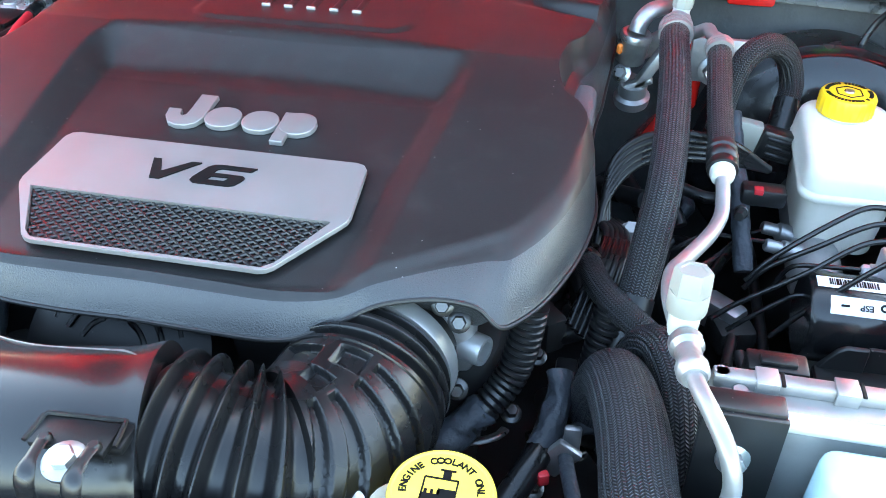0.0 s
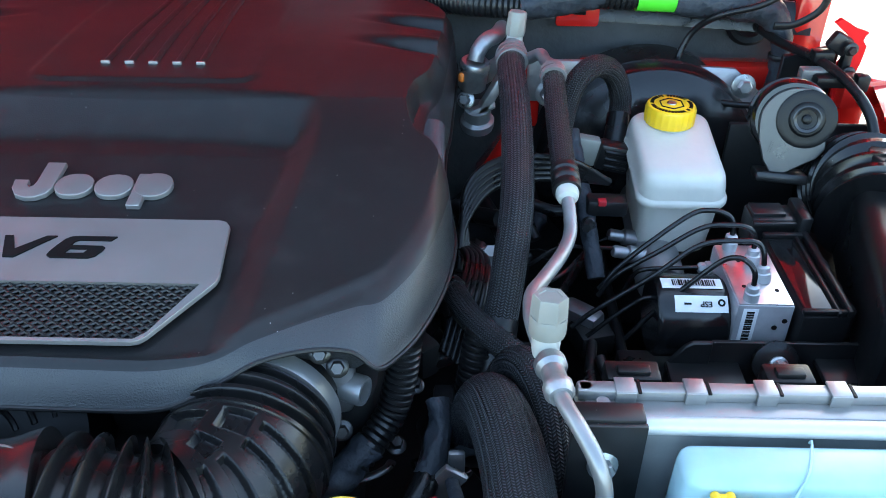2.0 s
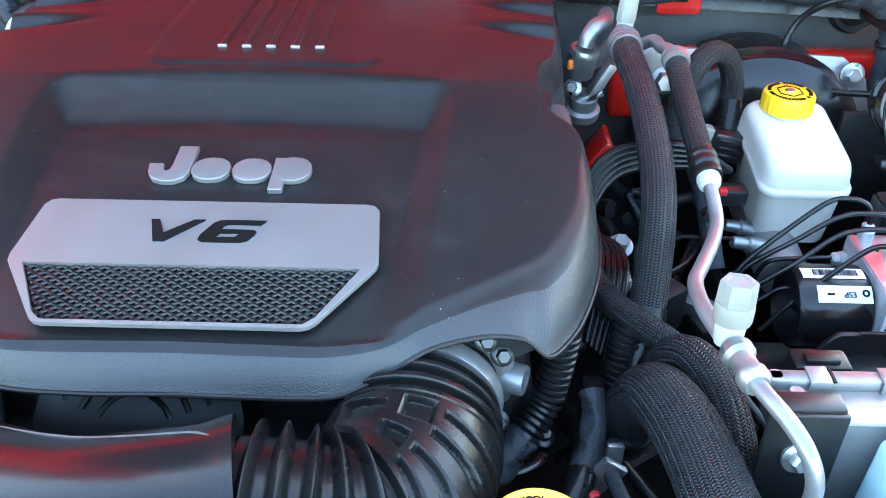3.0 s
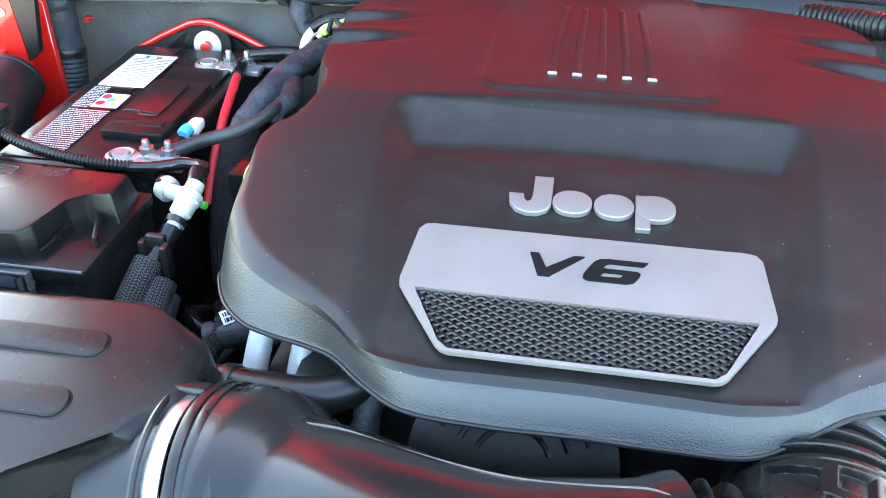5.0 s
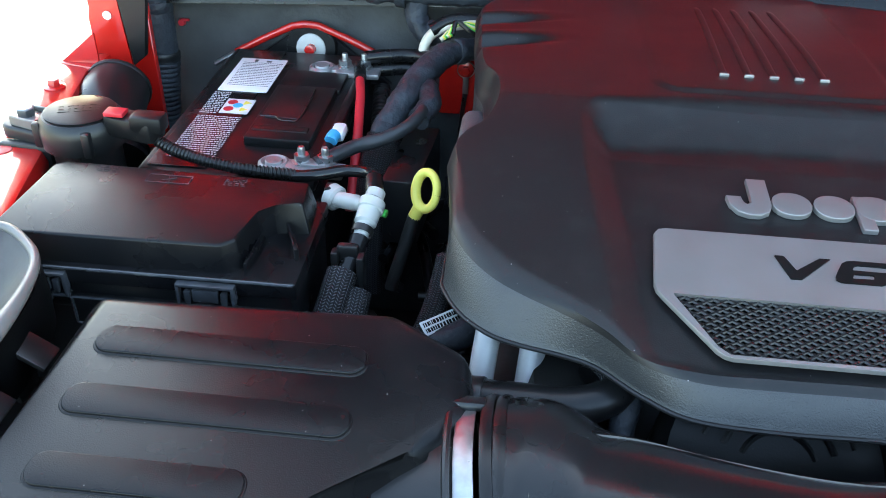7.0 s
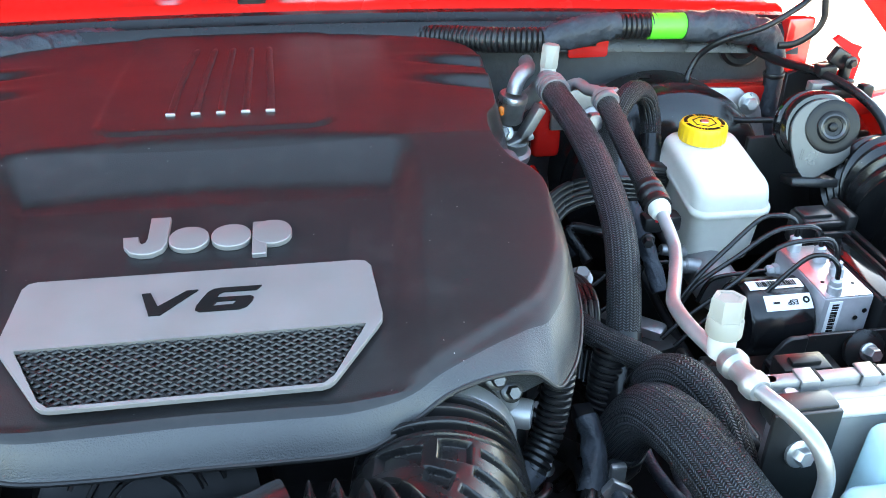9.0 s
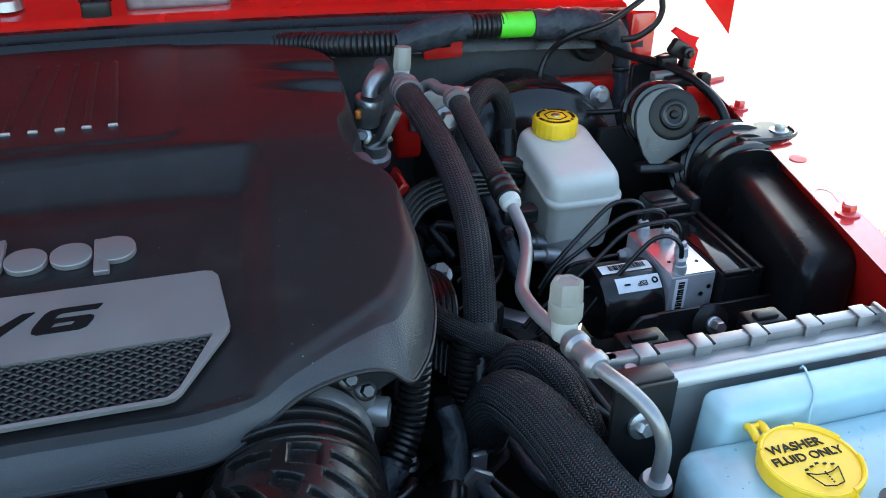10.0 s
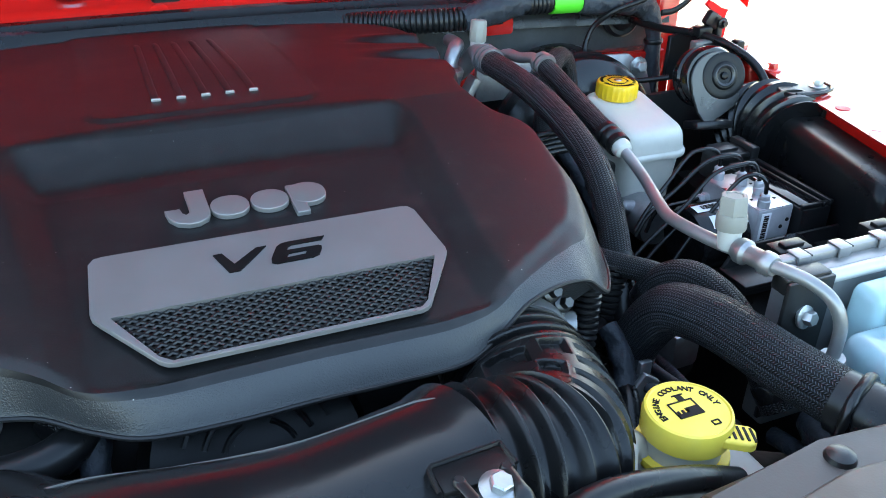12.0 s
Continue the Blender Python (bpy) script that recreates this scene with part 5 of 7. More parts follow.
def fender_duct():
    e = thing("air_duct", (0.63, 0.17, 0.84), "black moulded air duct bolted to the fender", "air duct")
    # rounded box running along the fender, square across
    rings = []
    stations = [(0.026, 0.55), (0.028, 0.80), (0.034, 0.95), (0.045, 1.0), (0.09, 1.0), (0.14, 1.0), (0.20, 1.0), (0.23, 1.0)]
    for y, k in stations:
        cx = 0.627 + 0.24 * (y - 0.04)
        rings.append(([(cx + u * k, 0.915 + v * k - 0.3 * (0.05 - y if y < 0.05 else 0)) for u, v in rrect(0.002, 0, 0.060, 0.092, 0.015, 6)], y))
    body = loft(rings)
    for v in body.verts:
        v.co = Vector((v.co.x, v.co.z, v.co.y))
    part("duct_body", body, MATTBLACK, e)
    part("ribbed_bend", tube([(0.663, 0.212, 0.928), (0.668, 0.235, 0.932), (0.675, 0.262, 0.932), (0.679, 0.30, 0.913), (0.685, 0.335, 0.88)], lambda s, d: 0.0435 + 0.0060 * sstep(0.3, 0.75, 0.5 + 0.5 * math.cos(2 * math.pi * d / 0.0145)) * (1 - sstep(0.72, 0.8, s)), 56, 0.0018, flat=1.08), GLOSS, e)
    part("mount_tab", prism(rrect(0.691, 0.240, 0.070, 0.044, 0.019, 6, 14), 0.9770, 0.9830, 0.002), MATTBLACK, e)
    part("tab_web", box((0.688, 0.212, 0.966), (0.004, 0.030, 0.022), 0.001), BLACK, e)
    part("tab_rim", tube([(0.662, 0.222, 0.983), (0.685, 0.2175, 0.983), (0.708, 0.2180, 0.983), (0.723, 0.227, 0.983), (0.726, 0.243, 0.983)], 0.0022, 8, 0.004), GLOSS, e, "raised rim of the tab")
    part("bolt", hex_bolt((0.709, 0.237, 0.9828), (0, 0, 1), 0.0060, 0.007, 1.7), ZINC, e)
    # no openings cut: black discs carry the shade of the drain holes
    for x, y in ((0.667, 0.195), (0.648, 0.089)):
        part("drain_hole_disc", lathe([(0, 0), (0.0035, 0), (0.0035, 0.0012), (0, 0.0012)], Matrix.Translation((x - 0.003, y, 0.9607)), 14), INK, e)


fender_duct()


def fender_bolts():
    for x, y, z in ((0.661, 0.066, 0.979), (0.712, 0.316, 0.979), (-0.652, 0.068, 0.957), (-0.709, 0.337, 0.957)):
        bm = hex_bolt((x, y, z), (0, 0, 1), 0.0066, 0.0075, 1.7)
        solo("fender_bolt", bm, RED, "red painted hexagon bolt on the fender flange", "bolt", group="fender bolts")
    # flat discs; matt red stands in for the sheltered red inside the holes
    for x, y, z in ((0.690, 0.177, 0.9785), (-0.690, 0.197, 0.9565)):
        solo("flange_hole_disc", lathe([(0, 0), (0.0085, 0), (0.0085, 0.0008), (0, 0.0008)], Matrix.Translation((x, y, z)), 24), WIRE_RED, "matt red disc standing in for the flange hole", "hole", kind="structure")
    for sx, z in ((1, 0.978), (-1, 0.956)):
        pts = [(sx * (flange_x(0.10) - 0.010), 0.10, z), (sx * flange_x(0.112), 0.114, z), (sx * (flange_x(0.10) + 0.012), 0.106, z), (sx * (flange_x(0.085) + 0.010), 0.088, z)]
        solo("flange_crease", tube(pts, 0.0011, 6, 0.004), RED, "pressed crease in the red flange", "crease", kind="structure")


fender_bolts()

# ---- air-conditioning lines ----


def ac_suction():
    e = thing("suction_hose", (0.32, 0.2, 0.87), "thick black braided air-conditioning hose", "hose")
    path = [(0.336, 0.372, 1.012), (0.334, 0.34, 1.013), (0.334, 0.27, 1.012), (0.333, 0.2, 1.003), (0.330, 0.134, 0.984), (0.323, 0.088, 0.955), (0.314, 0.05, 0.915)]
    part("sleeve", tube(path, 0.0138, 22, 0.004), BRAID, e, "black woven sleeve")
    part("end_boot", tube([(0.3165, 0.06, 0.927), (0.311, 0.035, 0.897), (0.305, 0.0, 0.84)], 0.0148, 20, 0.006), RUBBER, e)
    for k in range(3):
        a = Vector((0.336, 0.383 - k * 0.009, 1.0125))
        part("crimp_ring", lathe([(0.010, -0.003), (0.0158, -0.0028), (0.0165, 0), (0.0158, 0.0028), (0.010, 0.003)], aim(a, (0.02, -1, 0.0)), 28), ALU, e, "silver crimp ring")
    part("pipe_neck", tube([(0.336, 0.385, 1.0125), (0.337, 0.40, 1.013), (0.341, 0.418, 1.008), (0.33, 0.43, 0.985), (0.305, 0.435, 0.965)], 0.0105, 18, 0.004), ALU, e)
    valve = part("service_port", lathe([(0, 0), (0.0085, 0), (0.0085, 0.012), (0.0065, 0.014), (0, 0.014)], aim((0.340, 0.412, 1.012), (0.08, 0.1, 1)), 20), WHITE, e)
    part("port_cap", lathe([(0, 0.011), (0.0098, 0.011), (0.0104, 0.015), (0.0100, 0.034), (0.0085, 0.036), (0, 0.036)], aim((0.340, 0.412, 1.012), (0.08, 0.1, 1)), 8), CAPW, valve, "grey white plastic port cap")


ac_suction()


def ac_liquid():
    e = thing("liquid_line", (0.36, 0.1, 0.93), "black sleeved hose and bent aluminium air-conditioning pipe", "pipe")
    part("sleeve", tube([(0.3715, 0.305, 1.022), (0.371, 0.27, 1.015), (0.371, 0.227, 1.004), (0.372, 0.165, 0.990)], 0.0105, 18, 0.004), BRAID_FINE, e, "black woven sleeve")
    part("crimp_collar", lathe([(0, -0.016), (0.0115, -0.016), (0.0122, -0.010), (0.0108, -0.008), (0.0122, -0.005), (0.0122, 0.001), (0.0108, 0.003), (0.0122, 0.006), (0.0118, 0.012), (0, 0.012)], aim((0.372, 0.164, 0.990), (0, -1, -0.2)), 24), BLACK, e)
    part("ferrule", lathe([(0, -0.005), (0.0092, -0.005), (0.0098, 0.0), (0.0085, 0.005), (0.0056, 0.007), (0, 0.009)], aim((0.372, 0.149, 0.987), (0, -1, -0.25)), 28), WHITE, e, "white ferrule")
    for k in range(2):
        part("crimp_ring", lathe([(0.008, -0.003), (0.0122, -0.0028), (0.0128, 0), (0.0122, 0.0028), (0.008, 0.003)], aim((0.3715, 0.314 - k * 0.009, 1.0235), (0, -1, -0.2)), 24), ALU, e, "silver crimp ring")
    part("upper_pipe", tube([(0.3715, 0.318, 1.024), (0.371, 0.335, 1.023), (0.369, 0.36, 1.016), (0.366, 0.384, 1.014), (0.355, 0.392, 1.006), (0.34, 0.39, 1.002)], 0.0062, 14, 0.004), ALU, e)
    part("pipe", tube([(0.372, 0.145, 0.986), (0.3725, 0.128, 0.980), (0.371, 0.108, 0.974), (0.362, 0.082, 0.973), (0.345, 0.045, 0.977), (0.335, 0.022, 0.981), (0.332, 0.0, 0.984), (0.3325, -0.02, 0.986), (0.336, -0.045, 0.988), (0.339, -0.06, 0.990)], 0.0054, 16, 0.003), ALU, e, "bare aluminium pipe")
    part("pipe_lower", tube([(0.3425, -0.088, 0.992), (0.346, -0.104, 0.994), (0.352, -0.120, 0.993), (0.359, -0.134, 0.986), (0.364, -0.142, 0.972), (0.364, -0.145, 0.955), (0.360, -0.146, 0.925)], 0.0050, 16, 0.003), ALU, e, "bare aluminium pipe")
    d = Vector((0.06, -0.5, 0.03))
    part("union", lathe([(0, -0.018), (0.0078, -0.018), (0.0102, -0.014), (0.0102, -0.008), (0.0076, -0.005), (0.0076, 0.006), (0.0094, 0.009), (0.0094, 0.015), (0.0072, 0.019), (0, 0.019)], aim((0.341, -0.074, 0.9915), d), 24), CAST, e, "steel union")
    part("bead", lathe([(0, -0.004), (0.009, -0.004), (0.0105, 0), (0.009, 0.004), (0, 0.004)], aim((0.362, -0.146, 0.940), (0, -0.1, 1)), 20), ALU, e)
    port = part("service_port", lathe([(0, 0), (0.0078, 0), (0.0088, 0.004), (0.0092, 0.012), (0.0092, 0.02), (0, 0.02)], aim((0.3375, -0.049, 0.987), (0.02, 0.12, 1)), 20), WHITE, e, "white valve base")
    part("port_cap", merge(lathe([(0, 0.016), (0.0112, 0.016), (0.0118, 0.018), (0.0118, 0.027), (0.0112, 0.029), (0, 0.029)], aim((0.3375, -0.049, 0.987), (0.02, 0.12, 1)), 24, lambda a, i: 1 + 0.045 * (abs(math.sin(a * 4)) > 0.9)), lathe([(0, 0.028), (0.0118, 0.028), (0.0112, 0.042), (0.0104, 0.0435), (0.0075, 0.0435), (0.0068, 0.0428), (0, 0.0428)], aim((0.3375, -0.049, 0.987), (0.02, 0.12, 1)), 6)), CAPW, port, "ribbed grey white plastic cap")


ac_liquid()

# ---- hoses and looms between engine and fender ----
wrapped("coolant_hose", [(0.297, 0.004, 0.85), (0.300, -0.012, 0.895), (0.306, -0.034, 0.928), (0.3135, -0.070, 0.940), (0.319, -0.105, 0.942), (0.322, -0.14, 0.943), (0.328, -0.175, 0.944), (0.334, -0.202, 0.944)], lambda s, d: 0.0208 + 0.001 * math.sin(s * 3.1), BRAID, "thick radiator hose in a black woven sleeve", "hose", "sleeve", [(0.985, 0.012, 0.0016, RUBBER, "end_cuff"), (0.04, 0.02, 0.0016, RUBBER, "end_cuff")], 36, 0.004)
e = thing("radiator_hose", (0.36, -0.24, 0.9), "black rubber radiator hose end with white marking", "hose")
part("hose_end", tube([(0.328, -0.186, 0.944), (0.337, -0.215, 0.944), (0.352, -0.26, 0.937), (0.37, -0.32, 0.92)], 0.0225, 32, 0.005), RUBBER, e)
part("sleeve_edge", tube([Vector((0.331, -0.198, 0.944)) + Vector((0.93 * math.cos(a), 0.36 * math.cos(a), math.sin(a))) * 0.0238 for a in [k * 0.42 for k in range(16)]], 0.0035, 7, 0.004, wobble=0.5), BLACK, e, "frayed tape edge")
mm = Matrix.Translation((0.3395, -0.2235, 0.9668)) @ Matrix.Rotation(radians(70), 4, "Z")
part("lettering", words("RAD", 0.0105, mm, 0.0004, 0, 0.0003), WHITE, e, "white printed marking")
part("stripe", box((0.351, -0.25, 0.9607), (0.006, 0.03, 0.001), 0, 1, Matrix.Rotation(radians(20), 4, "Z")), BLUE, e, "blue paint stripe")
part("clip", merge(tube([Vector((0.351, -0.257, 0.938)) + Vector((0.92 * math.cos(a), 0.38 * math.cos(a), math.sin(a))) * 0.0265 for a in [k * 0.35 for k in range(-1, 11)]], 0.0025, 6, 0.004), box((0.362, -0.248, 0.968), (0.02, 0.006, 0.014), 0.002), box((0.370, -0.252, 0.975), (0.006, 0.016, 0.01), 0.002)), BLACK, e, "black spring clip")

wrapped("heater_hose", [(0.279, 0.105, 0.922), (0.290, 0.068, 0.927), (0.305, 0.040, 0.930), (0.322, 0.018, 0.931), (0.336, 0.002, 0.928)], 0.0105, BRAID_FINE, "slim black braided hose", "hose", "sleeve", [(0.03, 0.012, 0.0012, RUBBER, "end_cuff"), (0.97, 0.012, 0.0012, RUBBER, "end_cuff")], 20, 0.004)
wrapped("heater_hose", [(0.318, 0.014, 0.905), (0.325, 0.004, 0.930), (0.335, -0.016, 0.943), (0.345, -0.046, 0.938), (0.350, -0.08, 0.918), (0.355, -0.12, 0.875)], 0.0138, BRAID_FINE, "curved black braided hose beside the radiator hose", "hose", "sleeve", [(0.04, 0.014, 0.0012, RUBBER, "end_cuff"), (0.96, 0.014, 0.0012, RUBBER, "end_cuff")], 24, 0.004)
solo("wire_conduit", corrugated([(0.303, 0.045, 0.93), (0.297, 0.037, 0.885), (0.291, 0.030, 0.842), (0.285, 0.02, 0.80)], 0.0125, 0.0058), BLACK, "vertical black corrugated wiring conduit", "conduit")
solo("wire_conduit", corrugated([(0.247, 0.0, 0.955), (0.244, -0.005, 0.928), (0.237, -0.014, 0.90), (0.222, -0.030, 0.882), (0.205, -0.046, 0.868)], 0.0105, 0.0056), BLACK, "black corrugated wiring conduit below the cover", "conduit")
solo("taped_loom", tube([(0.222, -0.030, 0.882), (0.200, -0.05, 0.868), (0.18, -0.06, 0.862), (0.15, -0.07, 0.855)], 0.0118, 14, 0.004, wobble=0.35), TAPE, "taped end of a wiring loom", "wiring")
solo("vacuum_hose", tube([(0.385, 0.32, 0.94), (0.388, 0.325, 0.975), (0.398, 0.338, 1.002), (0.418, 0.356, 1.013), (0.440, 0.374, 1.000), (0.454, 0.384, 0.968), (0.452, 0.372, 0.945)], 0.0115, 20, 0.003), BRAID_FINE, "looped black braided vacuum hose", "hose")
e = thing("sensor_connector", (0.44, 0.345, 0.9), "black connector block with grey tab on a hose end", "connector")
part("hose_cuff", tube([(0.453, 0.376, 0.952), (0.450, 0.362, 0.935), (0.446, 0.35, 0.92)], 0.0125, 18, 0.004), RUBBER, e)
part("block", box((0.445, 0.338, 0.922), (0.036, 0.02, 0.03), 0.004, 2, Matrix.Rotation(radians(12), 4, "Y")), BLACK, e)
for k in range(3):
    part("ridge", box((0.4455, 0.3272, 0.914 + k * 0.008), (0.024, 0.003, 0.004), 0.001, 1, Matrix.Rotation(radians(12), 4, "Y")), BLACK, e)
part("grey_tab", box((0.416, 0.340, 0.928), (0.024, 0.014, 0.03), 0.002, 2, Matrix.Rotation(radians(10), 4, "Y")), CAPW, e, "grey plastic tab")
solo("taped_loom", tube([(0.398, 0.34, 0.95), (0.405, 0.31, 0.92), (0.412, 0.26, 0.89), (0.42, 0.22, 0.85)], 0.008, 12, 0.004, wobble=0.3), TAPE, "thin taped wiring loom behind the hoses", "wiring")
for i in range(5):
    solo("loom_wire", tube([(0.285 + i * 0.002, 0.16 + i * 0.004, 0.90), (0.29, 0.20 + i * 0.006, 0.925 + i * 0.004), (0.32, 0.235 + i * 0.004, 0.945 + i * 0.004), (0.38, 0.25, 0.945 + i * 0.005), (0.43, 0.27, 0.93)], 0.0038, 10, 0.004),
         RUBBER, "black rubber wire running behind the hoses", "wire", group="loom wires")
for i in range(5):
    solo("loom_wire", tube([(0.272 + i * 0.004, 0.05, 0.90 - i * 0.004), (0.284 + i * 0.005, 0.09, 0.925), (0.292 + i * 0.004, 0.14, 0.925), (0.286 + i * 0.003, 0.19, 0.905), (0.28, 0.23, 0.89)], 0.0034, 10, 0.004),
         RUBBER, "black rubber wire curving beside the cover", "wire", group="loom wires")
solo("engine_fitting", merge(box((0.302, 0.13, 0.905), (0.03, 0.03, 0.014), 0.004), hex_bolt((0.312, 0.16, 0.915), (0, -0.5, 1), 0.007, 0.01)), ALU, "small aluminium fitting deep in the bay", "fitting")
for x, y, z in ((0.239, -0.010, 0.860), (0.262, -0.062, 0.845), (0.250, 0.060, 0.855)):
    solo("engine_bolt", hex_bolt((x, y, z), (0.1, -0.4, 1), 0.0048, 0.006, 1.6), STAMPED, "dull flanged bolt deep in the engine bay", "bolt", group="engine bolts")
solo("engine_bracket", tube([(0.210, -0.046, 0.862), (0.222, -0.044, 0.864), (0.233, -0.037, 0.864), (0.237, -0.028, 0.862)], 0.0035, 10, 0.003, flat=0.5), STAMPED, "curved cast bracket edge below the throttle", "bracket")
solo("lower_hose", tube([(0.262, 0.03, 0.84), (0.268, -0.01, 0.862), (0.262, -0.05, 0.866), (0.245, -0.085, 0.85)], 0.010, 16, 0.004), RUBBER, "black hose below the wiring conduit", "hose")
solo("loom_plug", merge(box((0.274, 0.012, 0.885), (0.016, 0.022, 0.016), 0.003), box((0.276, -0.002, 0.887), (0.010, 0.008, 0.010), 0.002)), MATTBLACK, "small black plug beside the engine", "connector")
solo("taped_loom", tube([(0.270, -0.002, 0.900), (0.272, -0.014, 0.892), (0.270, -0.030, 0.880), (0.262, -0.045, 0.866)], 0.0095, 16, 0.004, wobble=0.4), TAPE, "crumpled taped loom beside the conduit", "wiring")
solo("connector_lock", box((0.268, -0.066, 0.862), (0.008, 0.006, 0.010), 0.0015, 2, Matrix.Rotation(radians(25), 4, "Z")), WIRE_RED, "small red connector lock deep in the bay", "connector")
solo("cast_bracket", merge(box((0.276, -0.050, 0.866), (0.020, 0.006, 0.030), 0.002, 2, Matrix.Rotation(radians(35), 4, "Y")), box((0.284, -0.040, 0.876), (0.012, 0.006, 0.022), 0.002)), CAST, "dull cast bracket below the braided hose", "bracket")
solo("green_wire", tube([(0.262, -0.03, 0.885), (0.27, -0.026, 0.882), (0.276, -0.030, 0.880)], 0.0013, 8, 0.003), GREENW, "short green wire below the conduit", "wire")
e = thing("ac_connection", (0.31, 0.38, 0.9), "aluminium air-conditioning connection block at the firewall", "pipe fitting")
part("block", box((0.318, 0.392, 0.965), (0.010, 0.02, 0.05), 0.002, 2, Matrix.Rotation(radians(28), 4, "Y")), CAST, e)
part("block", box((0.308, 0.388, 0.950), (0.03, 0.012, 0.008), 0.002, 2, Matrix.Rotation(radians(-25), 4, "Y")), CAST, e)
can = part("valve_can", lathe([(0, -0.016), (0.0135, -0.016), (0.0150, -0.014), (0.0150, 0.008), (0.0160, 0.009), (0.0160, 0.014), (0.0145, 0.016), (0.0105, 0.016), (0.009, 0.0145), (0, 0.0145)], aim((0.2985, 0.400, 0.984), (0.12, -0.12, 1)), 36), ZINC, e, "satin steel valve can")
part("sticker", box((0.2865, 0.3915, 0.984), (0.008, 0.006, 0.010), 0.0015, 1, Matrix.Rotation(radians(40), 4, "Z")), mat("orange sticker", (0.75, 0.20, 0.03), 0.5, var=0.1), can, "orange sticker")
part("elbow", tube([(0.300, 0.399, 1.000), (0.303, 0.402, 1.010), (0.311, 0.412, 1.017), (0.322, 0.43, 1.016), (0.330, 0.47, 1.010)], 0.0085, 18, 0.003), CAST, e)
part("lower_can", lathe([(0, 0), (0.0175, 0), (0.0185, 0.004), (0.0185, 0.010), (0.0145, 0.013), (0.0145, 0.026), (0, 0.026)], aim((0.304, 0.398, 0.924), (0, -0.25, 1)), 28), ALU, e)
part("bolt", hex_bolt((0.291, 0.392, 0.958), (-0.3, -0.8, 0.4), 0.006, 0.008), ZINC, e)
part("flange_nut", hex_bolt((0.3745, 0.352, 0.985), (0.0, -1, 0.2), 0.010, 0.012, 1.4), CAST, e)
solo("red_hose_guard", merge(box((0.360, 0.475, 0.930), (0.036, 0.03, 0.08), 0.008, 3), box((0.322, 0.40, 0.88), (0.012, 0.05, 0.05), 0.004, 2, Matrix.Rotation(radians(35), 4, "Y"))), RED, "red painted body bulge behind the hoses", "body panel")

# ---- air filter box ----


def airbox():
    e = thing("air_filter_box", (-0.39, -0.2, 0.75), "black air filter box with three raised ribs on the lid", "air filter box")
    low = [(-0.530, -0.42), (-0.520, -0.20), (-0.512, -0.010), (-0.286, -0.003), (-0.227, -0.038), (-0.222, -0.10), (-0.228, -0.130), (-0.242, -0.152), (-0.296, -0.182), (-0.318, -0.205), (-0.325, -0.42)]
    high = [(-0.515, -0.42), (-0.505, -0.20), (-0.496, -0.020), (-0.291, -0.013), (-0.237, -0.046), (-0.235, -0.10), (-0.248, -0.116), (-0.267, -0.127), (-0.322, -0.152), (-0.340, -0.174), (-0.347, -0.42)]
    lid = prism(low[::-1], 0.88, 0.976, 0.012, 5, None, high[::-1])
    for v in lid.verts:
        if v.co.z > 0.93:
            v.co.z += (v.co.y + 0.03) * 0.10
    lid_ob = part("lid", lid, BOXTOP, e)
    for y, x0, x1 in ((-0.0635, -0.477, -0.302), (-0.1125, -0.477, -0.303), (-0.163, -0.475, -0.352), (-0.215, -0.473, -0.35), (-0.265, -0.473, -0.35)):
        rib = merge(prism(rrect((x0 + x1) / 2, y, x1 - x0 + 0.003, 0.0252, 0.0105), 0.970, 0.9766, 0.0009, 2), prism(rrect((x0 + x1) / 2, y + 0.0004, x1 - x0, 0.0228, 0.0095), 0.970, 0.9782, 0.0010, 2))
        for v in rib.verts:
            v.co.z += (v.co.y + 0.03) * 0.10
        part("raised_rib", rib, BOXTOP, lid_ob)
    part("base", prism([(-0.535, -0.44), (-0.520, -0.04), (-0.29, -0.03), (-0.235, -0.06), (-0.24, -0.16), (-0.325, -0.22), (-0.33, -0.44)][::-1], 0.75, 0.885, 0.004), BLACK, e)
    part("outlet", lathe([(0.06, -0.007), (0.073, -0.007), (0.073, 0.007), (0.06, 0.007)], aim((-0.2335, -0.115, 0.8905), (1, 0.037, 0.2145)), 48), BLACK, e)
    part("outlet_neck", lathe([(0.05, -0.04), (0.071, -0.04), (0.071, 0.004), (0.05, 0.004)], aim((-0.2335, -0.115, 0.8905), (1, 0.037, 0.2145)), 48), BLACK, e)
    for x, y in ((-0.522, -0.06), (-0.526, -0.11), (-0.53, -0.17)):
        part("lid_clip", merge(box((x - 0.006, y, 0.955), (0.03, 0.022, 0.004), 0.001, 2, Matrix.Rotation(radians(35), 4, "Y")), box((x - 0.018, y, 0.935), (0.004, 0.024, 0.04), 0.001)), BLACK, e)


airbox()


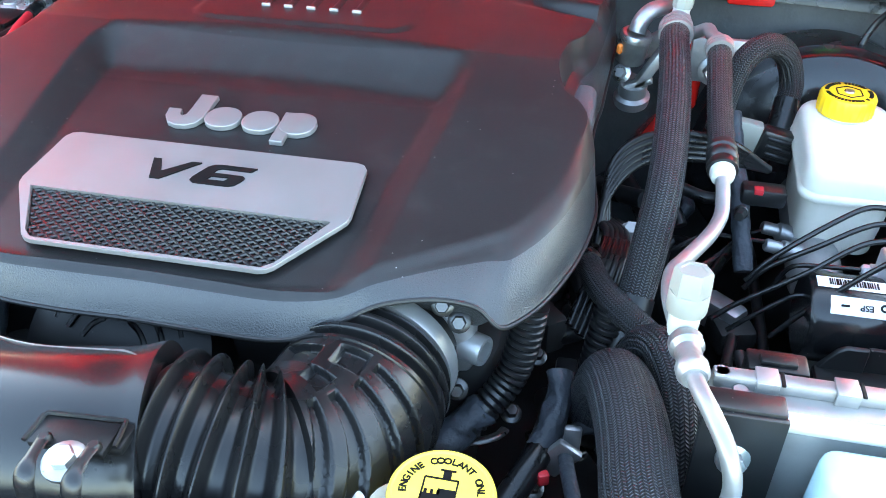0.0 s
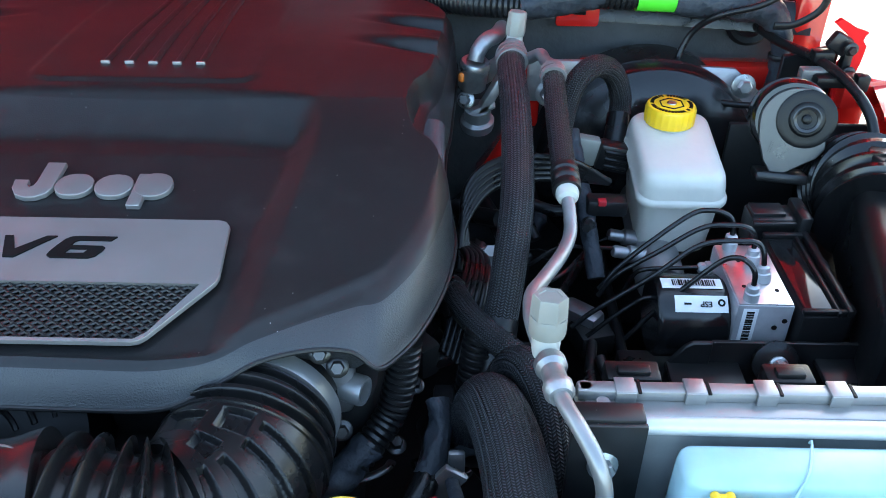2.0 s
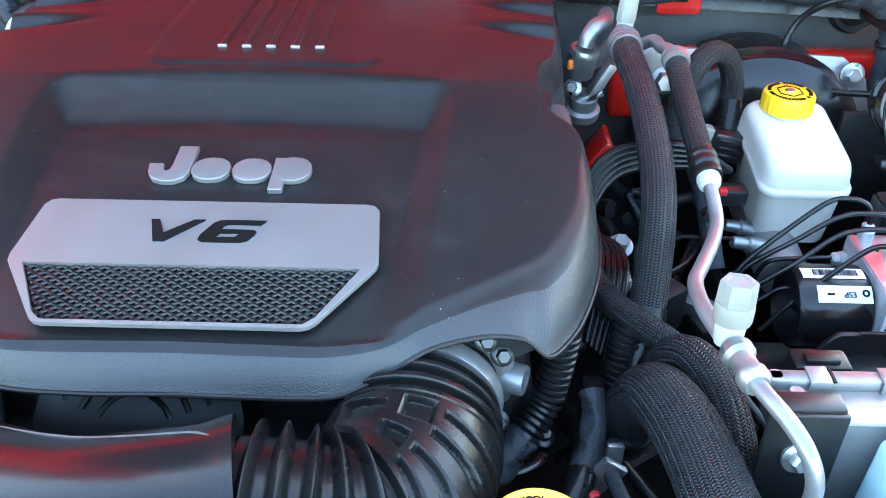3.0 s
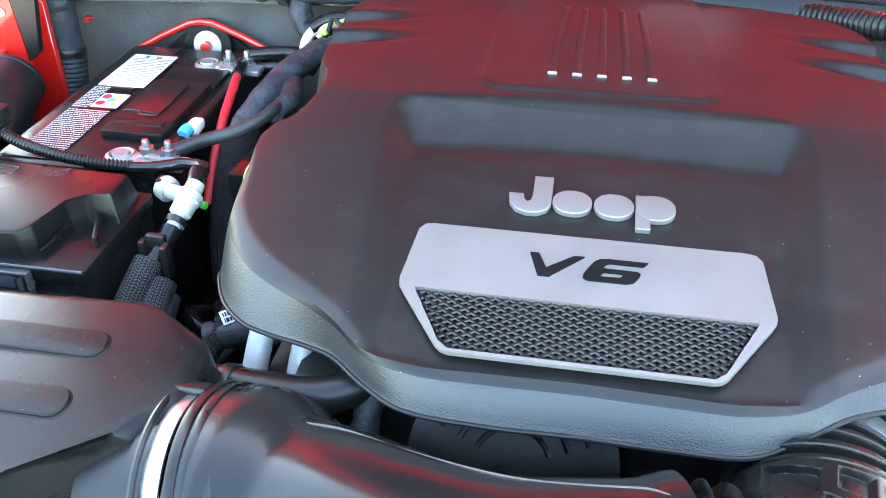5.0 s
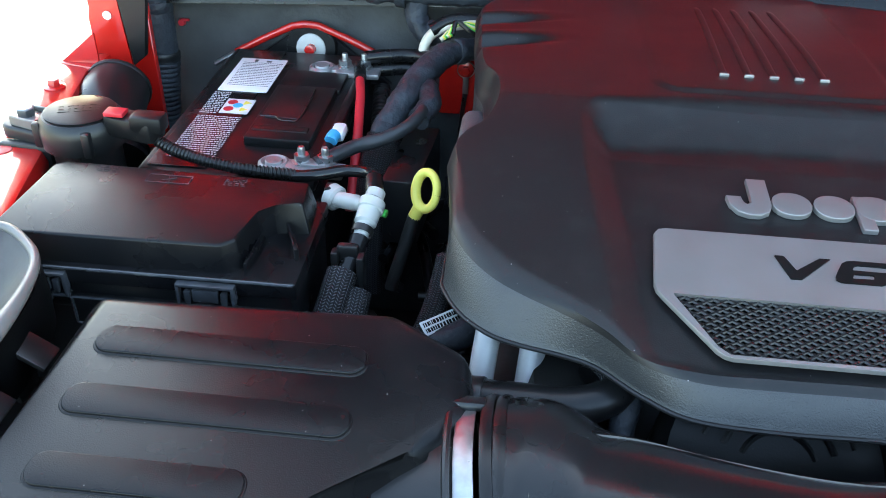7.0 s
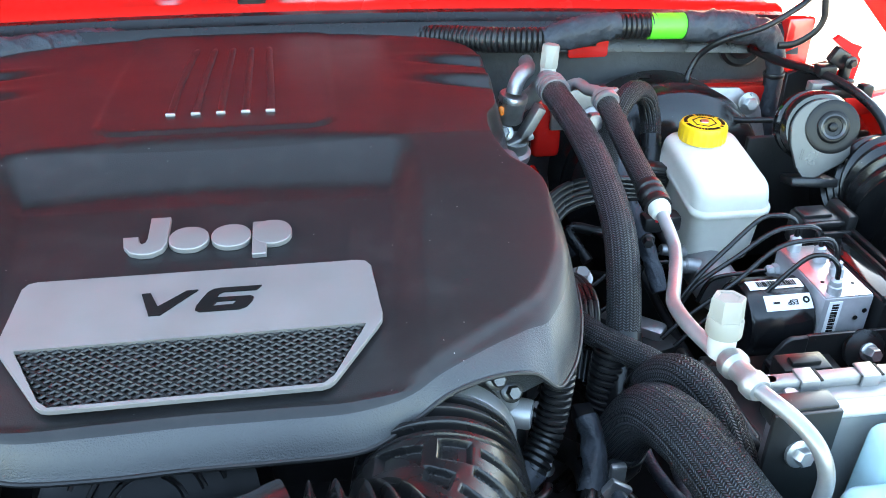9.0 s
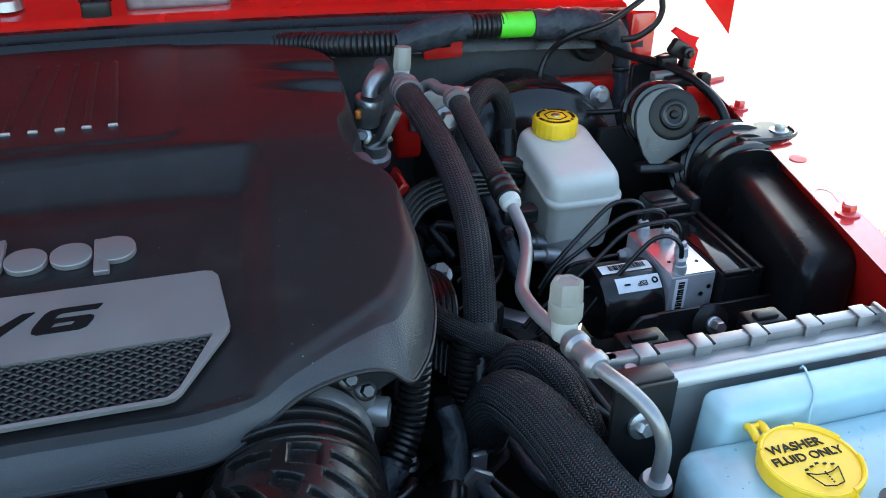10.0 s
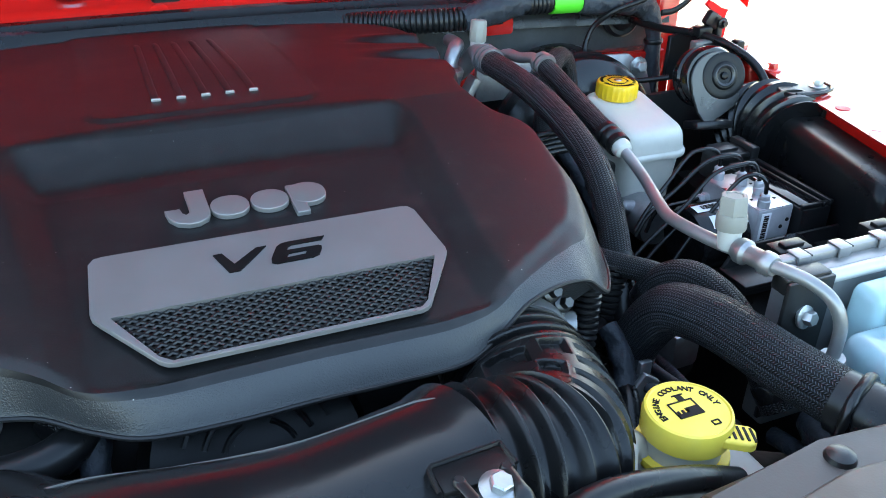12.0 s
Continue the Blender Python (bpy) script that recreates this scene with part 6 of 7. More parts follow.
def snorkel():
    """The weathered inlet: a curved trumpet with a rolled lip."""
    e = thing("inlet_snorkel", (-0.57, -0.07, 0.9), "weathered grey plastic air inlet with rolled edge", "air inlet")
    rim = [(-0.617, 0.020, 0.982), (-0.612, 0.031, 0.985), (-0.590, 0.034, 0.986), (-0.566, 0.019, 0.985), (-0.547, -0.004, 0.985), (-0.537, -0.041, 0.985), (-0.534, -0.088, 0.985), (-0.542, -0.119, 0.983), (-0.562, -0.150, 0.978)]
    base = [(-0.626, 0.015, 0.977), (-0.624, 0.001, 0.974), (-0.617, -0.013, 0.968), (-0.613, -0.021, 0.960), (-0.607, -0.030, 0.950), (-0.603, -0.032, 0.942), (-0.593, -0.036, 0.938), (-0.574, -0.086, 0.955), (-0.585, -0.135, 0.955)]
    a, b = spline(rim, 8), spline(base, 8)
    bm = bmesh.new()
    cols = []
    for p, q in zip(a, b):
        col = []
        for k in range(9):
            f = k / 8
            m = p.lerp(q, f)
            out = math.sin(f * math.pi)
            m += Vector((0.0, -0.004 * out, -0.004 * out))
            col.append(bm.verts.new(m))
        cols.append(col)
    for c1, c2 in zip(cols, cols[1:]):
        for k in range(8):
            bm.faces.new((c1[k], c1[k + 1], c2[k + 1], c2[k]))
    bmesh.ops.solidify(bm, geom=bm.faces[:], thickness=0.003)
    part("trumpet", bm, GREY, e)
    part("rolled_lip", tube(rim, lambda s_, d_: 0.0036 + 0.0030 * sstep(0.35, 0.8, s_), 14, 0.004), GREY, e)
    skirt = bmesh.new()
    rows_ = [[skirt.verts.new(p + Vector((0.003, 0.0, -0.006))), skirt.verts.new(p + Vector((0.002, 0.004, -0.032))), skirt.verts.new(p + Vector((-0.004, 0.010, -0.062)))] for p in a[24:]]
    for r1, r2 in zip(rows_, rows_[1:]):
        for k in range(2):
            skirt.faces.new((r1[k], r2[k], r2[k + 1], r1[k + 1]))
    bmesh.ops.solidify(skirt, geom=skirt.faces[:], thickness=0.003)
    part("outer_wall", skirt, MATTBLACK, e, "dark outer wall of the inlet")
    part("lower_lip", tube([(-0.556, -0.142, 0.974), (-0.568, -0.160, 0.968), (-0.585, -0.178, 0.955)], 0.0085, 12, 0.004), GREY, e)


snorkel()
solo("headlamp_hose", tube([(-0.66, -0.08, 0.9), (-0.62, -0.075, 0.925), (-0.59, -0.085, 0.925), (-0.56, -0.12, 0.9)], 0.013, 18, 0.005), GLOSS, "short glossy black hose by the fender", "hose")

# ---- fuse box ----


def fuse_box():
    e = thing("fuse_box", (-0.49, 0.09, 0.83), "black power distribution box with moulded lid", "fuse box")
    outline = [(-0.612, 0.034), (-0.426, 0.037), (-0.416, 0.046), (-0.412, 0.084), (-0.402, 0.096), (-0.377, 0.098), (-0.381, 0.143), (-0.600, 0.150), (-0.612, 0.140)]
    top = [(-0.606, 0.0352), (-0.429, 0.0384), (-0.420, 0.0475), (-0.417, 0.089), (-0.405, 0.101), (-0.383, 0.103), (-0.386, 0.138), (-0.596, 0.144), (-0.604, 0.136)]
    lid = part("lid", merge(prism(outline, 0.957, 0.982, 0.0022, 3, None, top), prism([(-0.62, 0.028), (-0.372, 0.030), (-0.374, 0.15), (-0.615, 0.155)], 0.944, 0.9575, 0.002)), BOXTOP, e)
    part("corner_gusset", prism([(-0.414, 0.040), (-0.411, 0.040), (-0.408, 0.08), (-0.412, 0.08)], 0.955, 0.966, 0.001), BOXTOP, lid)
    part("corner_gusset", prism([(-0.396, 0.097), (-0.380, 0.060), (-0.377, 0.062), (-0.392, 0.098)], 0.955, 0.968, 0.001), BOXTOP, lid)
    marks = [box((-0.50, 0.132 - i * 0.012, 0.9824), (0.036, 0.0006, 0.0006), 0) for i in range(2)] + [box((-0.518 + i * 0.036, 0.126, 0.9824), (0.0006, 0.012, 0.0006), 0) for i in range(2)]
    marks += [box((-0.50, 0.126, 0.9824), (0.012, 0.0006, 0.0006), 0, 1, Matrix.Rotation(radians(25), 4, "Z")), bars(Matrix.Translation((-0.555, 0.135, 0.9824)), 0.018, 0.01, 4, 3, 0.0006, 3, 0.2), bars(Matrix.Translation((-0.445, 0.128, 0.9824)), 0.018, 0.012, 4, 8, 0.0006, 4, 0.2)]
    for mk in (merge(*marks[:5]), marks[5], marks[6]):
        part("moulded_mark", mk, LIT_PLASTIC, lid, "fine moulded symbol")
    part("base", merge(box((-0.495, 0.092, 0.89), (0.236, 0.115, 0.115), 0.004), box((-0.495, 0.034, 0.925), (0.225, 0.012, 0.010), 0.002)), BLACK, e)
    # thin pale beads stand in for the bright edge lines on the box front
    part("lid_lip", tube([(-0.618, 0.0285, 0.9565), (-0.50, 0.0292, 0.9565), (-0.374, 0.0300, 0.9565)], 0.0014, 8, 0.006), LIT_PLASTIC, lid)
    for x0, x1 in ((-0.545, -0.466), (-0.412, -0.384)):
        ring = [(x0, 0.0232, 0.934), (x1, 0.0232, 0.934), (x1, 0.0232, 0.909), (x0, 0.0232, 0.909), (x0, 0.0232, 0.934)]
        part("face_frame", tube(ring, 0.0012, 6, 0.006, curve=False), LIT_PLASTIC, e)
    for x in (-0.570, -0.440):
        latch = part("latch", merge(box((x - 0.021, 0.0275, 0.943), (0.003, 0.008, 0.020), 0.001), box((x + 0.021, 0.0275, 0.943), (0.003, 0.008, 0.020), 0.001), box((x, 0.0275, 0.9525), (0.045, 0.008, 0.003), 0.001), box((x, 0.0275, 0.9335), (0.045, 0.008, 0.003), 0.001)), LIT_PLASTIC, e)
        part("latch_tongue", merge(box((x, 0.0265, 0.944), (0.020, 0.006, 0.011), 0.001), box((x - 0.014, 0.0265, 0.942), (0.005, 0.006, 0.012), 0.001), box((x + 0.014, 0.0265, 0.942), (0.005, 0.006, 0.012), 0.001), box((x, 0.0235, 0.9305), (0.020, 0.006, 0.0022), 0.0006)), LIT_PLASTIC, latch)
    for x in (-0.505, -0.398):
        part("face_panel", box((x, 0.0265, 0.921), (0.026 if x > -0.5 else 0.078, 0.006, 0.026), 0.0015), MATTBLACK, e)
    for k in range(14):
        part("vent_tooth", box((-0.6195, 0.042 + k * 0.0072, 0.9585), (0.007, 0.0028, 0.005), 0.0006, 1), BLACK, lid)
    part("red_cover", box((-0.382, 0.022, 0.91), (0.006, 0.004, 0.05), 0.001), WIRE_RED, e, "red plastic strip")


fuse_box()

# ---- battery ----


def battery():
    e = thing("battery", (-0.48, 0.35, 0.755), "black car battery with white and printed labels", "battery")
    case = part("case", box((-0.482, 0.352, 0.846), (0.165, 0.302, 0.182), 0.006), GLOSS, e)
    lid = part("lid", box((-0.482, 0.352, 0.9405), (0.168, 0.305, 0.012), 0.004), MATTBLACK, e)
    part("vent_cover", box((-0.449, 0.322, 0.9505), (0.066, 0.128, 0.012), 0.003), MATTBLACK, lid)
    part("label_field", box((-0.530, 0.352, 0.947), (0.056, 0.29, 0.003), 0.001), GLOSS, lid)
    part("handle_recess", prism(rrect(-0.456, 0.338, 0.040, 0.072, 0.006), 0.956, 0.9576, 0.0006), BLACK, case)
    part("recess_edge", tube([(-0.477, 0.302, 0.9582), (-0.462, 0.303, 0.9582), (-0.456, 0.296, 0.9582), (-0.446, 0.295, 0.9582), (-0.437, 0.302, 0.9582), (-0.4365, 0.372, 0.9582)], 0.0008, 6, 0.003), GLOSS, case)
    part("rear_ledge", box((-0.449, 0.413, 0.9485), (0.070, 0.050, 0.006), 0.002), MATTBLACK, lid)
    part("side_rail", box((-0.4015, 0.345, 0.9455), (0.010, 0.25, 0.010), 0.003), MATTBLACK, lid)
    part("lid_step", box((-0.450, 0.279, 0.9545), (0.056, 0.012, 0.007), 0.002), MATTBLACK, case)
    part("white_label", box((-0.519, 0.421, 0.9492), (0.054, 0.092, 0.001), 0.0003), PAPER, e, "white specification label")
    part("label_print", merge(bars(Matrix.Translation((-0.517, 0.422, 0.9499)), 0.046, 0.068, 26, 2, 0.0003, 15, 0.22), box((-0.527, 0.460, 0.9499), (0.004, 0.006, 0.0003), 0), box((-0.512, 0.459, 0.9499), (0.006, 0.004, 0.0003), 0)), BLACK, e)
    part("print", bars(Matrix.Translation((-0.523, 0.268, 0.9489)), 0.046, 0.092, 20, 6, 0.0003, 22, 0.32), PAPER, e, "white printed safety text")
    part("print", bars(Matrix.Translation((-0.538, 0.345, 0.9489)), 0.018, 0.054, 7, 16, 0.0003, 13, 0.32), PAPER, e, "white printed safety text")
    part("icon_panel", box((-0.512, 0.338, 0.9491), (0.030, 0.034, 0.0008), 0.0002), PAPER, e, "white panel of warning signs")
    icons = [(-0.5195, 0.346, WIRE_RED), (-0.5045, 0.346, YELW), (-0.512, 0.339, BLUE), (-0.5195, 0.330, WIRE_RED), (-0.5045, 0.330, YELW)]
    for x, y, m_ in icons:
        part("warning_sign", lathe([(0, 0), (0.0052, 0), (0.0052, 0.0005), (0, 0.0005)], Matrix.Translation((x, y, 0.9495)), 3 if m_ == YELW else 16), m_, e)


battery()


def terminal(x, y, z, tag, red):
    e = thing("battery_terminal", (x, y, z - 0.01), tag, "terminal", group="battery terminals")
    part("clamp", merge(lathe([(0.0095, 0), (0.0150, 0), (0.0160, 0.004), (0.0150, 0.010), (0.0120, 0.012), (0.0095, 0.0105)], Matrix.Translation((x - 0.026, y, z - 0.006)), 28), box((x - 0.004, y, z), (0.034, 0.018, 0.010), 0.003)), LEAD, e, "lead clamp")
    part("post", lathe([(0, 0), (0.009, 0), (0.0086, 0.0105), (0.0076, 0.0118), (0, 0.0112)], Matrix.Translation((x - 0.026, y, z - 0.005)), 24), LEAD, e)
    for dx, dy in ((0.0, 0.003), (0.022, 0.004)):
        part("stud", merge(lathe([(0, 0), (0.010, 0), (0.010, 0.003), (0.0075, 0.004), (0.0075, 0.010), (0, 0.010)], Matrix.Translation((x + dx, y + dy, z + 0.003)), 6), lathe([(0, 0), (0.0036, 0), (0.0036, 0.016), (0.0028, 0.018), (0, 0.018)], Matrix.Translation((x + dx, y + dy, z + 0.003)), 14)), ZINC, e, "zinc nut and stud")
    part("link", box((x + 0.016, y - 0.004, z + 0.001), (0.05, 0.022, 0.007), 0.002), LEAD, e)
    return e


terminal(-0.421, 0.450, 0.948, "grey lead battery terminal with twin studs", True)
terminal(-0.416, 0.224, 0.946, "grey lead battery terminal with bolted cables", False)
solo("battery_cable", tube([(-0.402, 0.440, 0.956), (-0.396, 0.41, 0.955), (-0.389, 0.375, 0.952), (-0.383, 0.33, 0.940), (-0.380, 0.29, 0.915), (-0.38, 0.26, 0.88)], 0.0050, 16, 0.005), WIRE_RED, "thick red battery cable", "cable")
solo("cable_boot", tube([(-0.404, 0.450, 0.956), (-0.400, 0.432, 0.957), (-0.396, 0.412, 0.956)], 0.0068, 16, 0.004), RUBBER, "black boot on the red cable", "cable")
e = thing("battery_lead", (-0.37, 0.26, 0.92), "grey battery lead curving to the taped harness", "cable")
part("lead", tube([(-0.402, 0.224, 0.951), (-0.390, 0.234, 0.954), (-0.370, 0.256, 0.956), (-0.345, 0.268, 0.960), (-0.325, 0.285, 0.966), (-0.315, 0.31, 0.97), (-0.318, 0.335, 0.965)], lambda s, d: 0.0072 - 0.0012 * s, 18, 0.004), mat("grey rubber", (0.028, 0.030, 0.033), 0.4, var=0.2), e)
part("lug", box((-0.404, 0.224, 0.951), (0.024, 0.014, 0.006), 0.002), LEAD, e)
solo("drain_hose", tube([(-0.470, 0.205, 0.952), (-0.44, 0.195, 0.953), (-0.40, 0.196, 0.955), (-0.372, 0.205, 0.957), (-0.350, 0.200, 0.960), (-0.340, 0.185, 0.965), (-0.337, 0.165, 0.967)], 0.0055, 14, 0.004), GLOSS, "thin glossy black vapour hose", "hose")
solo("cable_tag", merge(box((-0.394, 0.288, 0.953), (0.014, 0.024, 0.012), 0.004)), PAPER, "white cable end fitting", "fitting")
solo("cable_tag", tube([(-0.398, 0.268, 0.953), (-0.397, 0.272, 0.955), (-0.396, 0.277, 0.955)], 0.0066, 14, 0.004), BLUE, "blue cable sleeve by the battery", "fitting")


def hold_down():
    e = thing("battery_brace", (-0.49, 0.53, 0.90), "red-edged black brace with white washer on the firewall", "brace")
    arch = [(-0.60, 0.52, 0.918), (-0.572, 0.522, 0.934), (-0.536, 0.524, 0.953), (-0.500, 0.526, 0.970), (-0.485, 0.526, 0.973), (-0.468, 0.526, 0.972), (-0.43, 0.525, 0.957), (-0.38, 0.523, 0.934)]
    part("red_edge", tube(arch[1:], 0.0046, 10, 0.004, curve=False), RED, e, "red painted edge")
    part("foil_end", tube(arch[:2], 0.0045, 10, 0.005, flat=0.6), ALU, e, "bare metal end")
    part("plate", prism([(-0.585, 0.90), (-0.50, 0.962), (-0.478, 0.966), (-0.455, 0.960), (-0.38, 0.90)][::-1], -0.006, 0.0, 0.001, 1, Matrix.Translation((0, 0.53, 0)) @ Matrix.Rotation(radians(90), 4, "X") @ Matrix.Diagonal((1, 1, 1, 1))), BLACK, e)
    part("washer", lathe([(0, 0), (0.018, 0), (0.018, 0.003), (0.0165, 0.004), (0.006, 0.004), (0, 0.004)], aim((-0.478, 0.524, 0.944), (0, -1, 0.15)), 36), WHITE, e, "white plastic washer")
    part("stud", lathe([(0, 0), (0.007, 0), (0.006, 0.008), (0, 0.009)], aim((-0.478, 0.520, 0.944), (0, -1, 0.15)), 16), RED, e)
    part("rubber_pad", lathe([(0, 0), (0.032, 0), (0.03, 0.006), (0, 0.006)], aim((-0.478, 0.529, 0.944), (0, -1, 0.15)), 32), RUBBER, e)


hold_down()


def purge_pump():
    x, y, z = -0.613, 0.210, 0.995
    e = thing("vapour_pump", (x, y, 0.9), "round black vapour pump on a fender bracket", "pump")
    part("body", lathe([(0, -0.09), (0.030, -0.09), (0.030, -0.03), (0.037, -0.028), (0.038, -0.012), (0.036, -0.004), (0.033, 0.0), (0.029, 0.001), (0, 0.0015)], Matrix.Translation((x, y, z)), 44), BLACK, e)
    part("cover_disc", lathe([(0, 0), (0.031, 0), (0.0315, 0.002), (0.029, 0.003), (0, 0.0034)], Matrix.Translation((x, y, z)), 44), MATTBLACK, e)
    for k in range(4):
        a = radians(30 + 90 * k)
        part("side_clip", box((x + 0.038 * math.cos(a), y + 0.038 * math.sin(a), z - 0.016), (0.008, 0.008, 0.024), 0.002), BLACK, e)
    part("bracket_arm", merge(prism(rrect(x - 0.055, y + 0.018, 0.07, 0.036, 0.016, 6, -15), z - 0.035, z - 0.024, 0.003), box((x - 0.06, y + 0.0, z - 0.05), (0.05, 0.012, 0.03), 0.003)), BLACK, e)
    part("arm_rib", merge(box((x - 0.052, y + 0.033, z - 0.020), (0.055, 0.003, 0.01), 0.001, 1, Matrix.Rotation(radians(-12), 4, "Z")), box((x - 0.052, y + 0.004, z - 0.020), (0.055, 0.003, 0.01), 0.001, 1, Matrix.Rotation(radians(-18), 4, "Z"))), GREY, e, "pale edge ribs")
    part("bolt", hex_bolt((x - 0.068, y + 0.024, z - 0.022), (0, 0, 1), 0.0085, 0.009, 1.7), ZINC, e)
    part("plug", merge(box((x + 0.055, y - 0.012, z - 0.004), (0.05, 0.024, 0.020), 0.004, 2, Matrix.Rotation(radians(-15), 4, "Z")), box((x + 0.072, y - 0.018, z + 0.004), (0.03, 0.02, 0.016), 0.004)), MATTBLACK, e)
    part("plug_lock", box((x + 0.040, y - 0.012, z + 0.008), (0.018, 0.014, 0.004), 0.001), WIRE_RED, e, "red connector lock")
    part("print", bars(Matrix.Translation((x, y, z + 0.0036)) @ Matrix.Rotation(radians(20), 4, "Z"), 0.036, 0.018, 6, 12, 0.0003, 3, 0.15), BLACK, e)


purge_pump()
solo("sensor_cable", corrugated([(-0.545, 0.196, 0.985), (-0.52, 0.188, 0.975), (-0.48, 0.182, 0.968), (-0.445, 0.185, 0.962), (-0.415, 0.195, 0.955)], 0.0050, 0.0034), BLACK, "black ribbed cable sleeve from the pump plug", "conduit")
solo("blue_wire", tube([(-0.555, 0.198, 0.992), (-0.546, 0.199, 0.992), (-0.538, 0.196, 0.985)], 0.0028, 8, 0.003), BLUE, "short blue wire at the pump plug", "wire")


def quick_connector():
    e = thing("vapour_valve", (-0.34, 0.14, 0.93), "white plastic quick connector with black caps on a hose", "valve")
    part("cross_tube", lathe([(0, -0.03), (0.0072, -0.03), (0.0072, 0.0), (0.0060, 0.002), (0.0060, 0.03), (0, 0.03)], aim((-0.352, 0.160, 0.952), (0.70, -0.55, 0.25)), 24), WHITE, e)
    part("cap", lathe([(0, 0), (0.0095, 0), (0.0115, 0.002), (0.0115, 0.010), (0.0095, 0.011), (0, 0.011)], aim((-0.371, 0.176, 0.944), (-0.70, 0.45, 0.1)), 28), WHITE, e)
    part("cap_slot", box((-0.380, 0.180, 0.951), (0.007, 0.012, 0.010), 0.002), BLACK, e)
    part("body", lathe([(0, -0.026), (0.0062, -0.026), (0.0070, -0.014), (0.0095, -0.012), (0.0098, 0.0), (0.0112, 0.001), (0.0112, 0.009), (0.0098, 0.0105), (0.008, 0.011), (0.008, 0.02), (0, 0.02)], aim((-0.336, 0.136, 0.960), (0.12, 0.75, 0.35)), 28), WHITE, e)
    part("green_seal", lathe([(0, 0), (0.0035, 0), (0.0035, 0.004), (0, 0.004)], aim((-0.327, 0.146, 0.953), (0.8, -0.2, -0.1)), 14), GREENW, e)
    part("black_band", lathe([(0.0085, -0.003), (0.0092, -0.003), (0.0092, 0.003), (0.0085, 0.003)], aim((-0.339, 0.118, 0.951), (0.12, 0.75, 0.35)), 20), BLACK, e)


quick_connector()
solo("vapour_hose", tube([(-0.3385, 0.172, 0.970), (-0.336, 0.160, 0.968), (-0.334, 0.150, 0.965)], 0.0078, 14, 0.003), RUBBER, "short black hose on the white valve", "hose")
solo("vapour_hose", tube([(-0.340, 0.112, 0.949), (-0.344, 0.095, 0.938), (-0.352, 0.07, 0.92), (-0.356, 0.04, 0.895), (-0.357, 0.01, 0.86)], 0.0085, 16, 0.004), RUBBER, "black hose below the white valve", "hose")
solo("braided_hose", tube([(-0.349, 0.082, 0.934), (-0.353, 0.058, 0.920), (-0.357, 0.030, 0.90), (-0.358, 0.005, 0.87), (-0.358, -0.01, 0.83)], 0.0125, 20, 0.004), BRAID_LIGHT, "grey flecked braided hose by the fuse box", "hose")
solo("braided_hose", tube([(-0.336, 0.075, 0.920), (-0.337, 0.052, 0.908), (-0.338, 0.028, 0.89), (-0.338, 0.005, 0.86), (-0.338, -0.01, 0.82)], 0.0115, 20, 0.004), BRAID_LIGHT, "second grey flecked braided hose by the fuse box", "hose")
solo("hose_bracket", merge(box((-0.346, 0.094, 0.946), (0.018, 0.008, 0.016), 0.003), box((-0.334, 0.084, 0.936), (0.006, 0.012, 0.030), 0.002), box((-0.356, 0.090, 0.938), (0.006, 0.010, 0.024), 0.002)), BLACK, "small black hose bracket", "bracket")


def dipstick():
    e = thing("dipstick", (-0.296, 0.19, 0.90), "pale yellow ring handle of the oil dipstick", "dipstick")
    c = Vector((-0.2955, 0.193, 0.950))
    u, v = Vector((0.82, -0.5, 0.0)).normalized(), Vector((0.12, 0.35, 0.93)).normalized()
    ring = [c + u * (0.0115 * math.cos(a)) + v * (0.0165 * math.sin(a)) for a in [k * math.pi / 10 for k in range(21)]]
    part("ring", tube(ring, 0.0038, 12, 0.003, flat=1.25), YELLOW_PALE, e)
    part("stem", tube([c - v * 0.017 - u * 0.004, c - v * 0.027 - u * 0.008], 0.006, 14, 0.004), YELLOW_PALE, e)
    part("tube", tube([c - v * 0.027 - u * 0.008, c - v * 0.10 - u * 0.02], 0.006, 12, 0.01), DEEP, e)


dipstick()

# ---- taped harness, coloured wires ----
wrapped("taped_harness", [(-0.268, 0.475, 0.975), (-0.285, 0.455, 0.980), (-0.305, 0.432, 0.982), (-0.325, 0.39, 0.975), (-0.340, 0.345, 0.962), (-0.352, 0.315, 0.945), (-0.357, 0.29, 0.92)], lambda s, d: 0.0115 + 0.0025 * math.sin(s * 2.8), TAPE, "thick wiring harness wrapped in shiny black tape", "wiring", "trunk", [(0.22, 0.012, 0.0016, TAPE, "tape_band"), (0.86, 0.016, 0.0012, TAPE, "tape_band")], 24, 0.004, wobble=0.22)
solo("harness_sleeve", tube([(-0.353, 0.31, 0.94), (-0.358, 0.285, 0.91), (-0.36, 0.255, 0.86), (-0.36, 0.24, 0.8)], 0.0175, 22, 0.005), BRAID_FINE, "black woven sleeve below the taped harness", "wiring")
solo("taped_branch", tube([(-0.322, 0.385, 0.965), (-0.313, 0.36, 0.968), (-0.310, 0.335, 0.966), (-0.318, 0.31, 0.962)], 0.011, 14, 0.004, wobble=0.3), TAPE, "taped branch of the harness", "wiring")
solo("ribbed_sleeve", corrugated([(-0.378, 0.45, 0.93), (-0.374, 0.41, 0.91), (-0.372, 0.36, 0.87)], 0.009, 0.005), BLACK, "black ribbed sleeve behind the red cable", "conduit")
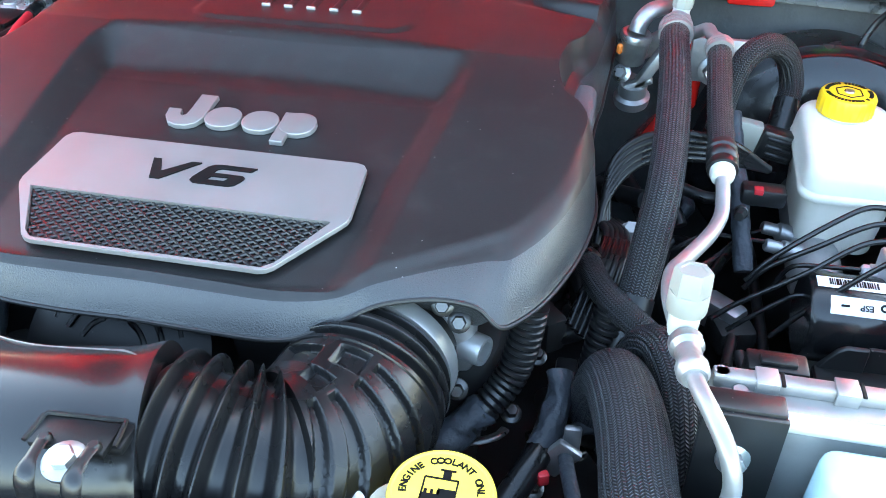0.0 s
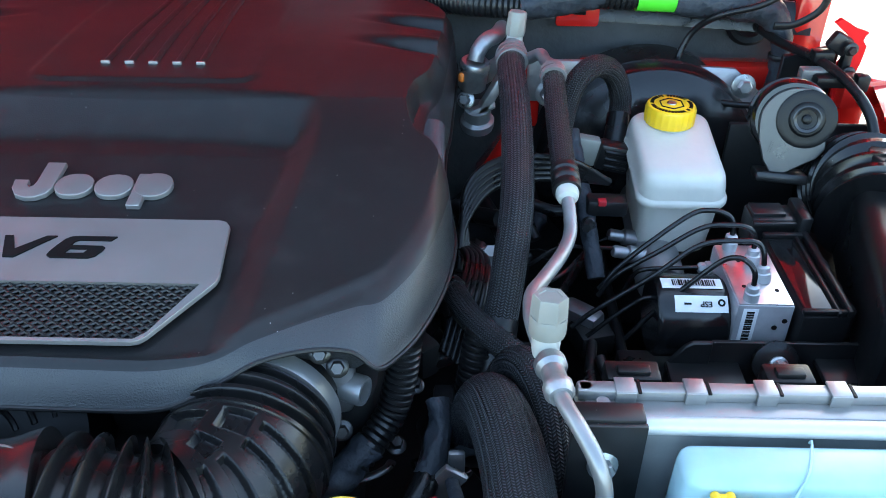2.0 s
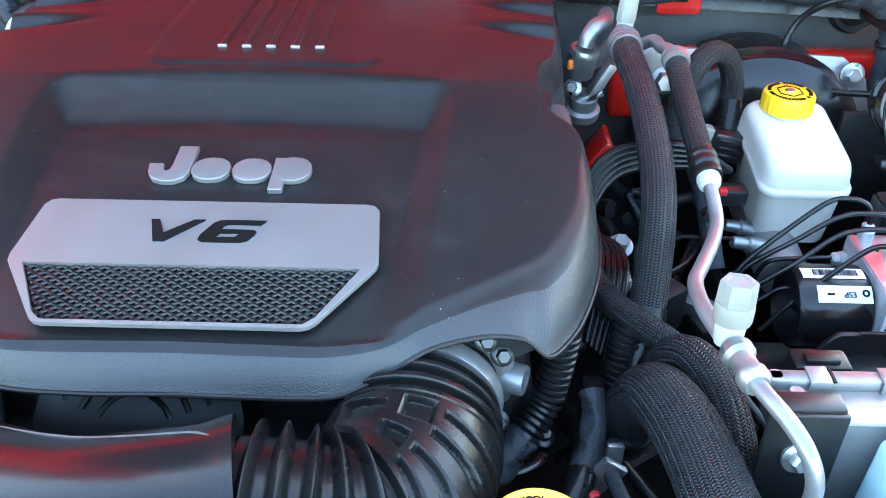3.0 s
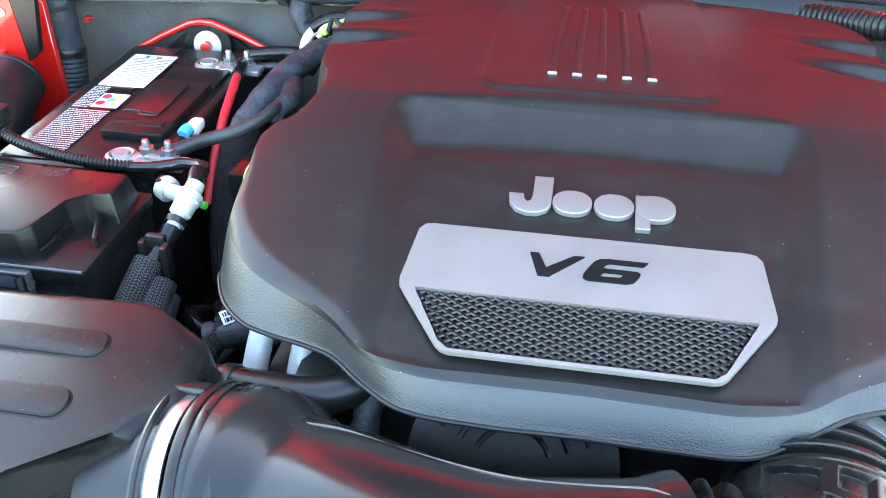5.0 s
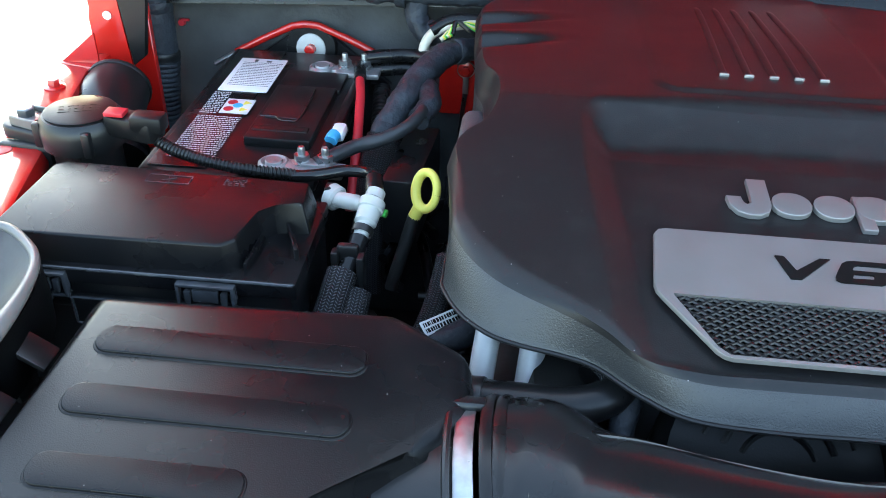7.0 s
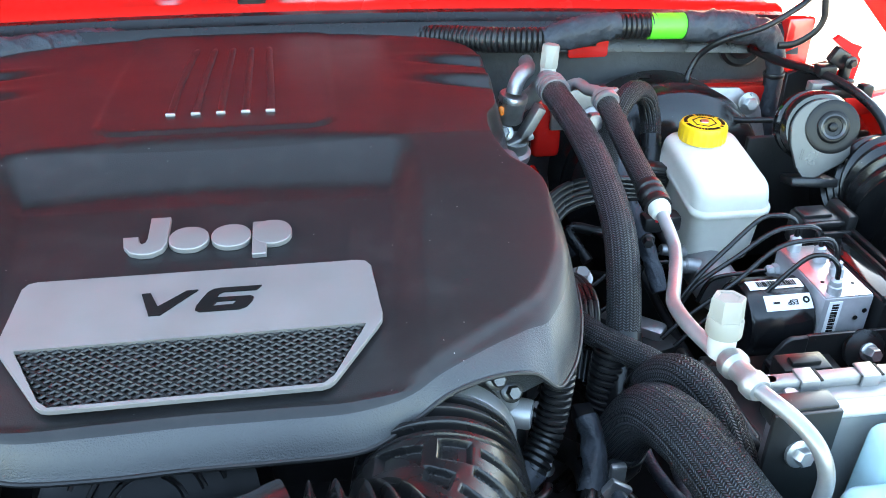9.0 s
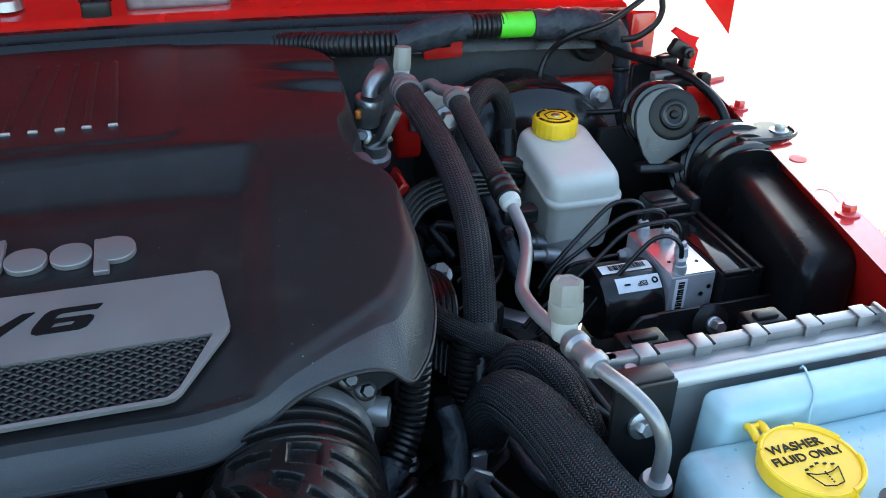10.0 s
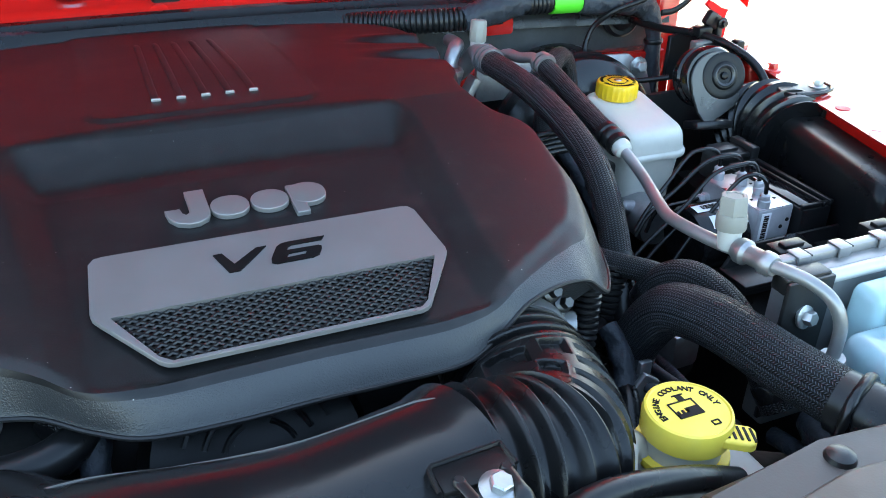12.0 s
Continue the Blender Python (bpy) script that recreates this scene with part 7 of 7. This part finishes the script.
for i, (m_, off) in enumerate(((TANW, 0.0), (YELW, 0.006), (GREENW, 0.010), (TANW, 0.014), (YELW, 0.018), (GREENW, 0.022), (RUBBER, 0.026))):
    pts = [(-0.312 + off * 0.5, 0.452, 0.992 + off * 0.25), (-0.295, 0.464, 1.004 + off * 0.2), (-0.275, 0.474 - off * 0.6, 1.006 - off * 0.3), (-0.24, 0.48, 0.998 - off * 0.7)]
    solo("loom_wire", tube(pts, 0.0027, 8, 0.003), m_, {0: "pale", 3: "pale", 1: "yellow", 4: "yellow", 2: "green", 5: "green", 6: "black"}[i] + " insulated wire in the open loom", "wire", group="coloured wires")
solo("pale_tube", tube([(-0.333, 0.462, 0.962), (-0.332, 0.468, 0.978), (-0.324, 0.474, 0.990), (-0.308, 0.478, 0.998), (-0.29, 0.482, 1.0)], 0.0058, 14, 0.003), TANW, "pale plastic tube beside the harness", "hose")
solo("sheathed_wire", tube([(-0.325, 0.475, 0.993), (-0.305, 0.482, 1.003), (-0.28, 0.486, 1.004), (-0.25, 0.49, 1.0)], 0.008, 14, 0.004), RUBBER, "black sheathed wires beside the cover", "wiring")
for dz in (0.0, -0.016):
    solo("battery_lead", tube([(-0.398, 0.460, 0.962 + dz), (-0.372, 0.463, 0.965 + dz), (-0.345, 0.468, 0.965 + dz), (-0.322, 0.455, 0.968 + dz)], 0.0078, 14, 0.005), RUBBER, "black sleeved lead from the battery terminal", "cable")
e = thing("ground_strap", (-0.288, 0.52, 0.88), "red painted plate with bolted ground wire", "ground strap")
part("plate", box((-0.29, 0.524, 0.915), (0.06, 0.006, 0.09), 0.003), RED, e)
part("eyelet", merge(lathe([(0.006, 0), (0.011, 0), (0.011, 0.003), (0.006, 0.003)], aim((-0.287, 0.519, 0.932), (0, -1, 0)), 20), box((-0.287, 0.519, 0.912), (0.007, 0.003, 0.026), 0.001)), ZINC, e)
part("bolt", hex_bolt((-0.287, 0.517, 0.932), (0, -1, 0), 0.006, 0.006), RED, e)
part("wire", tube([(-0.287, 0.518, 0.90), (-0.29, 0.515, 0.87), (-0.295, 0.51, 0.80)], 0.003, 8, 0.006), RUBBER, e)
solo("harness_bracket", prism([(-0.345, 0.24), (-0.31, 0.24), (-0.30, 0.36), (-0.335, 0.36)], 0.86, 0.93, 0.003), BLACK, "dark metal bracket under the harness", "bracket")
wrapped("firewall_harness", [(-0.664, 0.515, 1.04), (-0.665, 0.513, 0.99), (-0.664, 0.508, 0.93), (-0.668, 0.50, 0.87), (-0.675, 0.49, 0.80)], lambda s, d: 0.021 * (1 + (0.05 if (d / 0.006) % 1 < 0.5 else -0.03) * sstep(0.45, 0.5, s)), TAPE, "upright taped wiring trunk on the firewall", "wiring", "trunk", [(0.25, 0.012, 0.0014, TAPE, "tape_band"), (0.5, 0.010, 0.0014, BLACK, "tie_band")], 24, 0.002, wobble=0.1)
solo("trunk_branch", tube([(-0.664, 0.515, 1.03), (-0.62, 0.52, 1.045), (-0.55, 0.525, 1.05)], 0.018, 18, 0.005, wobble=0.15), TAPE, "taped branch of the wiring trunk", "wiring")
solo("panel_clip", merge(lathe([(0, 0), (0.005, 0), (0.004, 0.005), (0, 0.006)], aim((-0.643, 0.538, 0.962), (0, -1, 0)), 10), box((-0.637, 0.534, 0.966), (0.010, 0.004, 0.003), 0.001)), WIRE_RED, "small red clip on the firewall", "clip")
wrapped("cowl_drain", [(-0.672, 0.405, 0.932), (-0.666, 0.36, 0.922), (-0.655, 0.31, 0.89)], lambda s, d: 0.034 + 0.010 * s, BLACK, "black drain duct by the fender", "duct", "duct_body", [(0.06, 0.006, 0.0015, BLACK, "collar"), (0.93, 0.006, 0.0015, BLACK, "collar")], 28, 0.006)
solo("cowl_side_panel", prism([(-0.745, 0.80), (-0.655, 0.80), (-0.655, 1.005), (-0.70, 1.005), (-0.725, 0.985)], -0.004, 0.004, 0.001, 1, Matrix.Translation((0, 0.474, 0)) @ Matrix.Rotation(radians(90), 4, "X")), RED, "red painted inner cowl side behind the drain duct", "panel", kind="structure")
e = thing("cowl_brace", (-0.71, 0.44, 0.88), "red painted upright cowl brace with black edge strip", "panel")
part("plate", prism([(-0.706, 0.90), (-0.664, 0.90), (-0.666, 0.955), (-0.670, 1.015), (-0.676, 1.12), (-0.712, 1.12), (-0.703, 1.012), (-0.7075, 1.0)], -0.004, 0.004, 0.001, 1, Matrix.Translation((0, 0.436, 0)) @ Matrix.Rotation(radians(90), 4, "X")), RED, e)
part("edge_strip", prism([(-0.664, 0.945), (-0.648, 0.958), (-0.638, 1.02), (-0.630, 1.10), (-0.675, 1.10), (-0.669, 1.015)], -0.004, 0.004, 0.001, 1, Matrix.Translation((0, 0.436, 0)) @ Matrix.Rotation(radians(90), 4, "X")), BLACK, e)
# white disc in place of a hole: the daylight behind is its colour
part("hole", lathe([(0, 0), (0.005, 0), (0.005, 0.001), (0, 0.001)], aim((-0.684, 0.4312, 1.004), (0, -1, 0)), 16), PAPER, e, "white disc painted for daylight through the hole")

# ---- under the cover on the left and front ----
for x in (-0.231, -0.197):
    solo("coolant_pipe", tube([(x + 0.006, 0.050, 0.962), (x + 0.003, 0.026, 0.94), (x, 0.004, 0.915), (x - 0.003, -0.02, 0.875)], 0.0095, 18, 0.005), PIPE, "bare aluminium coolant pipe below the cover", "pipe", group="coolant pipes")
wrapped("crankcase_hose", [(-0.243, -0.040, 0.928), (-0.207, -0.045, 0.933), (-0.176, -0.047, 0.935), (-0.152, -0.043, 0.939), (-0.136, -0.028, 0.944), (-0.128, 0.0, 0.948)], lambda s, d: 0.0145 - 0.002 * s, RUBBER, "black crankcase hose near the air filter box", "hose", "hose_body", [(0.07, 0.010, 0.0015, BLACK, "clip_band"), (0.9, 0.008, 0.0015, BLACK, "clip_band")], 20, 0.004)
solo("braided_hose", tube([(-0.156, -0.030, 0.944), (-0.146, -0.018, 0.948), (-0.138, 0.01, 0.95)], 0.0125, 18, 0.003), BRAID_FINE, "black braided hose end under the cover", "hose")
solo("taped_loom", tube([(-0.128, -0.01, 0.955), (-0.133, -0.035, 0.935), (-0.137, -0.06, 0.90), (-0.14, -0.08, 0.86)], 0.0095, 14, 0.004, wobble=0.35), TAPE, "blue-sheened taped loom below the cover", "wiring")
solo("braided_hose", tube([(-0.268, 0.12, 0.93), (-0.275, 0.08, 0.905), (-0.295, 0.03, 0.87), (-0.31, 0.0, 0.83)], 0.010, 18, 0.004), BRAID_FINE, "black braided hose down the engine's flank", "hose")
e = thing("barcode_tag", (-0.262, 0.07, 0.89), "white barcode sticker on an engine hose", "label")
tagm = Matrix.Translation((-0.262, 0.072, 0.905)) @ Matrix.Rotation(radians(42), 4, "Z") @ Matrix.Rotation(radians(35), 4, "X")
part("sticker", move(box((0, 0, 0), (0.05, 0.012, 0.0008), 0.0002), tagm), PAPER, e)
part("barcode", bars(tagm @ Matrix.Translation((0, 0, 0.0006)), 0.046, 0.010, 26, 3, 0.0003, 2, 0.7), INK, e)
solo("tag_hose", tube([(-0.295, 0.055, 0.885), (-0.262, 0.06, 0.892), (-0.235, 0.075, 0.90)], 0.012, 16, 0.005), TAPE, "dark taped hose under the barcode sticker", "hose")


def pulley_cover():
    e = thing("alternator", (-0.03, -0.04, 0.84), "black vented alternator end cover below the engine cover", "alternator")
    m = aim((-0.035, -0.055, 0.905), (0, -0.75, 0.66))
    part("end_cover", lathe([(0, -0.05), (0.07, -0.05), (0.078, -0.03), (0.078, -0.01), (0.070, 0.004), (0.05, 0.010), (0.02, 0.012), (0, 0.012)], m, 48), MATTBLACK, e)
    for r in (0.025, 0.038, 0.051):
        for a0 in (20, 110, 200, 290):
            part("vent_slot", tube([m @ Vector((r * math.cos(radians(a0 + k * 12)), r * math.sin(radians(a0 + k * 12)), 0.0125 - (0.004 if r > 0.05 else 0.001))) for k in range(5)], 0.0022, 6, 0.004), BLACK, e)
    part("bolt", hex_bolt(m @ Vector((-0.015, -0.03, 0.011)), (0, -0.75, 0.66), 0.0055, 0.006), ZINC, e)
    part("vent_window", box(m @ Vector((0.022, 0.045, 0.011)), (0.024, 0.010, 0.006), 0.002, 2, Matrix.Rotation(radians(45), 4, "X")), BLACK, e)


pulley_cover()

# ---- firewall looms and fittings ----
solo("firewall_conduit", corrugated([(0.10, 0.585, 1.012), (0.18, 0.568, 1.014), (0.25, 0.535, 1.021), (0.30, 0.495, 1.029), (0.36, 0.478, 1.032)], 0.0135, 0.0062, 0.09), BLACK, "black corrugated conduit along the firewall", "conduit")
solo("taped_joint", tube([(0.35, 0.478, 1.032), (0.38, 0.479, 1.037), (0.41, 0.481, 1.043), (0.44, 0.483, 1.044)], lambda s, d: 0.0145 + 0.003 * math.sin(3.14 * s), 20, 0.004, wobble=0.25), TAPE, "taped joint in the firewall conduit", "wiring")
solo("firewall_conduit", corrugated([(0.435, 0.483, 1.044), (0.46, 0.484, 1.043), (0.485, 0.485, 1.043)], 0.0135, 0.0062, 0.09), BLACK, "short black corrugated conduit on the firewall", "conduit")
solo("green_tape", tube([(0.478, 0.485, 1.042), (0.50, 0.485, 1.0415), (0.523, 0.485, 1.041)], 0.0152, 24, 0.006), GREEN, "band of bright green tape on the wiring trunk", "tape")
wrapped("firewall_harness", [(0.52, 0.485, 1.041), (0.57, 0.486, 1.038), (0.61, 0.488, 1.032), (0.638, 0.488, 1.018), (0.650, 0.486, 0.985), (0.652, 0.484, 0.93), (0.652, 0.48, 0.86)], lambda s, d: 0.0165 + 0.002 * math.sin(s * 9) - 0.0045 * sstep(0.4, 0.6, s), TAPE, "shiny taped wiring trunk at the firewall corner", "wiring", "trunk", [(0.3, 0.012, 0.0012, TAPE, "tape_band"), (0.7, 0.006, 0.0014, BLACK, "tie_band")], 22, 0.004, wobble=0.28)
wrapped("firewall_harness", [(-0.12, 0.58, 1.012), (-0.19, 0.555, 1.018), (-0.25, 0.52, 1.026), (-0.31, 0.50, 1.028), (-0.37, 0.505, 1.030), (-0.46, 0.515, 1.038), (-0.56, 0.525, 1.048)], lambda s, d: 0.0165 + 0.004 * math.sin(s * 11), TAPE, "shiny taped wiring trunk along the firewall", "wiring", "trunk", [(0.35, 0.012, 0.0012, TAPE, "tape_band"), (0.65, 0.012, 0.0012, TAPE, "tape_band")], 22, 0.004, wobble=0.3)
solo("loom_drop", tube([(-0.345, 0.503, 1.025), (-0.345, 0.50, 1.00), (-0.335, 0.495, 0.985), (-0.31, 0.49, 0.985)], 0.013, 16, 0.004, wobble=0.35), TAPE, "taped loom dropping from the trunk", "wiring")
for x in (-0.09, 0.055):
    solo("tape_wrap", tube([(x - 0.02, 0.575, 1.010), (x + 0.03, 0.573, 1.010)], 0.015, 16, 0.006, wobble=0.1), TAPE, "taped loom piece behind the engine cover", "wiring")
e = thing("red_tag", (0.42, 0.525, 1.0), "red plastic retainer tag hanging under the conduit", "tag")
part("tag_plate", prism(rrect(0.42, 1.008, 0.05, 0.026, 0.004), 0, 0.003, 0.0008, 1, Matrix.Translation((0, 0.522, 0)) @ Matrix.Rotation(radians(90), 4, "X")), RED, e)
# black bar on the tag's face, painted as the shade in a slot
part("slot", box((0.422, 0.5175, 1.012), (0.014, 0.001, 0.005), 0.0003), INK, e)
e = thing("cable_grommet", (0.61, 0.53, 0.96), "round grey rubber grommet in the firewall", "grommet")
part("disc", lathe([(0, 0), (0.030, 0), (0.030, 0.006), (0.026, 0.010), (0.020, 0.008), (0.018, 0.012), (0.008, 0.016), (0, 0.016)], aim((0.624, 0.534, 1.002), (0, -1, 0.1)), 40), BLACK, e)
part("cable", tube([(0.624, 0.515, 1.002), (0.638, 0.46, 1.002), (0.655, 0.40, 1.008), (0.672, 0.35, 1.002), (0.683, 0.31, 0.985), (0.688, 0.28, 0.95)], 0.0052, 14, 0.005), RUBBER, e, "black cable to the fender")
solo("vacuum_pipe", tube([(0.655, 0.452, 1.078), (0.641, 0.45, 1.068), (0.605, 0.452, 1.046), (0.565, 0.462, 1.030), (0.545, 0.48, 1.005), (0.532, 0.475, 0.975), (0.535, 0.46, 0.953), (0.55, 0.44, 0.945), (0.58, 0.42, 0.946), (0.615, 0.395, 0.955)], 0.0036, 12, 0.005), RUBBER, "thin black vacuum pipe over the brake booster", "pipe")
solo("pipe_clip", box((0.575, 0.474, 1.032), (0.012, 0.014, 0.016), 0.003), BLACK, "black clip on the vacuum pipe", "clip")
solo("cable_clip", merge(box((0.690, 0.362, 0.998), (0.014, 0.014, 0.018), 0.003), box((0.668, 0.372, 0.996), (0.045, 0.02, 0.012), 0.003)), MATTBLACK, "grey bracket and clip by the horn", "bracket")

# red hinge corner at the right, its edges torn and painted over
rag = [(0.688, 0.945), (0.703, 0.95), (0.704, 0.983), (0.707, 1.000), (0.7085, 1.018), (0.7035, 1.024), (0.7045, 1.029), (0.707, 1.033), (0.694, 1.037), (0.684, 1.043), (0.676, 1.047), (0.670, 1.042), (0.688, 1.028), (0.690, 1.010), (0.684, 0.998)]
solo("cowl_corner", prism(rag[::-1], -0.003, 0.003, 0.0, 1, Matrix.Translation((0, 0.412, 0)) @ Matrix.Rotation(radians(90), 4, "X")), HOOD_RED, "red painted cowl corner with ragged edge", "panel", smooth=False)
# black sheet added for the darkness behind the hinge, no real part
solo("corner_dark_sheet", prism([(0.630, 0.94), (0.688, 0.94), (0.688, 1.008), (0.676, 1.012), (0.668, 1.010), (0.652, 1.006), (0.640, 1.002), (0.630, 1.000)][::-1], -0.003, 0.003, 0.001, 1, Matrix.Translation((0, 0.425, 0)) @ Matrix.Rotation(radians(90), 4, "X")), MATTBLACK, "added black sheet darkening the corner behind the hinge", "shield")
e = thing("hinge_bracket", (0.67, 0.40, 0.97), "black hood hinge bracket bolted to the cowl corner", "bracket")
part("arm", merge(box((0.676, 0.402, 1.024), (0.024, 0.012, 0.020), 0.004, 2, Matrix.Rotation(radians(30), 4, "Y")), box((0.686, 0.400, 1.006), (0.010, 0.012, 0.040), 0.003), box((0.684, 0.400, 0.990), (0.016, 0.010, 0.010), 0.003)), BLACK, e)
part("bolt", hex_bolt((0.684, 0.390, 1.022), (0, -1, 0), 0.0045, 0.005), BLACK, e)
part("bolt", hex_bolt((0.688, 0.390, 0.996), (0, -1, 0), 0.0045, 0.005), BLACK, e)
part("clip", box((0.660, 0.398, 1.012), (0.022, 0.016, 0.012), 0.003, 2, Matrix.Rotation(radians(0), 4, "Y")), MATTBLACK, e)
part("step_block", box((0.652, 0.382, 0.998), (0.036, 0.014, 0.014), 0.003), GREY, e)
bm = prism([(0.690, 0.392), (0.751, 0.405), (0.735, 0.445), (0.690, 0.44)], 0.955, 0.984, 0.003)
solo("fender_corner", bm, RED, "red painted fender end behind the flange", "panel")
bm = prism([(-0.737, 0.400), (-0.690, 0.392), (-0.690, 0.44), (-0.725, 0.445)], 0.940, 0.958, 0.003)
solo("fender_corner", bm, RED, "red painted fender end behind the flange", "panel")
bm = prism([(-0.738, 0.954), (-0.690, 0.958), (-0.690, 0.993)], -0.0015, 0.0015, 0.0, 1, Matrix.Translation((0, 0.405, 0)) @ Matrix.Rotation(radians(90), 4, "X"))
solo("fender_fin", bm, RED, "thin red fin at the fender end", "panel")
solo("hinge_link", tube([(0.658, 0.432, 1.098), (0.662, 0.43, 1.075), (0.664, 0.43, 1.061), (0.657, 0.43, 1.046), (0.636, 0.43, 1.033), (0.615, 0.43, 1.031)], 0.0042, 12, 0.004, flat=0.5), MATTBLACK, "flat dark hinge link above the harness", "bracket")

# cowl top: wiper gear and stops
e = thing("wiper_motor", (0.10, 0.70, 1.03), "grey wiper motor with white label on the cowl", "wiper motor")
part("motor_case", box((0.115, 0.70, 1.055), (0.13, 0.06, 0.04), 0.008, 3), CAST, e)
part("label", box((0.115, 0.667, 1.060), (0.06, 0.001, 0.018), 0.0003, 1, Matrix.Rotation(radians(-12), 4, "X")), PAPER, e, "white printed label")
part("print", bars(Matrix.Translation((0.115, 0.6655, 1.060)) @ Matrix.Rotation(radians(78), 4, "X"), 0.052, 0.012, 16, 3, 0.0003, 2, 0.6), INK, e)
e = thing("hood_stop", (0.02, 0.64, 1.05), "black rubber hood stop on the cowl edge", "hood stop")
part("block", box((0.018, 0.640, 1.047), (0.034, 0.02, 0.03), 0.005, 3), RUBBER, e)
part("fork", box((0.018, 0.652, 1.062), (0.04, 0.015, 0.012), 0.003), BLACK, e)
solo("wiper_link", lathe([(0, 0), (0.02, 0), (0.018, 0.012), (0, 0.014)], Matrix.Translation((-0.09, 0.70, 1.042)), 20), ZINC, "grey round wiper pivot on the cowl", "wiper")

# ---- front crossmember ----
e = thing("radiator_shroud", (0.1, -0.3, 0.9), "dusty dark brown plastic radiator top cover", "radiator cover")
low = [(-0.20, -0.272), (0.10, -0.260), (0.17, -0.236), (0.26, -0.229), (0.345, -0.233), (0.40, -0.276), (0.62, -0.345), (0.62, -0.55), (-0.20, -0.55)]
part("panel", prism(low[::-1], 0.90, 0.968, 0.006, 3), BROWN, e)
part("step", prism([(-0.20, -0.300), (0.10, -0.285), (0.25, -0.258), (0.36, -0.270), (0.40, -0.306), (0.62, -0.375), (0.62, -0.55), (-0.20, -0.55)][::-1], 0.96, 0.976, 0.004, 3), BROWN, e)
part("push_pin", lathe([(0, 0), (0.0095, 0), (0.0085, 0.003), (0.004, 0.005), (0, 0.005)], Matrix.Translation((0.260, -0.2455, 0.968)), 24), BLACK, e)
solo("overflow_hose", tube([(0.07, -0.235, 0.965), (0.10, -0.222, 0.968), (0.14, -0.215, 0.962), (0.19, -0.21, 0.945), (0.23, -0.205, 0.925)], 0.0085, 16, 0.004), RUBBER, "black overflow hose by the reservoir", "hose")
e = thing("latch_plate", (0.5, -0.24, 0.95), "glossy black steel plate with a round hole", "bracket")
plate = bmesh.new()
out_pts, in_pts = rrect(0.505, -0.232, 0.085, 0.05, 0.012), [(0.492 + 0.012 * math.cos(a), -0.232 + 0.012 * math.sin(a)) for a in [k * math.pi / 14 for k in range(28)]]
rings_ = []
for z in (0.962, 0.9655):
    rings_.append(([plate.verts.new((x, y, z)) for x, y in out_pts], [plate.verts.new((x, y, z)) for x, y in in_pts]))
for (o1, o2) in ((rings_[0][0], rings_[1][0]), (rings_[1][1], rings_[0][1])):
    for k in range(28):
        plate.faces.new((o1[k], o1[(k + 1) % 28], o2[(k + 1) % 28], o2[k]))
for o_, i_ in rings_:
    for k in range(28):
        plate.faces.new((o_[k], o_[(k + 1) % 28], i_[(k + 1) % 28], i_[k]))
part("plate", plate, GLOSS, e)
part("leg", box((0.54, -0.245, 0.93), (0.012, 0.03, 0.065), 0.002), GLOSS, e)

# ---- engine below ----
e = thing("engine_block", (0, 0.2, 0.67), "dark engine block beneath the cover", "engine")
part("crankcase", box((0, 0.22, 0.80), (0.40, 0.50, 0.26), 0.02), DEEP, e)
part("front_cover", box((0.0, -0.02, 0.82), (0.30, 0.10, 0.14), 0.02), DEEP, e)
for sx in (-1, 1):
    part("cylinder_head", box((sx * 0.17, 0.14, 0.87), (0.12, 0.3, 0.08), 0.02), DEEP, e)
rnd = random.Random(11)
for i in range(16):
    x, y = rnd.uniform(0.24, 0.42), rnd.uniform(-0.12, 0.4)
    pts = [(x, y, 0.80 + rnd.uniform(0, 0.05))]
    for k in range(3):
        p = pts[-1]
        pts.append((p[0] + rnd.uniform(-0.05, 0.05), p[1] + rnd.uniform(-0.09, 0.09), min(0.87, p[2] + rnd.uniform(-0.02, 0.03))))
    solo("deep_hose", tube(pts, rnd.uniform(0.004, 0.010), 10, 0.008), RUBBER if i % 3 else TAPE, "dark hose deep in the engine bay", "hose", group="deep hoses")
for i in range(12):
    x, y = rnd.uniform(-0.38, -0.24), rnd.uniform(-0.04, 0.45)
    pts = [(x, y, 0.78 + rnd.uniform(0, 0.06))]
    for k in range(3):
        p = pts[-1]
        pts.append((min(-0.25, p[0] + rnd.uniform(-0.03, 0.03)), p[1] + rnd.uniform(-0.09, 0.09), min(0.87, p[2] + rnd.uniform(-0.02, 0.03))))
    solo("deep_hose", tube(pts, rnd.uniform(0.004, 0.009), 10, 0.008), RUBBER if i % 3 else TAPE, "dark hose deep in the engine bay", "hose", group="deep hoses")
for i in range(10):
    x, y, z = rnd.uniform(0.2, 0.42), rnd.uniform(-0.12, 0.25), rnd.uniform(0.78, 0.84)
    solo("engine_bracket", box((x, y, z), (rnd.uniform(0.03, 0.06), rnd.uniform(0.02, 0.05), rnd.uniform(0.02, 0.05)), 0.006, 2, Matrix.Rotation(rnd.uniform(0, 3), 4, "Z")), DEEP if i % 4 else CAST, "engine bracket deep in the bay", "bracket", group="deep brackets")
